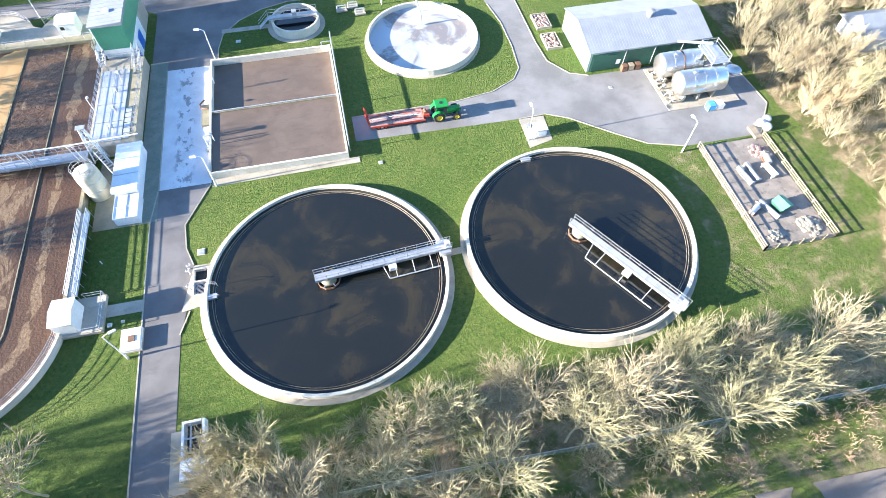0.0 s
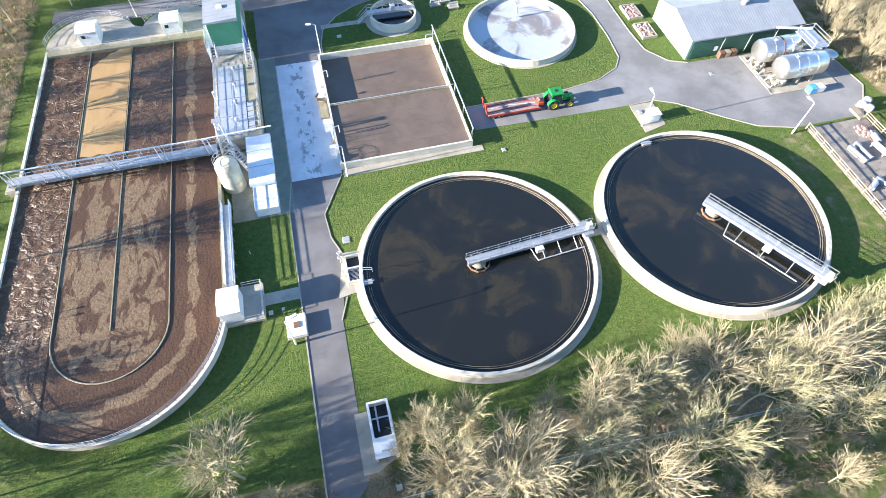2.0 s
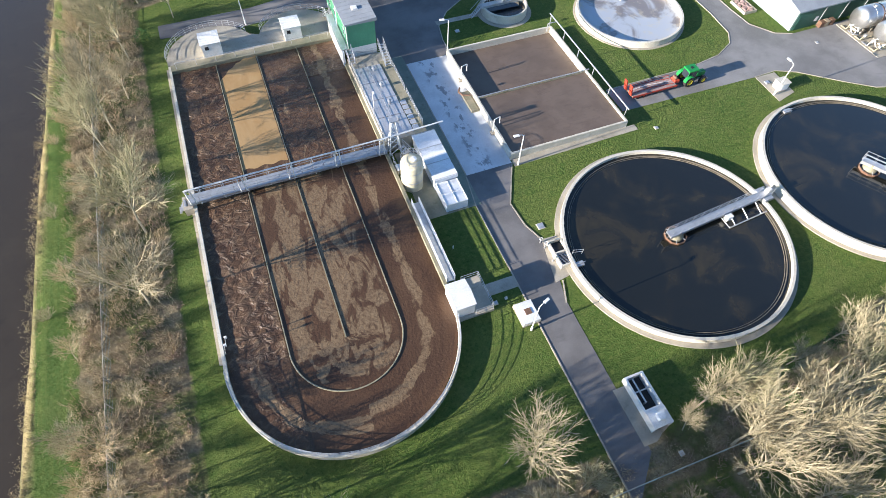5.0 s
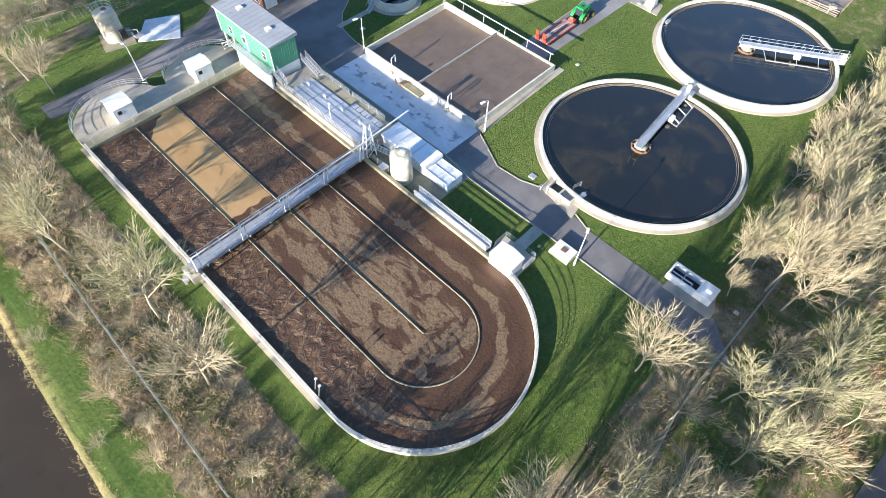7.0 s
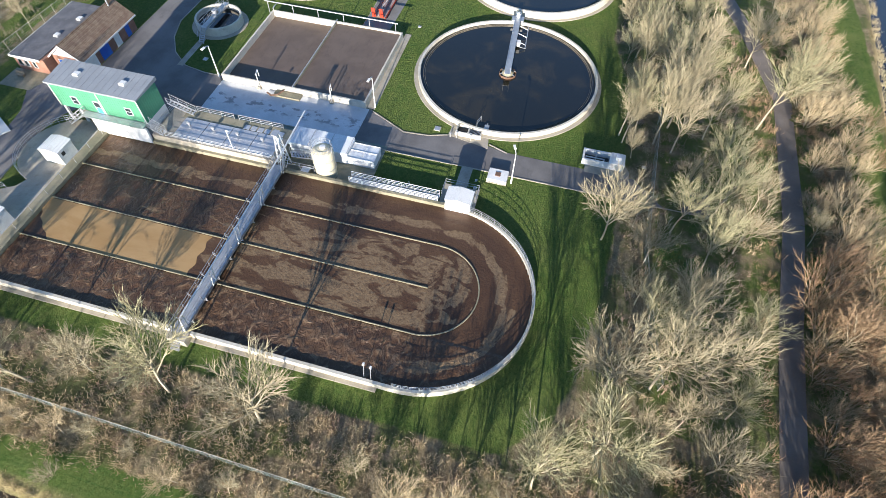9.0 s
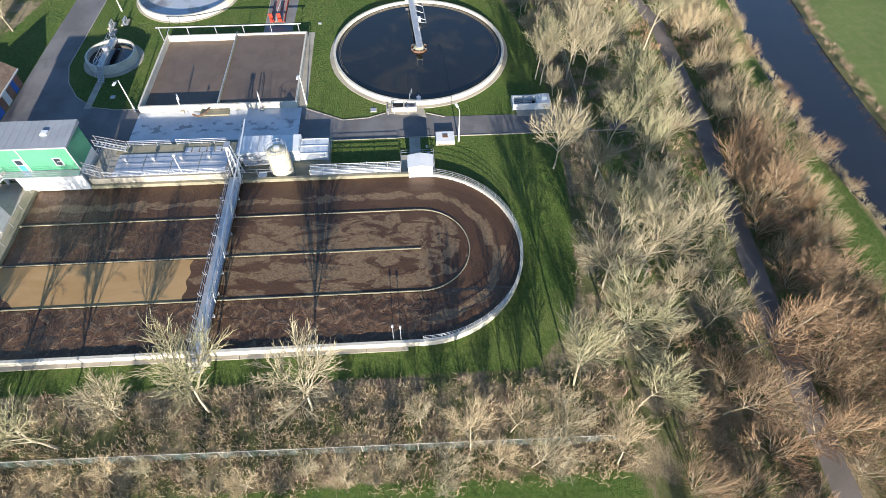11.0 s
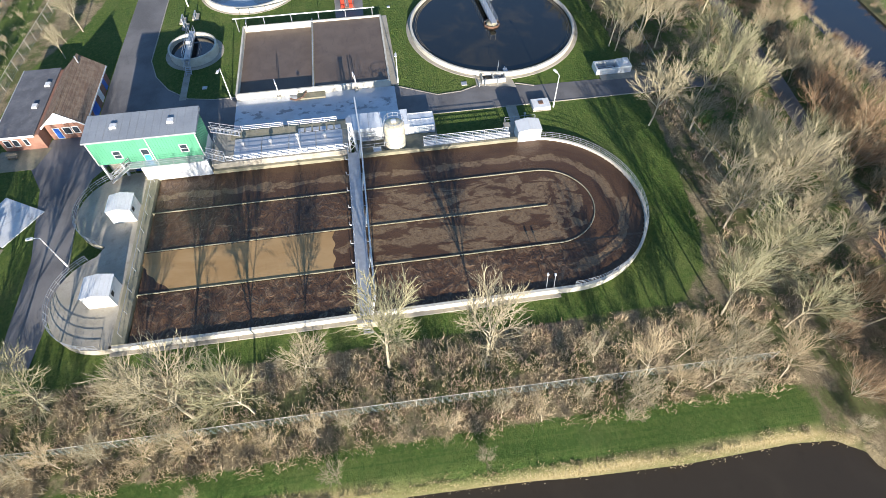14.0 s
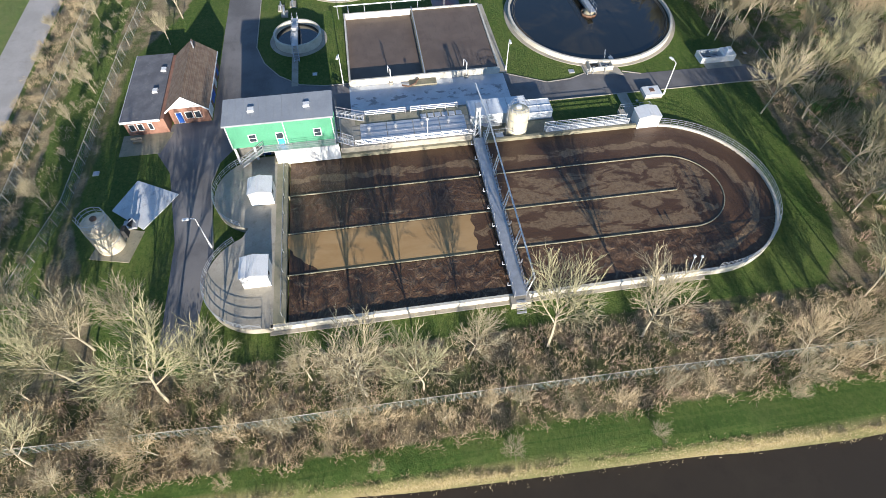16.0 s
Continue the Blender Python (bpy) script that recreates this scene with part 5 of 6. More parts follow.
# ---- lamp posts ----
def lamp_post(x, y, turn, label, h=6.0):
    ob = thing("lamp_post", (x, y, 0), label, "lamp post", "yard lamp posts")
    d = Vector((math.cos(radians(turn)), math.sin(radians(turn)), 0))
    p = Vector((x, y, 0))
    part("mast", Shape().tube(p, p + Vector((0, 0, h)), 0.10, 8, 0.06), WHITE, ob)
    part("base", Shape().tube(p, p + Vector((0, 0, 0.9)), 0.14, 8), WHITE, ob)
    part("arm", Shape().line([p + Vector((0, 0, h)), p + d * 0.4 + Vector((0, 0, h + 0.18)), p + d * 0.9 + Vector((0, 0, h + 0.2))], 0.05, 6), WHITE, ob)
    q = p + d * 1.1 + Vector((0, 0, h + 0.2))
    part("head", Shape().box(-0.4, 0.4, -0.17, 0.17, -0.08, 0.1, 0.04).moved(Matrix.Translation(q) @ Matrix.Rotation(radians(turn), 4, "Z")), WHITE, ob)


for x, y, turn in ((-20.55, 83.5, 170), (-20.45, 55.7, 175), (-30.5, 31.2, 20), (-51.5, 102.3, 95), (25.9, 55.0, 90), (48.1, 47.9, 100), (9.5, 94.0, 180)):
    lamp_post(x, y, turn, "white steel lamp post with a short arm")

# ---- two stainless tanks on their pad ----
setting("pavement", Shape().prism([(50.0, 56.4), (62.4, 56.4), (62.4, 66.6), (50.0, 66.6)], -0.1, 0.14), CONCRETE, "low concrete bund under the steel tanks", "pavement")
for x0, x1, y, label in ((50.9, 57.4, 64.0, "large stainless horizontal tank with rusty bands"), (51.9, 59.2, 59.3, "large shiny stainless horizontal tank on saddles")):
    ob = thing("steel_tank", ((x0 + x1) / 2, y, 0.14), label, "steel tank", "stainless tanks")
    r, z = 1.95, 2.85
    s = Shape().turned((0, 0), [(0.01, -0.5), (r * 0.6, -0.42), (r * 0.92, -0.2), (r, 0.1), (r, x1 - x0 - 0.1), (r * 0.92, x1 - x0 + 0.2), (r * 0.6, x1 - x0 + 0.42), (0.01, x1 - x0 + 0.5)], 40)
    part("shell", s.moved(Matrix.Translation((x0, y, z)) @ Matrix.Rotation(radians(90), 4, "Y")), STAINLESS, ob, "", True)
    for k in (0.25, 0.5, 0.75):
        b = Shape().ring((0, 0), r, r + 0.03, -0.12, 0.12, 40).moved(Matrix.Translation((x0 + (x1 - x0) * k, y, z)) @ Matrix.Rotation(radians(90), 4, "Y"))
        part("band", b, RUST if y > 60 and k == 0.5 else STAINLESS, ob)
    for k in (0.15, 0.5, 0.85):
        x = x0 + (x1 - x0) * k
        part("saddle", Shape().box(x - 0.2, x + 0.2, y - 1.4, y + 1.4, 0.14, 1.35), CONCRETE, ob)
    part("manhole", Shape().turned((x0 + 2.2, y), [(0.4, z + r - 0.1), (0.4, z + r + 0.25), (0.01, z + r + 0.3)], 12), STAINLESS, ob)
    part("pipe", Shape().line([(x0 - 0.4, y, 1.5), (x0 - 1.0, y, 1.5), (x0 - 1.0, y - 0.8, 0.7), (x0 - 0.2, y - 1.6, 0.5)], 0.12, 8), STAINLESS, ob)
ob = thing("access_tower", (59, 62.5, 0.14), "galvanised access tower with platform and ladders over the tanks", "access tower")
for x in (57.6, 60.4):
    for y in (60.6, 65.0):
        part("leg", Shape().tube((x, y, 0.14), (x, y, 6.0), 0.08, 5), STEEL, ob)
part("platform", Shape().box(57.4, 60.6, 60.4, 65.2, 4.75, 4.85), STEEL, ob)
for a, b in (((57.6, 60.6), (60.4, 60.6)), ((60.4, 60.6), (60.4, 65)), ((60.4, 65), (57.6, 65)), ((57.6, 65), (57.6, 60.6))):
    for h in (5.4, 5.95):
        part("bar", Shape().tube((*a, h), (*b, h), 0.045, 4), STEEL, ob)
    part("brace", Shape().tube((*a, 0.6), (*b, 4.6), 0.05, 4), STEEL, ob)
for k in range(12):
    part("tread", Shape().box(60.6 + k * 0.16, 60.9 + k * 0.16, 62.0, 62.9, 4.5 - k * 0.37, 4.56 - k * 0.37), STEEL, ob)
for y in (62.0, 62.9):
    part("stringer", Shape().tube((60.6, y, 4.75), (62.8, y, 0.2), 0.08, 4), STEEL, ob)
part("conveyor", Shape().tube((54, 66.2, 5.4), (58.6, 63.6, 6.2), 0.22, 8), STEEL, ob)
part("dish", Shape().turned((62.2, 60.6), [(0.01, 2.6), (0.6, 2.65), (1.2, 2.9), (1.25, 2.95)], 20), STAINLESS, ob)
ob = thing("pipe_manifold", (50.8, 60, 0.14), "tangle of grey pipes and valves before the tanks", "pipe manifold")
for k in range(5):
    y = 57.5 + k * 1.7
    part("pipe", Shape().line([(52.2, y, 0.9), (50.6, y + 0.3, 0.9), (50.4, y + 0.4, 0.3), (50.4, y + 1.6, 0.3)], 0.13, 7), STAINLESS if k % 2 else OLD_CONCRETE, ob)
    part("valve", Shape().turned((50.9, y + 0.3), [(0.2, 0.8), (0.28, 1.0), (0.2, 1.25), (0.32, 1.3), (0.01, 1.36)], 10), STEEL, ob)
for x, m_, label in ((56.6, SKYBLUE, "light blue plastic bulk container"), (58.0, WHITE, "white plastic bulk container")):
    ob = thing("bulk_container", (x, 55.6, 0.03), label, "bulk container", "bulk containers")
    part("bottle", Shape().box(x - 0.58, x + 0.58, 55.0, 56.2, 0.18, 1.2, 0.08), m_, ob)
    part("pallet", Shape().box(x - 0.6, x + 0.6, 54.98, 56.22, 0.03, 0.17), TIMBER, ob)
    for k in (-0.6, 0, 0.6):
        part("cage_bar", Shape().line([(x - 0.62, 55.6 + k, 0.17), (x - 0.62, 55.6 + k, 1.22), (x + 0.62, 55.6 + k, 1.22), (x + 0.62, 55.6 + k, 0.17)], 0.02, 4), STEEL, ob)

# ---- fenced compound with scrap ----
CX0, CX1, CY0, CY1 = 50.9, 61.6, 29.1, 48.3
setting("pavement", Shape().prism([(CX0, CY0), (CX1, CY0), (CX1, CY1), (CX0, CY1)], -0.1, 0.08), worn("dirty_slab", (0.30, 0.26, 0.22), (0.20, 0.175, 0.15), (0.09, 0.075, 0.06), 0.45, 5, amount=0.9),
        "dirty stained concrete slab of the compound", "pavement")
for p, q in (((CX0, CY1), (CX0, CY0)), ((CX0, CY0), (CX1, CY0)), ((CX1, CY0), (CX1, CY1))):
    ob = thing("timber_fence", (*p, 0), "weathered timber post-and-rail fence round the compound", "fence", "compound fence")
    pts = along([(*p, 0), (*q, 0)], 1.9)
    for v in pts:
        part("post", Shape().box(v.x - 0.08, v.x + 0.08, v.y - 0.08, v.y + 0.08, 0, 1.25), TIMBER, ob)
    for h in (0.35, 0.75, 1.15):
        part("rail", Shape().tube((*p, h), (*q, h), 0.075, 4), TIMBER, ob)


def scrap(name, x, y, turn, label, shape_fn, cat):
    ob = thing(name, (x, y, 0.08), label, cat)
    for nm, s, m_ in shape_fn():
        part(nm, s.moved(Matrix.Translation((x, y, 0.08)) @ Matrix.Rotation(radians(turn), 4, "Z")), m_, ob)


def long_pump():
    return (("casing", Shape().tube((0, -1.4, 0.35), (0, 1.0, 0.35), 0.28, 10), STEEL), ("motor", Shape().tube((0, 1.0, 0.4), (0, 1.9, 0.4), 0.38, 10), STAINLESS),
            ("frame", Shape().box(-0.35, 0.35, -1.5, 1.8, 0, 0.12), STEEL), ("flange", Shape().tube((0, -1.5, 0.35), (0, -1.4, 0.35), 0.4, 12), STEEL))


def mixer():
    return (("body", Shape().tube((-0.9, 0, 0.5), (0.7, 0, 0.5), 0.42, 12), COVER), ("foot", Shape().box(-0.9, 0.8, -0.5, 0.5, 0, 0.12), RUST), ("shaft", Shape().tube((0.7, 0, 0.5), (1.5, 0, 0.5), 0.12, 8), STEEL),
            ("blade", Shape().box(1.3, 1.36, -0.7, 0.7, 0.4, 0.6), STEEL))


def kennel():
    return (("box", Shape().box(-1.0, 1.0, -0.9, 0.9, 0, 0.9), DARK_GREEN),
            ("lid", Shape().add([(-1.15, -1.05, 0.9), (1.15, -1.05, 0.9), (1.15, 1.05, 0.9), (-1.15, 1.05, 0.9), (0, -1.05, 1.45), (0, 1.05, 1.45)], [(0, 4, 5, 3), (1, 2, 5, 4), (0, 1, 4), (2, 3, 5), (3, 2, 1, 0)]),
             worn("faded_green_lid", (0.10, 0.34, 0.22), (0.14, 0.38, 0.26), (0.07, 0.2, 0.14), 0.8, 7, 0.6)))


def bench_frame():
    return (("top", Shape().box(-1.3, 1.3, -0.5, 0.5, 0.75, 0.85), WHITE), ("beam", Shape().tube((-1.3, 0, 0.4), (1.3, 0, 0.4), 0.15, 6), STEEL),
            ("leg", Shape().box(-1.2, -1.0, -0.4, 0.4, 0, 0.75), STEEL), ("leg", Shape().box(1.0, 1.2, -0.4, 0.4, 0, 0.75), STEEL))


scrap("scrap_pump", 54.9, 41.2, 8, "long grey scrapped pump lying on the slab", long_pump, "pump")
scrap("scrap_pump", 56.2, 41.6, 4, "long white-grey scrapped pump lying on the slab", long_pump, "pump")
scrap("scrap_mixer", 52.9, 35.4, 30, "white scrapped mixer with a bent blade", mixer, "mixer")
scrap("scrap_pump", 55.1, 34.9, 20, "grey scrapped pump beside the green box", long_pump, "pump")
scrap("storage_box", 56.9, 35.3, 15, "green pitched-lid storage box on the slab", kennel, "storage box")
scrap("steel_bench", 58.6, 41.4, 100, "white steel frame on the slab by the fence", bench_frame, "steel frame")
scrap("scrap_mixer", 59.6, 43.6, 80, "grey scrapped mixer against the timber fence", mixer, "mixer")
for cx, cy, n, rr, label in ((59.2, 31.4, 120, 1.6, "heap of pale broken rubble on the slab"), (59.4, 45.6, 70, 1.3, "heap of brown rubble and soil on the slab"), (53.6, 31.0, 40, 1.0, "loose stones on the slab")):
    s = Shape()
    for k in range(n):
        a, r = random.uniform(0, 6.28), rr * random.random() ** 0.6
        s.box(cx + r * math.cos(a) - random.uniform(.08, .3), cx + r * math.cos(a) + random.uniform(.08, .3), cy + r * math.sin(a) - random.uniform(.08, .25), cy + r * math.sin(a) + random.uniform(.08, .25),
              0.05, 0.12 + random.uniform(0.1, 0.7) * (1 - r / rr * 0.8))
    tagged(part("rubble_heap", s, CONCRETE if n != 70 else DECK_WOOD), label, "rubble", "", "stuff")
for x, y in ((62.6, 50.6), (64.0, 51.2), (63.2, 49.6)):
    ob = thing("bulk_bag", (x, y, 0.1), "white filled bulk bag by the compound", "bulk bag", "bulk bags")
    part("bag", Shape().turned((x, y), [(0.5, 0.03), (0.68, 0.3), (0.66, 0.75), (0.45, 1.0), (0.01, 1.05)], 9), WHITE, ob, "", True)
    part("pallet", Shape().box(x - 0.65, x + 0.65, y - 0.6, y + 0.6, -0.02, 0.12), TIMBER, ob)
ob = thing("timber_stack", (61.6, 49.4, 0), "stack of weathered timber by the compound gate", "timber stack")
for k in range(8):
    part("plank", Shape().box(60.3 + 0.3 * (k % 4), 60.55 + 0.3 * (k % 4), 47.9, 50.4, 0.05 + 0.2 * (k // 4), 0.22 + 0.2 * (k // 4)), TIMBER, ob)

# ---- tractor and low loader ----
ob = thing("tractor", (14.6, 62.75, 0.03), "green farm tractor with yellow wheel rims", "tractor")
ty = 62.75
part("bonnet", Shape().prism([(14.9, ty - 0.42), (17.0, ty - 0.36), (17.0, ty + 0.36), (14.9, ty + 0.42)], 0.95, 1.75, 0.12), TRACTOR, ob)
part("chassis", Shape().box(13.0, 16.8, ty - 0.3, ty + 0.3, 0.6, 1.0), RUBBER, ob)
part("grille", Shape().box(17.0, 17.06, ty - 0.3, ty + 0.3, 1.0, 1.6), BLACK, ob)
cab = part("cab", Shape().prism([(13.1, ty - 0.78), (14.9, ty - 0.72), (14.9, ty + 0.72), (13.1, ty + 0.78)], 1.3, 2.65, 0.05), GLASS, ob, "dark glazed cab")
part("roof", Shape().box(12.95, 15.0, ty - 0.85, ty + 0.85, 2.65, 2.9, 0.1), TRACTOR, cab)
part("hatch", Shape().box(13.7, 14.2, ty - 0.25, ty + 0.25, 2.9, 2.95), BLACK, cab)
for x, y in ((13.1, ty - 0.78), (14.9, ty - 0.72), (13.1, ty + 0.78), (14.9, ty + 0.72)):
    part("pillar", Shape().tube((x, y, 1.3), (x, y, 2.68), 0.06, 4), TRACTOR, cab)
for y in (ty - 1.0, ty + 1.0):
    s = 1 if y > ty else -1
    for x, r, wd in ((13.5, 0.92, 0.30), (16.3, 0.66, 0.24)):
        w = part("wheel", Shape().turned((0, 0), [(r * 0.55, -wd), (r * 0.9, -wd), (r, -wd * 0.7), (r, wd * 0.7), (r * 0.9, wd), (r * 0.55, wd)], 24)
                 .moved(Matrix.Translation((x, y, r + 0.03)) @ Matrix.Rotation(radians(90), 4, "X")), RUBBER, ob, "black ribbed tyre")
        part("rim", Shape().turned((0, 0), [(0.01, -wd * 0.5), (r * 0.3, -wd * 0.6), (r * 0.56, -wd), (r * 0.56, wd), (r * 0.3, wd * 0.6), (0.01, wd * 0.5)], 18)
             .moved(Matrix.Translation((x, y, r + 0.03)) @ Matrix.Rotation(radians(90), 4, "X")), YELLOW, w, "yellow wheel rim")
    part("mudguard", Shape().turned((0, 0), [(1.0, -0.3), (1.05, -0.3), (1.05, 0.3), (1.0, 0.3)], 12, 20, 170).moved(Matrix.Translation((13.5, y, 0.95)) @ Matrix.Rotation(radians(90), 4, "X")), TRACTOR, ob)
part("exhaust", Shape().tube((15.2, ty + 0.5, 1.7), (15.2, ty + 0.5, 2.8), 0.05, 6), BLACK, ob)
part("drawbar", Shape().tube((12.0, ty, 0.55), (13.1, ty, 0.6), 0.09, 5), RUBBER, ob)
ob = thing("low_loader", (7, 63.0, 0.03), "red low-loader trailer with worn deck and raised ramps", "trailer")
bed = part("bed", Shape().box(2.8, 11.2, 61.8, 64.3, 0.72, 0.86), RUST, ob)
for k in range(12):
    y = 61.85 + k * 0.2
    part("plank", Shape().box(2.85, 11.15, y, y + 0.17, 0.864, 0.9 + 0.01 * (k % 2)), DECK_WOOD, bed)
for y in (61.74, 64.3):
    part("side_rail", Shape().box(2.8, 11.4, y, y + 0.08, 0.6, 0.9), RED, ob)
part("gooseneck", Shape().box(11.2, 12.1, 62.4, 63.6, 0.7, 1.25, 0.1), RED, ob)
part("winch", Shape().tube((11.5, 62.6, 1.4), (11.5, 63.4, 1.4), 0.22, 10), RUST, ob)
for y in (62.0, 63.5):
    rampo = part("ramp", Shape().box(-0.05, 0.1, y, y + 0.7, 0.0, 2.0).moved(Matrix.Translation((2.6, 0, 0.9)) @ Matrix.Rotation(radians(-12), 4, "Y")), RED, ob, "red raised loading ramp")
    for k in range(6):
        part("cleat", Shape().box(0.1, 0.16, y, y + 0.7, 0.15 + k * 0.32, 0.22 + k * 0.32).moved(Matrix.Translation((2.6, 0, 0.9)) @ Matrix.Rotation(radians(-12), 4, "Y")), RED, rampo)
for x in (4.0, 5.1):
    for y in (61.95, 64.1):
        w = part("wheel", Shape().turned((0, 0), [(0.2, -0.14), (0.4, -0.14), (0.42, 0), (0.4, 0.14), (0.2, 0.14)], 16).moved(Matrix.Translation((x, y, 0.45)) @ Matrix.Rotation(radians(90), 4, "X")), RUBBER, ob)
        part("rim", Shape().turned((0, 0), [(0.01, -0.1), (0.21, -0.12), (0.21, 0.12), (0.01, 0.1)], 12).moved(Matrix.Translation((x, y, 0.45)) @ Matrix.Rotation(radians(90), 4, "X")), RED, w)
for k, y in enumerate((62.5, 63.2, 63.8)):
    part("strap", Shape().line([(3.2, y, 0.93), (6.5, y + 0.2, 0.98), (10.8, y - 0.2, 0.93)], 0.05, 4), WHITE if k == 1 else RED, ob)

# ---- boxes, pits and chambers ----
ob = thing("inspection_pit", (-22.5, 18.8, 0), "white-walled open inspection pit beside the road", "inspection pit")
for a in ((-23.7, -23.45, 15.6, 21.8), (-21.55, -21.3, 15.6, 21.8), (-23.45, -21.55, 21.55, 21.8), (-23.45, -21.55, 17.6, 17.8)):
    part("wall", Shape().box(*a, 0.04, 1.15), WHITE, ob)
part("floor", Shape().box(-23.45, -21.55, 17.8, 21.55, 0.02, 0.12), BLACK, ob, "near-black pit floor")
part("cover", Shape().box(-23.7, -21.3, 15.6, 17.6, 1.15, 1.3), WHITE, ob)
part("panel_box", Shape().box(-22.9, -22.0, 16.2, 17.0, 1.3, 1.9), ROOFLIGHT, ob, "pale control box")
part("cross_beam", Shape().box(-23.45, -21.55, 19.8, 19.95, 0.95, 1.1), STEEL, ob)
part("pipe", Shape().line([(-22.8, 21.4, 0.9), (-22.8, 18.6, 0.9), (-22.8, 18.6, 0.2)], 0.1, 6), STEEL, ob)
ob = thing("cover_box", (-30, 33.2, 0), "white boxed chamber cover beside the road", "chamber cover")
part("plinth", Shape().box(-31.3, -28.9, 31.8, 34.8, 0, 0.25), CONCRETE, ob)
part("lid", Shape().box(-31.25, -28.95, 31.85, 34.75, 0.25, 0.75, 0.06), WHITE, ob)
part("handle", Shape().box(-30.4, -29.6, 32.9, 33.7, 0.75, 0.83), RUST, ob, "small rusty hatch")
ob = thing("outlet_chamber", (-22.2, 39.6, 0), "concrete outlet chamber with dark grating by the tank", "outlet chamber")
for a in ((-23.1, -22.9, 37.5, 41.6), (-21.3, -21.1, 37.5, 41.6), (-22.9, -21.3, 37.5, 37.7), (-22.9, -21.3, 41.4, 41.6), (-22.9, -21.3, 39.5, 39.7)):
    part("wall", Shape().box(*a, 0, 0.85), RIM, ob)
part("water", Shape().box(-22.9, -21.3, 37.7, 41.4, 0.0, 0.3), BLACK, ob, "dark water")
for k in range(9):
    part("grate_bar", Shape().box(-22.9, -21.3, 37.85 + k * 0.19, 37.9 + k * 0.19, 0.7, 0.76), STEEL, ob)
for x, y, h in ((-23.6, 41.2, 1.3), (-23.5, 39.0, 1.2), (-23.7, 42.2, 0.9)):
    ob = thing("valve_post", (x, y, 0.06), "grey valve spindle post by the chamber", "valve post", "valve posts")
    part("post", Shape().tube((x, y, 0.06), (x, y, h), 0.09, 6), STEEL, ob)
    part("handwheel", Shape().ring((x, y), 0.2, 0.26, h, h + 0.05, 14), STEEL, ob)
railing([(-21.1, 38.6, 0.85), (-19.9, 38.2, 1.0)], "short galvanised handrail at the tank rim", step=1.0)
for x, y, w, h in ((-33.0, 36.0, 0.5, 0.25), (-31.5, 36.2, 0.35, 0.2), (-22.4, 44.6, 1.0, 0.08), (-34.9, 45.4, 0.1, 0.7), (-16.8, 88.2, 0.8, 0.07), (3.2, 55.2, 0.6, 0.1), (-21.9, 12.6, 0.6, 0.15), (42.9, 63.6, 0.7, 0.05), (-35.5, 120.1, 0.9, 0.1)):
    ob = thing("manhole_cover" if h < 0.5 else "marker_post", (x, y, 0), "small pale concrete cover set in the grass" if h < 0.5 else "white marker post on the lawn", "cover" if h < 0.5 else "post")
    part("frame", Shape().box(x - w / 2, x + w / 2, y - w / 2, y + w / 2, -0.05, h), RIM if h < 0.5 else WHITE, ob)
    if h < 0.5:
        part("lid", Shape().box(x - w / 2 + 0.08, x + w / 2 - 0.08, y - w / 2 + 0.08, y + w / 2 - 0.08, h + 0.004, h + 0.03), STEEL, ob)
ob = thing("meter_hut", (28.1, 56.2, 0.05), "small white meter cabinet on a slab", "cabinet")
part("body", Shape().box(27.2, 29.0, 55.4, 57.0, 0.05, 1.3), WHITE, ob)
part("lid", Shape().box(27.1, 29.1, 55.3, 57.1, 1.3, 1.4), RIM, ob)
part("door", Shape().box(27.5, 28.7, 55.34, 55.396, 0.2, 1.2), ROOFLIGHT, ob)
ob = thing("valve_chamber", (26.9, 57.9, 0.05), "grey valve cover on the slab", "cover")
part("lid", Shape().box(26.5, 27.2, 57.5, 58.2, 0.05, 0.2), STEEL, ob)
part("handle", Shape().tube((26.7, 57.85, 0.23), (27.0, 57.85, 0.23), 0.03, 5), STEEL, ob)
for x, y in ((2.0, 93.5), (5.2, 92.0), (4.1, 94.2)):
    ob = thing("pipe_stand", (x, y, 0), "grey pipework stand on a concrete base between the tanks", "pipe stand", "pipe stands")
    part("base", Shape().box(x - 1.0, x + 1.0, y - 0.6, y + 0.6, -0.05, 0.3), CONCRETE, ob)
    part("pipe", Shape().line([(x - 0.8, y, 0.3), (x - 0.8, y, 1.0), (x + 0.8, y, 1.0), (x + 0.8, y, 0.3)], 0.13, 8), STEEL, ob)
# far neighbours
ob = thing("bungalow", (93, 68, 0), "white bungalow with a dark slate roof behind the thicket", "house")
part("wall", Shape().box(89, 101, 63, 70, 0, 2.8), WHITE, ob)
part("roof", Shape().add([(88.4, 62.4, 2.75), (101.6, 62.4, 2.75), (101.6, 70.6, 2.75), (88.4, 70.6, 2.75), (88.4, 66.5, 5.2), (101.6, 66.5, 5.2)], [(0, 1, 5, 4), (2, 3, 4, 5), (0, 4, 3), (1, 2, 5), (3, 2, 1, 0)]), ROOF_GREY, ob, "grey slate roof")
w = part("window", Shape().box(88.94, 88.996, 65.0, 66.6, 1.0, 2.2), WHITE, ob, "white framed window")
part("pane", Shape().box(88.9, 88.938, 65.1, 66.5, 1.1, 2.1, 0.003), GLASS, w)


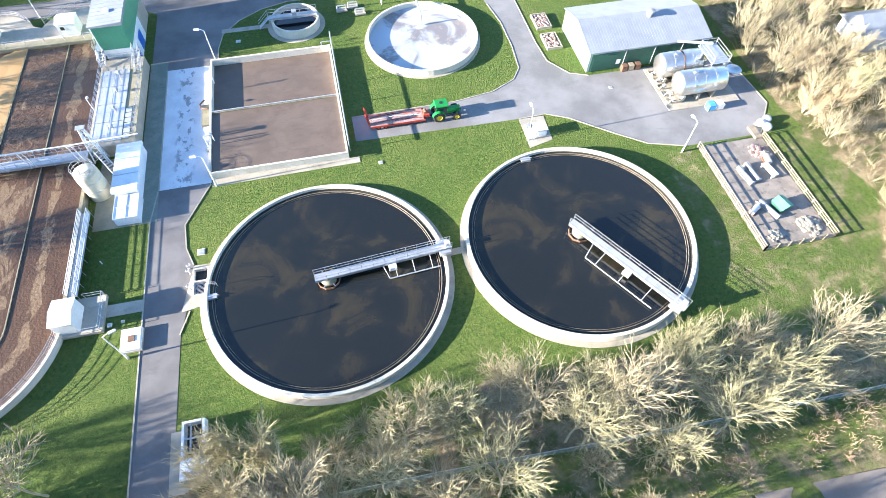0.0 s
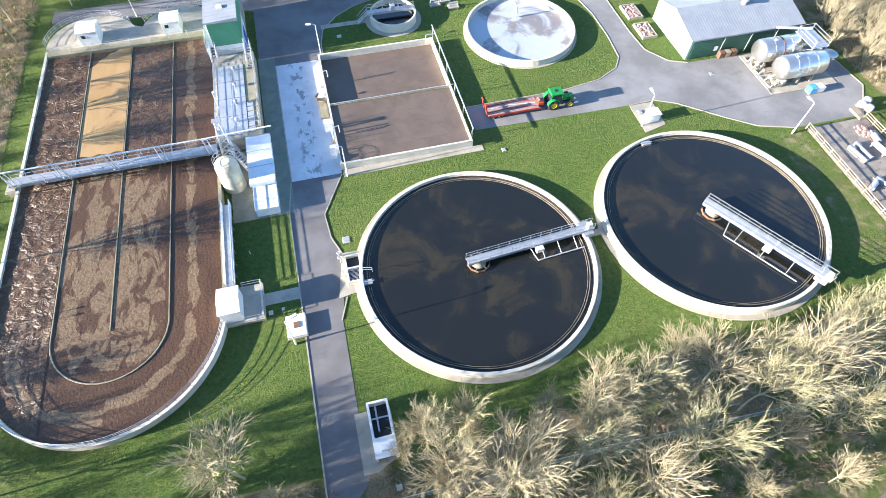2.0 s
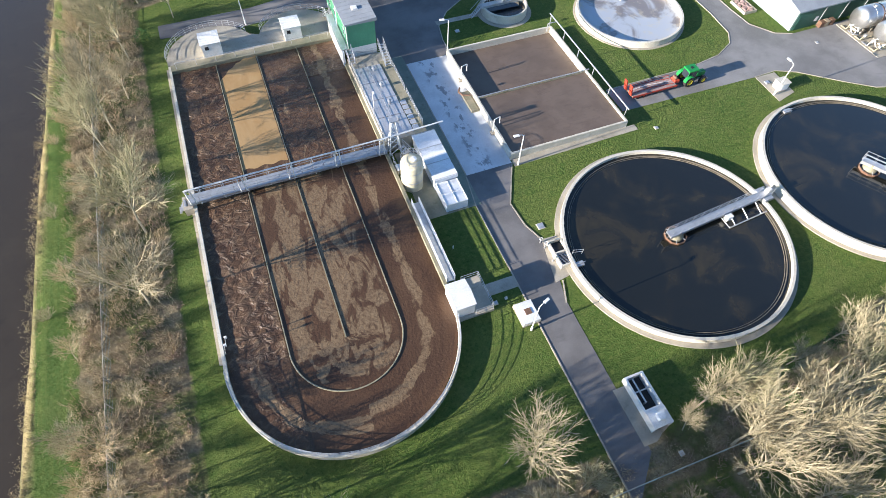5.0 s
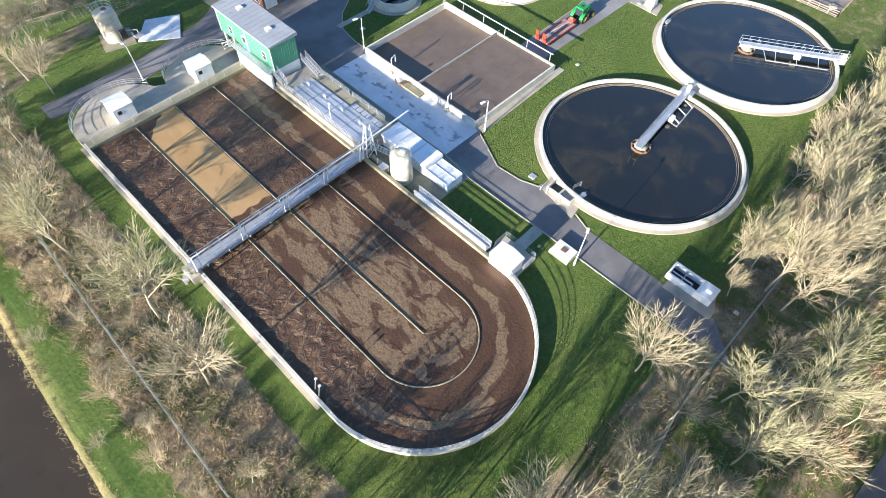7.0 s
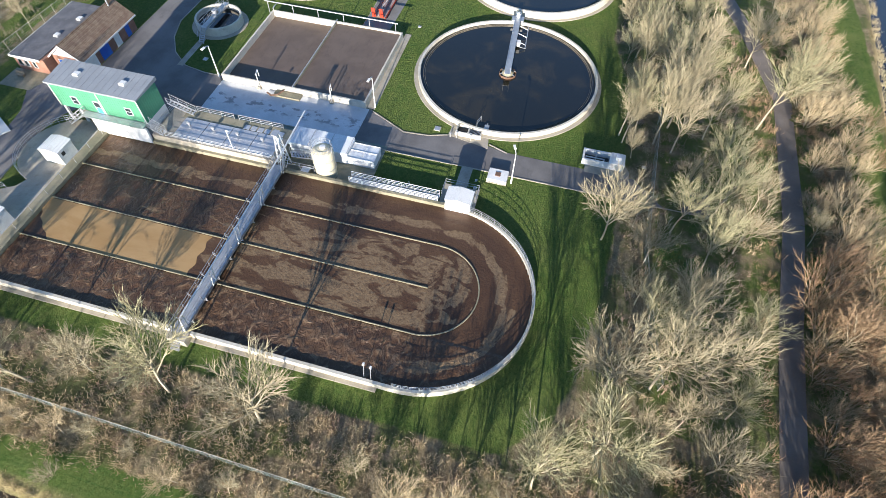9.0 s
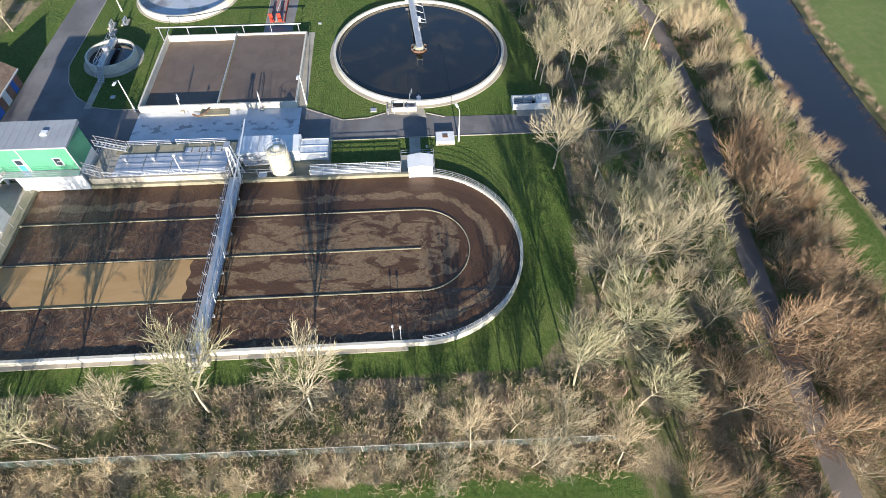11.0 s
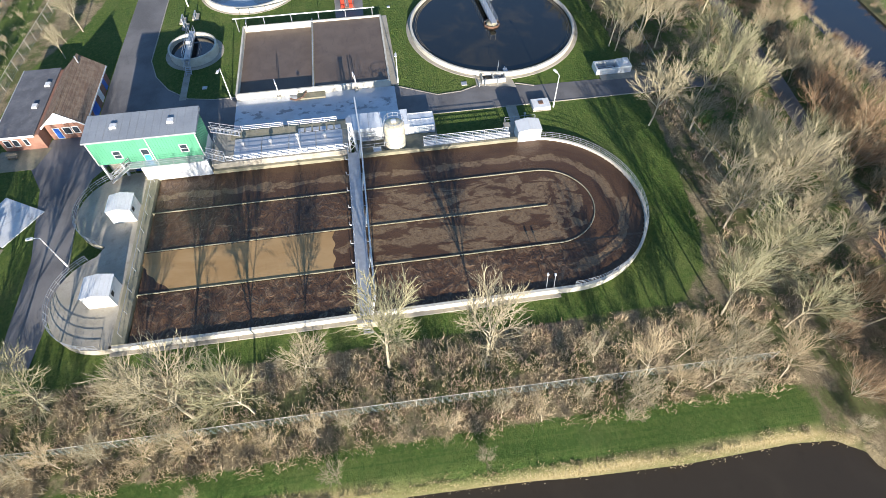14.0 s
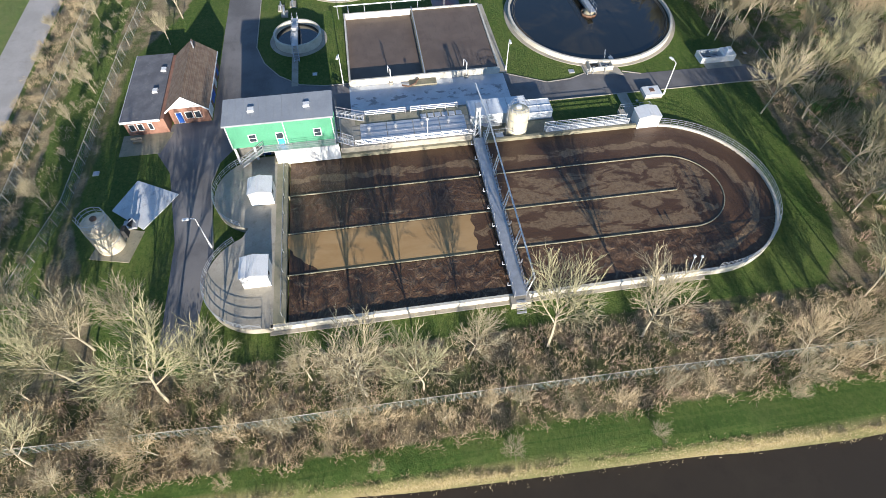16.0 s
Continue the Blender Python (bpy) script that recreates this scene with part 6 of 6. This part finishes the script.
# ---- wire fences ----
def wire_fence(pts, label, h=2.0):
    ob = thing("wire_fence", (*pts[0], 0), label, "fence", "boundary fences")
    feet = along([(x, y, 0) for x, y in pts], 3.0)
    s = Shape()
    for p in feet:
        part("post", Shape().tube((p.x, p.y, -0.2), (p.x, p.y, h + 0.1), 0.05, 4), CONCRETE, ob)
    for z in (0.15, 0.5, 0.85, 1.2, 1.55, 1.8):
        s.line([(p.x, p.y, z) for p in feet], 0.011, 3)
    part("wire", s, PALE_GREEN, ob)
    for p, q in zip(feet, feet[1:]):
        part("top_bar", Shape().tube((p.x, p.y, h), (q.x, q.y, h), 0.03, 4), RIM, ob)


wire_fence([(-75.2, 135), (-76.6, 97), (-76.8, 74), (-77.3, 39), (-77.6, 18)], "pale grey-green wire mesh boundary fence in the scrub")
wire_fence([(-57, 9.0), (-50.4, 10.2), (-39.5, 11.6), (-29, 11.4), (-20, 11.2)], "pale grey-green wire mesh fence in the corner wood")
wire_fence([(-20, 11.2), (2.8, 10.7), (20.8, 9.9), (37.5, 9.4), (54.8, 9.0), (80, 8)], "pale grey-green wire mesh boundary fence under the trees")
wire_fence([(-60, 131), (-31, 130.6), (12.5, 129.7), (40, 129)], "wire mesh fence beside the country lane")
wire_fence([(-62, 127.5), (-42, 122.5), (-6.9, 121.0), (20, 119)], "wire mesh fence along the drive hedge")


# ---- bare trees and scrub ----
def spokes(p0, p1, r0, r1, sides=3):
    """Open tapered tubes for many segments at once: vertices and faces."""
    p0, p1, r0, r1 = (np.asarray(a, float) for a in (p0, p1, r0, r1))
    d = p1 - p0
    d /= np.linalg.norm(d, axis=1, keepdims=True) + 1e-9
    ref = np.where(np.abs(d[:, 2:3]) > 0.9, [[1.0, 0, 0]], [[0, 0, 1.0]])
    a = np.cross(d, ref)
    a /= np.linalg.norm(a, axis=1, keepdims=True)
    b = np.cross(d, a)
    rings = []
    for base, r in ((p0, r0), (p1, r1)):
        for k in range(sides):
            t = 2 * math.pi * k / sides
            rings.append(base + (a * math.cos(t) + b * math.sin(t)) * r[:, None])
    v = np.stack(rings, 1)
    n = len(p0)
    off = np.arange(n)[:, None, None] * (2 * sides)
    q = np.array([[k, (k + 1) % sides, sides + (k + 1) % sides, sides + k] for k in range(sides)])[None]
    return v.reshape(-1, 3), (q + off).reshape(-1, 4)


def segments_mesh(name, segs, material, sides=3):
    full, tips = [s for s in segs if s[3] > 0], [s for s in segs if s[3] <= 0]
    verts, faces = [], []
    if full:
        v, f = spokes([s[0] for s in full], [s[1] for s in full], [s[2] for s in full], [s[3] for s in full], sides)
        verts, faces = v.tolist(), f.tolist()
    if tips:
        v, _ = spokes([s[0] for s in tips], [s[1] for s in tips], [s[2] for s in tips], [0.0] * len(tips), 3)
        n = len(verts)
        verts += v.reshape(-1, 6, 3)[:, :4].reshape(-1, 3).tolist()
        for k in range(len(tips)):
            b = n + 4 * k
            faces += [(b, b + 1, b + 3), (b + 1, b + 2, b + 3), (b + 2, b, b + 3)]
    me = bpy.data.meshes.new(name)
    me.from_pydata(verts, [], faces)
    me.materials.append(material)
    return me


def unit(v):
    return v / (np.linalg.norm(v) + 1e-9)


def grow(rng, levels, wood, twigs, p, d, r, level=0):
    """A limb that rises in a slow curve and sends finer limbs out on all sides, the outer ones more upright."""
    length, count, tilt, low, n, thin = levels[level]
    tip = count == 0
    length *= rng.uniform(0.8, 1.15)
    pts = [p]
    for k in range(n):
        d = unit(d + rng.normal(0, 0.05 + 0.02 * level, 3) + np.array([0, 0, 0.05 if level else 0.02]))
        pts.append(pts[-1] + d * length / n)
    for k in range(n):
        (wood if level < 2 else twigs).append((pts[k], pts[k + 1], r * (1 - 0.55 * k / n), 0.0 if tip else r * (1 - 0.55 * (k + 1) / n)))
    if tip:
        return
    turn0 = rng.uniform(0, 2 * math.pi)
    for k in range(count):
        f = low + (1 - low) * (k + 0.7) / count
        i = min(n - 1, int(f * n))
        q = pts[i] + (pts[i + 1] - pts[i]) * (f * n - i)
        way = unit(pts[i + 1] - pts[i])
        a = unit(np.cross(way, [0.3, 0.9, 0.1]))
        b = np.cross(way, a)
        t = turn0 + 2.4 * k + rng.normal(0, 0.3)
        lean = tilt * rng.uniform(0.7, 1.2) * (1.3 - 0.7 * f)
        nd = way * math.cos(lean) + (a * math.cos(t) + b * math.sin(t)) * math.sin(lean)
        grow(rng, levels, wood, twigs, q, unit(nd), thin * rng.uniform(0.85, 1.15), level + 1)


def tree_kind(seed, h, twig_mat, label, form="fan", lean=0.05):
    """A bare tree of one form: fan (broad crown on a clear trunk), narrow, or bush (many stems)."""
    rng = np.random.default_rng(seed)
    wood, twigs = [], []
    if form == "bush":
        levels = [(h * 0.55, 5, 0.5, 0.3, 3, 0.035), (h * 0.3, 5, 0.5, 0.2, 2, 0.026), (h * 0.2, 4, 0.5, 0.2, 2, 0.02), (h * 0.12, 0, 0, 0, 1, 0)]
        for k in range(10):
            a = 2 * math.pi * (k + rng.random()) / 10
            t = 0.12 + 0.6 * rng.random()
            d = np.array([math.cos(a) * math.sin(t), math.sin(a) * math.sin(t), math.cos(t)])
            grow(rng, levels, wood, twigs, np.array([0.3 * math.cos(a), 0.3 * math.sin(a), -0.1]), d, 0.055)
    else:
        w = 1.0 if form == "fan" else 0.6
        limbs = 8 if form == "fan" else 7
        d = unit(np.array([rng.normal(0, lean), rng.normal(0, lean), 1.0]))
        levels = [(h * 0.55, limbs, 0.78 * w, 0.54, 5, h * 0.0064), (h * 0.37, 7, 0.62 * w, 0.18, 4, h * 0.0038), (h * 0.20, 6, 0.56, 0.10, 3, h * 0.0026),
                  (h * 0.115, 4, 0.5, 0.12, 2, h * 0.0021), (h * 0.065, 0, 0, 0, 1, 0)]
        grow(rng, levels, wood, twigs, np.array([0, 0, -0.15]), d, h * 0.0125)
    kind = "shrub" if form == "bush" else "tree"
    ob = new(kind)
    ob.empty_display_size = 0.3
    tagged(ob, label, kind, "bare shrubs" if form == "bush" else "bare trees")
    for nm, segs, m_, sides in (("trunk", wood, BRANCH, 5), ("crown", twigs, twig_mat, 3)):
        o = new(nm, segments_mesh(nm, segs, m_, sides))
        o.parent = ob
    return ob


def stand(ob, x, y, s, turn):
    m = Matrix.Translation((x, y, -0.05)) @ Matrix.Rotation(turn, 4, "Z") @ Matrix.Scale(s, 4)
    if ob.name in USED:
        return copy_thing(ob, m)
    USED.add(ob.name)
    ob.matrix_basis = m
    return ob


def row_of(kinds, height, places, rng):
    """Trees at (x, y, height), taken in turn from kinds that were grown to one height."""
    for k, (x, y, h) in enumerate(places):
        stand(kinds[k % len(kinds)], x, y, h / height, rng.uniform(0, 6.28))


def planted(kinds, places, lo, hi, rng):
    """Stands trees of these kinds at the places, in sizes from lo to hi."""
    for k, (x, y) in enumerate(places):
        stand(kinds[k % len(kinds)], x, y, rng.uniform(lo, hi), rng.uniform(0, 6.28))


def scattered(rng, n, x0, x1, y0, y1, gap, keep=lambda x, y: True, taken=()):
    out, tries = [], 0
    seen = list(taken)
    while len(out) < n and tries < n * 40:
        tries += 1
        p = (rng.uniform(x0, x1), rng.uniform(y0, y1))
        if keep(*p) and all((p[0] - q[0]) ** 2 + (p[1] - q[1]) ** 2 > gap * gap for q in seen):
            out.append(p), seen.append(p)
    return out


USED = set()
rng = random.Random(5)
TALL = [tree_kind(11 + k, 14.0, TWIG if k % 3 else TWIG_GREEN, "tall leafless tree with pale sunlit twigs") for k in range(7)]
NARROW = [tree_kind(91 + k, 14.0, TWIG, "tall narrow leafless tree with a long pale trunk", "narrow") for k in range(3)]
SMALL = [tree_kind(31 + k, 7.0, TWIG if k % 2 else TWIG_STRAW, "slender leafless tree with a pale trunk in the scrub", "fan", 0.16) for k in range(4)]
ORANGE = [tree_kind(61 + k, 12.0, TWIG_RUST, "spreading leafless willow with orange-brown twigs") for k in range(2)]
WILLOW = [tree_kind(51 + k, 7.0, TWIG_RUST, "orange-brown leafless willow shrub by the towpath", "bush") for k in range(3)]
HAZEL = [tree_kind(54 + k, 7.0, TWIG_STRAW, "pale brown leafless shrub beside the towpath", "bush") for k in range(2)]
THICKET = [tree_kind(71 + k, 5.0, TWIG if k else TWIG_STRAW, "straw-coloured leafless thicket shrub", "bush") for k in range(3)]

path_y = lambda x: np.interp(x, [p[0] for p in PATH_LINE], [p[1] for p in PATH_LINE])
off_path = lambda x, y: abs(y - path_y(x)) > 2.6
# the row between ditch and fence, then the young trees on the river side of the fence
west_row = [(-71.9, 62.0, 14), (-72.4, 50.6, 13), (-72.1, 71.5, 8.5), (-75.0, 77.1, 12), (-74.8, 83.4, 13.5), (-72.1, 89.4, 8.5), (-71.3, 99.6, 12), (-72.4, 104.9, 15.5), (-63.2, 108.7, 10.5),
            (-75.2, 107.5, 12), (-68.6, 115.2, 14), (-64.6, 114.4, 12), (-69.9, 120.0, 14), (-74.5, 121.6, 14), (-77.2, 117.8, 10), (-60.1, 123.1, 11), (-66.5, 127, 12), (-73, 130, 12)]
row_of(TALL, 14, west_row, rng)
bank_row = [(-78.2, 83.0, 6), (-78.0, 85.2, 4.5), (-78.4, 87.6, 5), (-78.1, 92.6, 5), (-78.0, 96.7, 5.5), (-79.0, 98.8, 7), (-78.1, 101.4, 6.5), (-77.8, 108.8, 8.5), (-77.9, 105.4, 7), (-80.1, 114.9, 6.5),
            (-79.0, 70.2, 5.5), (-78.5, 66.9, 5), (-80.2, 55.9, 5.5), (-79.7, 50.5, 6), (-80.7, 46.2, 6), (-80.2, 36.2, 9), (-79.9, 31.0, 6), (-79.8, 27.3, 12), (-80.0, 18.2, 11), (-76.4, 24.0, 11), (-77.6, 33.4, 9), (-75.0, 38.6, 7), (-76.0, 29.0, 10), (-79.2, 41.2, 4.5), (-79.0, 75.6, 4), (-78.8, 61.4, 4)]
row_of(SMALL, 7, bank_row, rng)
# the corner wood
corner = [(-66.2, 15.3, 14), (-58.5, 14.8, 14.5), (-67.3, 9.0, 10.5), (-71.2, 21.1, 13.5), (-37.2, 17.4, 12.5), (-63.4, 11.0, 12.5), (-33.7, 13.4, 7), (-33.4, 8.4, 11), (-49.9, 7.3, 13), (-46.2, 12.3, 13),
          (-51.4, 12.1, 13), (-57.0, 9.9, 14), (-61.0, 7.0, 14), (-74.0, 14.3, 11.5), (-58.3, 1.6, 9), (-39.2, 11.4, 9), (-26.0, 7.7, 12), (-22.4, 2.0, 12), (-54.0, 4.0, 12), (-44.6, 5.0, 13),
          (-39.0, 4.4, 12), (-30.4, 3.4, 12), (-34.6, 0.0, 11), (-26.5, -2.6, 11), (-48.5, 0.6, 11), (-64.8, 3.6, 10)]
row_of(TALL, 14, corner, rng)
row_of(NARROW, 14, [(-17.4, 16.2, 10), (-20.4, 14.6, 6), (-11.8, 9.4, 14.5), (-14.0, 14.4, 12), (-10.4, 15.7, 13), (-16.2, 11.4, 13)], rng)
belt = [(-15.8, 16.8, 11), (-17.4, 8.7, 13), (-8.0, 13.4, 12.5), (-3.3, 10.1, 13.5), (-0.4, 14.0, 12), (7.7, 13.0, 15.5), (5.0, 15.6, 13), (8.0, 7.4, 12.5), (-7.9, 8.6, 12), (10.8, 17.0, 13.5), (16.5, 11.1, 14.5),
        (22.5, 12.2, 14.5), (18.3, 7.6, 12.5), (25.8, 8.0, 12), (38.0, 12.6, 12.5), (40.6, 16.2, 10), (45.8, 9.4, 12), (53.1, 12.6, 12), (2.6, 6.6, 12), (21.7, 2.0, 11), (30.2, 13.6, 13.5), (33.0, 8.4, 12.5),
        (14.2, 15.0, 13), (27.0, 15.4, 12.5), (-2.6, 4.4, 11), (35.4, 15.4, 11), (-4.4, 16.6, 10), (1.8, 17.2, 10), (30.4, 17.4, 10), (-13.0, 4.0, 11), (12.6, 3.0, 10), (-7.6, 1.6, 10), (47.5, 14.6, 12), (58.6, 10.2, 11), (19.6, 15.8, 12)]
row_of(TALL, 14, belt, rng)
row_of(TALL, 14, [(-8.2, -4.4, 15), (8.0, -3.4, 12), (-30.5, -9.9, 9)], rng)
# willows and shrubs between the towpath and the southern river
row_of(ORANGE, 12, [(-68.5, 0.2, 13), (-75.4, 5.2, 10), (-78.6, -2.2, 10), (-58.6, -9.6, 9), (-47.4, -10.4, 8.5), (-69.6, -9.4, 10)], rng)
river_side = lambda x, y: abs(y - path_y(x)) > 2.2 and y < path_y(x)
planted(WILLOW, scattered(rng, 28, -84, -34, -17, -6, 4.2, river_side), 0.8, 1.15, rng)
planted(HAZEL, scattered(rng, 12, -80, -36, -17, -6, 5.0, river_side), 0.7, 1.1, rng)
planted(HAZEL, scattered(rng, 22, -34, 30, -18, -8, 4.2, river_side), 0.75, 1.2, rng)
planted(WILLOW, [(-84, 6), (-80, 1.5), (-76, 9.5), (-87, 1), (-90, 5), (-83, 11), (-92, -1), (-72, 3.5), (-13, -20.6), (-4, -21.2)], 0.7, 1.1, rng)
planted(WILLOW, [(-31, -23.4), (-37, -23.8), (-22, -23.4), (-44, -25.2), (-27, -23.0)], 0.35, 0.55, rng)
# thicket round the yard, hedge along the lane
planted(THICKET, scattered(rng, 60, 68, 98, 22, 98, 2.7, lambda x, y: x > np.interp(y, [20, 34, 54, 80, 100], [64, 74, 69.5, 70, 68]) and not (87 < x < 103 and 61 < y < 72)), 0.8, 1.25, rng)
planted(TALL, scattered(rng, 12, 72, 98, 20, 96, 6, lambda x, y: not (86 < x < 104 and 60 < y < 73)), 0.5, 0.75, rng)
planted(NARROW, scattered(rng, 24, -60, 30, 123.4, 129, 2.4), 0.22, 0.4, rng)
planted(THICKET, scattered(rng, 22, -62, 40, 131, 136, 3.0), 0.25, 0.42, rng)
planted(NARROW, [(-4.6, 113.6), (0.4, 114.6), (3.6, 112.4), (9, 116), (16, 114), (24, 115)], 0.5, 0.7, rng)
planted(THICKET, [(-82.7, 82.8), (-83.1, 68.6), (-83.7, 53.0), (-82.0, 98.4), (-81.8, 36.5), (-86.4, 12.5), (-85.0, 8.0), (-82.2, 112)], 0.32, 0.5, rng)


def scrub(name, label, material, n, where, lo, hi, seed, bend=0.25):
    """A spread of arching stems, too many to count, as one mesh."""
    r = np.random.default_rng(seed)
    segs, tries = [], 0
    clumps = []
    while len(clumps) < n // 14 and tries < n * 4:
        tries += 1
        p = where(r)
        if p is not None:
            clumps.append(p)
    for cx, cy in clumps:
        hh = r.uniform(lo, hi)
        for k in range(14):
            a, t = r.uniform(0, 2 * math.pi), r.uniform(0.1, 0.9)
            p = np.array([cx + r.normal(0, 0.35), cy + r.normal(0, 0.35), -0.1])
            d = np.array([math.cos(a) * math.sin(t), math.sin(a) * math.sin(t), math.cos(t)])
            l = hh * r.uniform(0.5, 1.0)
            q = p + d * l * 0.6
            e = q + unit(d + np.array([0, 0, -bend]) + r.normal(0, 0.3, 3)) * l * 0.5
            segs.append((p, q, 0.029, 0.024))
            segs.append((q, e, 0.024, 0.0))
    tagged(new(name, segments_mesh(name, segs, material)), label, "scrub", "", "stuff")


def zone(x0, x1, y0, y1, test=lambda x, y: True):
    def pick(r):
        x, y = r.uniform(x0, x1), r.uniform(y0, y1)
        return (x, y) if test(x, y) else None
    return pick


scrub("scrub", "straw-coloured dead scrub between lawn and river bank", TWIG_STRAW, 22000, zone(-81.5, -69.6, 16, 134), 0.5, 1.5, 1)
scrub("scrub", "brown bramble stems under the bare trees", BRAMBLE, 3200, zone(-80, -69.4, 18, 120), 0.5, 1.4, 2)
scrub("scrub", "brown bramble stems in the corner wood", BRAMBLE, 7000, zone(-74, 64, -3, 19, lambda x, y: off_path(x, y) and y < np.interp(x, [-75, -66, -58, -50, -30, -24, -4, 10, 30, 52, 64], [38, 26, 19, 16.5, 14.5, 14, 15, 19, 18, 16, 17])), 0.5, 1.6, 3)
scrub("scrub", "straw-coloured dead growth among the trees", TWIG_STRAW, 5000, zone(-80, 64, -4, 17, lambda x, y: off_path(x, y) and y < np.interp(x, [-75, -66, -58, -50, -30, -24, -4, 10, 30, 52, 64], [38, 26, 19, 16.5, 14.5, 14, 14, 17, 17, 16, 17])), 0.4, 1.2, 4)
scrub("scrub", "orange-brown undergrowth beside the towpath", TWIG_RUST, 12000, zone(-95, 25, -20, 9, lambda x, y: abs(y - path_y(x)) > 1.8 and (y < -3 or x < -64)), 0.6, 1.8, 5)
scrub("scrub", "tall tan reedy thicket beside the yard", TWIG, 6000, zone(67, 97, 20, 100, lambda x, y: x > np.interp(y, [20, 34, 54, 80, 100], [63, 73, 68, 68.5, 67]) and not (87 < x < 103 and 61 < y < 72)), 1.2, 3.6, 6, 0.1)
scrub("scrub", "straw-coloured growth between fence and lane", TWIG_STRAW, 8000, zone(-84, 45, 129.8, 136.6), 0.5, 1.5, 7, 0.2)
scrub("scrub", "thin green-brown stems in the strip behind the drive", TWIG_GREEN, 3000, zone(-60, 45, 122.8, 129.6), 0.4, 1.1, 10, 0.2)
scrub("scrub", "dark brushy growth on the far bank of the river", BRAMBLE, 4000, lambda r: (lambda x: (x, float(south_bank(np.array(x))) - 14.2 + r.uniform(-1.0, 0.6)))(r.uniform(-90, 70)), 0.3, 0.9, 11, 0.3)
scrub("reeds", "pale dry reeds along the river bank", STRAW, 6000, lambda r: (lambda y: (float(near_bank(np.array(y))) + r.uniform(-0.2, 1.1), y))(r.uniform(7, 150)), 0.2, 0.5, 8, 0.3)
scrub("reeds", "pale dry reeds along the southern river", STRAW, 5000, lambda r: (lambda x: (x, float(south_bank(np.array(x))) + r.uniform(-0.2, 0.8)))(r.uniform(-90, 60)), 0.3, 0.9, 9, 0.3)


def leaf_mass(name, label, spots, seed):
    """Evergreen ivy: many small leaves set in ragged clouds."""
    r = np.random.default_rng(seed)
    v, f = [], []
    for cx, cy, cz, rad in spots:
        for k in range(900):
            d = unit(r.normal(0, 1, 3)) * rad * r.uniform(0.35, 1.0) ** 0.6 * np.array([1, 1, 0.75])
            p = np.array([cx, cy, cz]) + d * (1 + 0.25 * math.sin(d[0] * 4 + d[1] * 3))
            a, b = unit(r.normal(0, 1, 3)) * 0.09, unit(r.normal(0, 1, 3)) * 0.07
            n = len(v)
            v += [p - a, p + b, p + a, p - b]
            f.append((n, n + 1, n + 2, n + 3))
    me = bpy.data.meshes.new(name)
    me.from_pydata([tuple(p) for p in v], [], f)
    me.materials.append(LEAF)
    tagged(new(name, me), label, "ivy", "", "stuff")


leaf_mass("ivy", "dark green ivy growing among the bare trees", [(-38.5, 9.0, 2.0, 1.8), (-41.0, 6.5, 3.2, 1.5), (-27.5, 6.5, 2.5, 1.9), (-8.0, 12.0, 1.6, 1.7), (2.5, 17.0, 1.3, 1.4), (-68.5, 103.5, 1.2, 1.6), (47, 13, 1.5, 1.6)], 3)
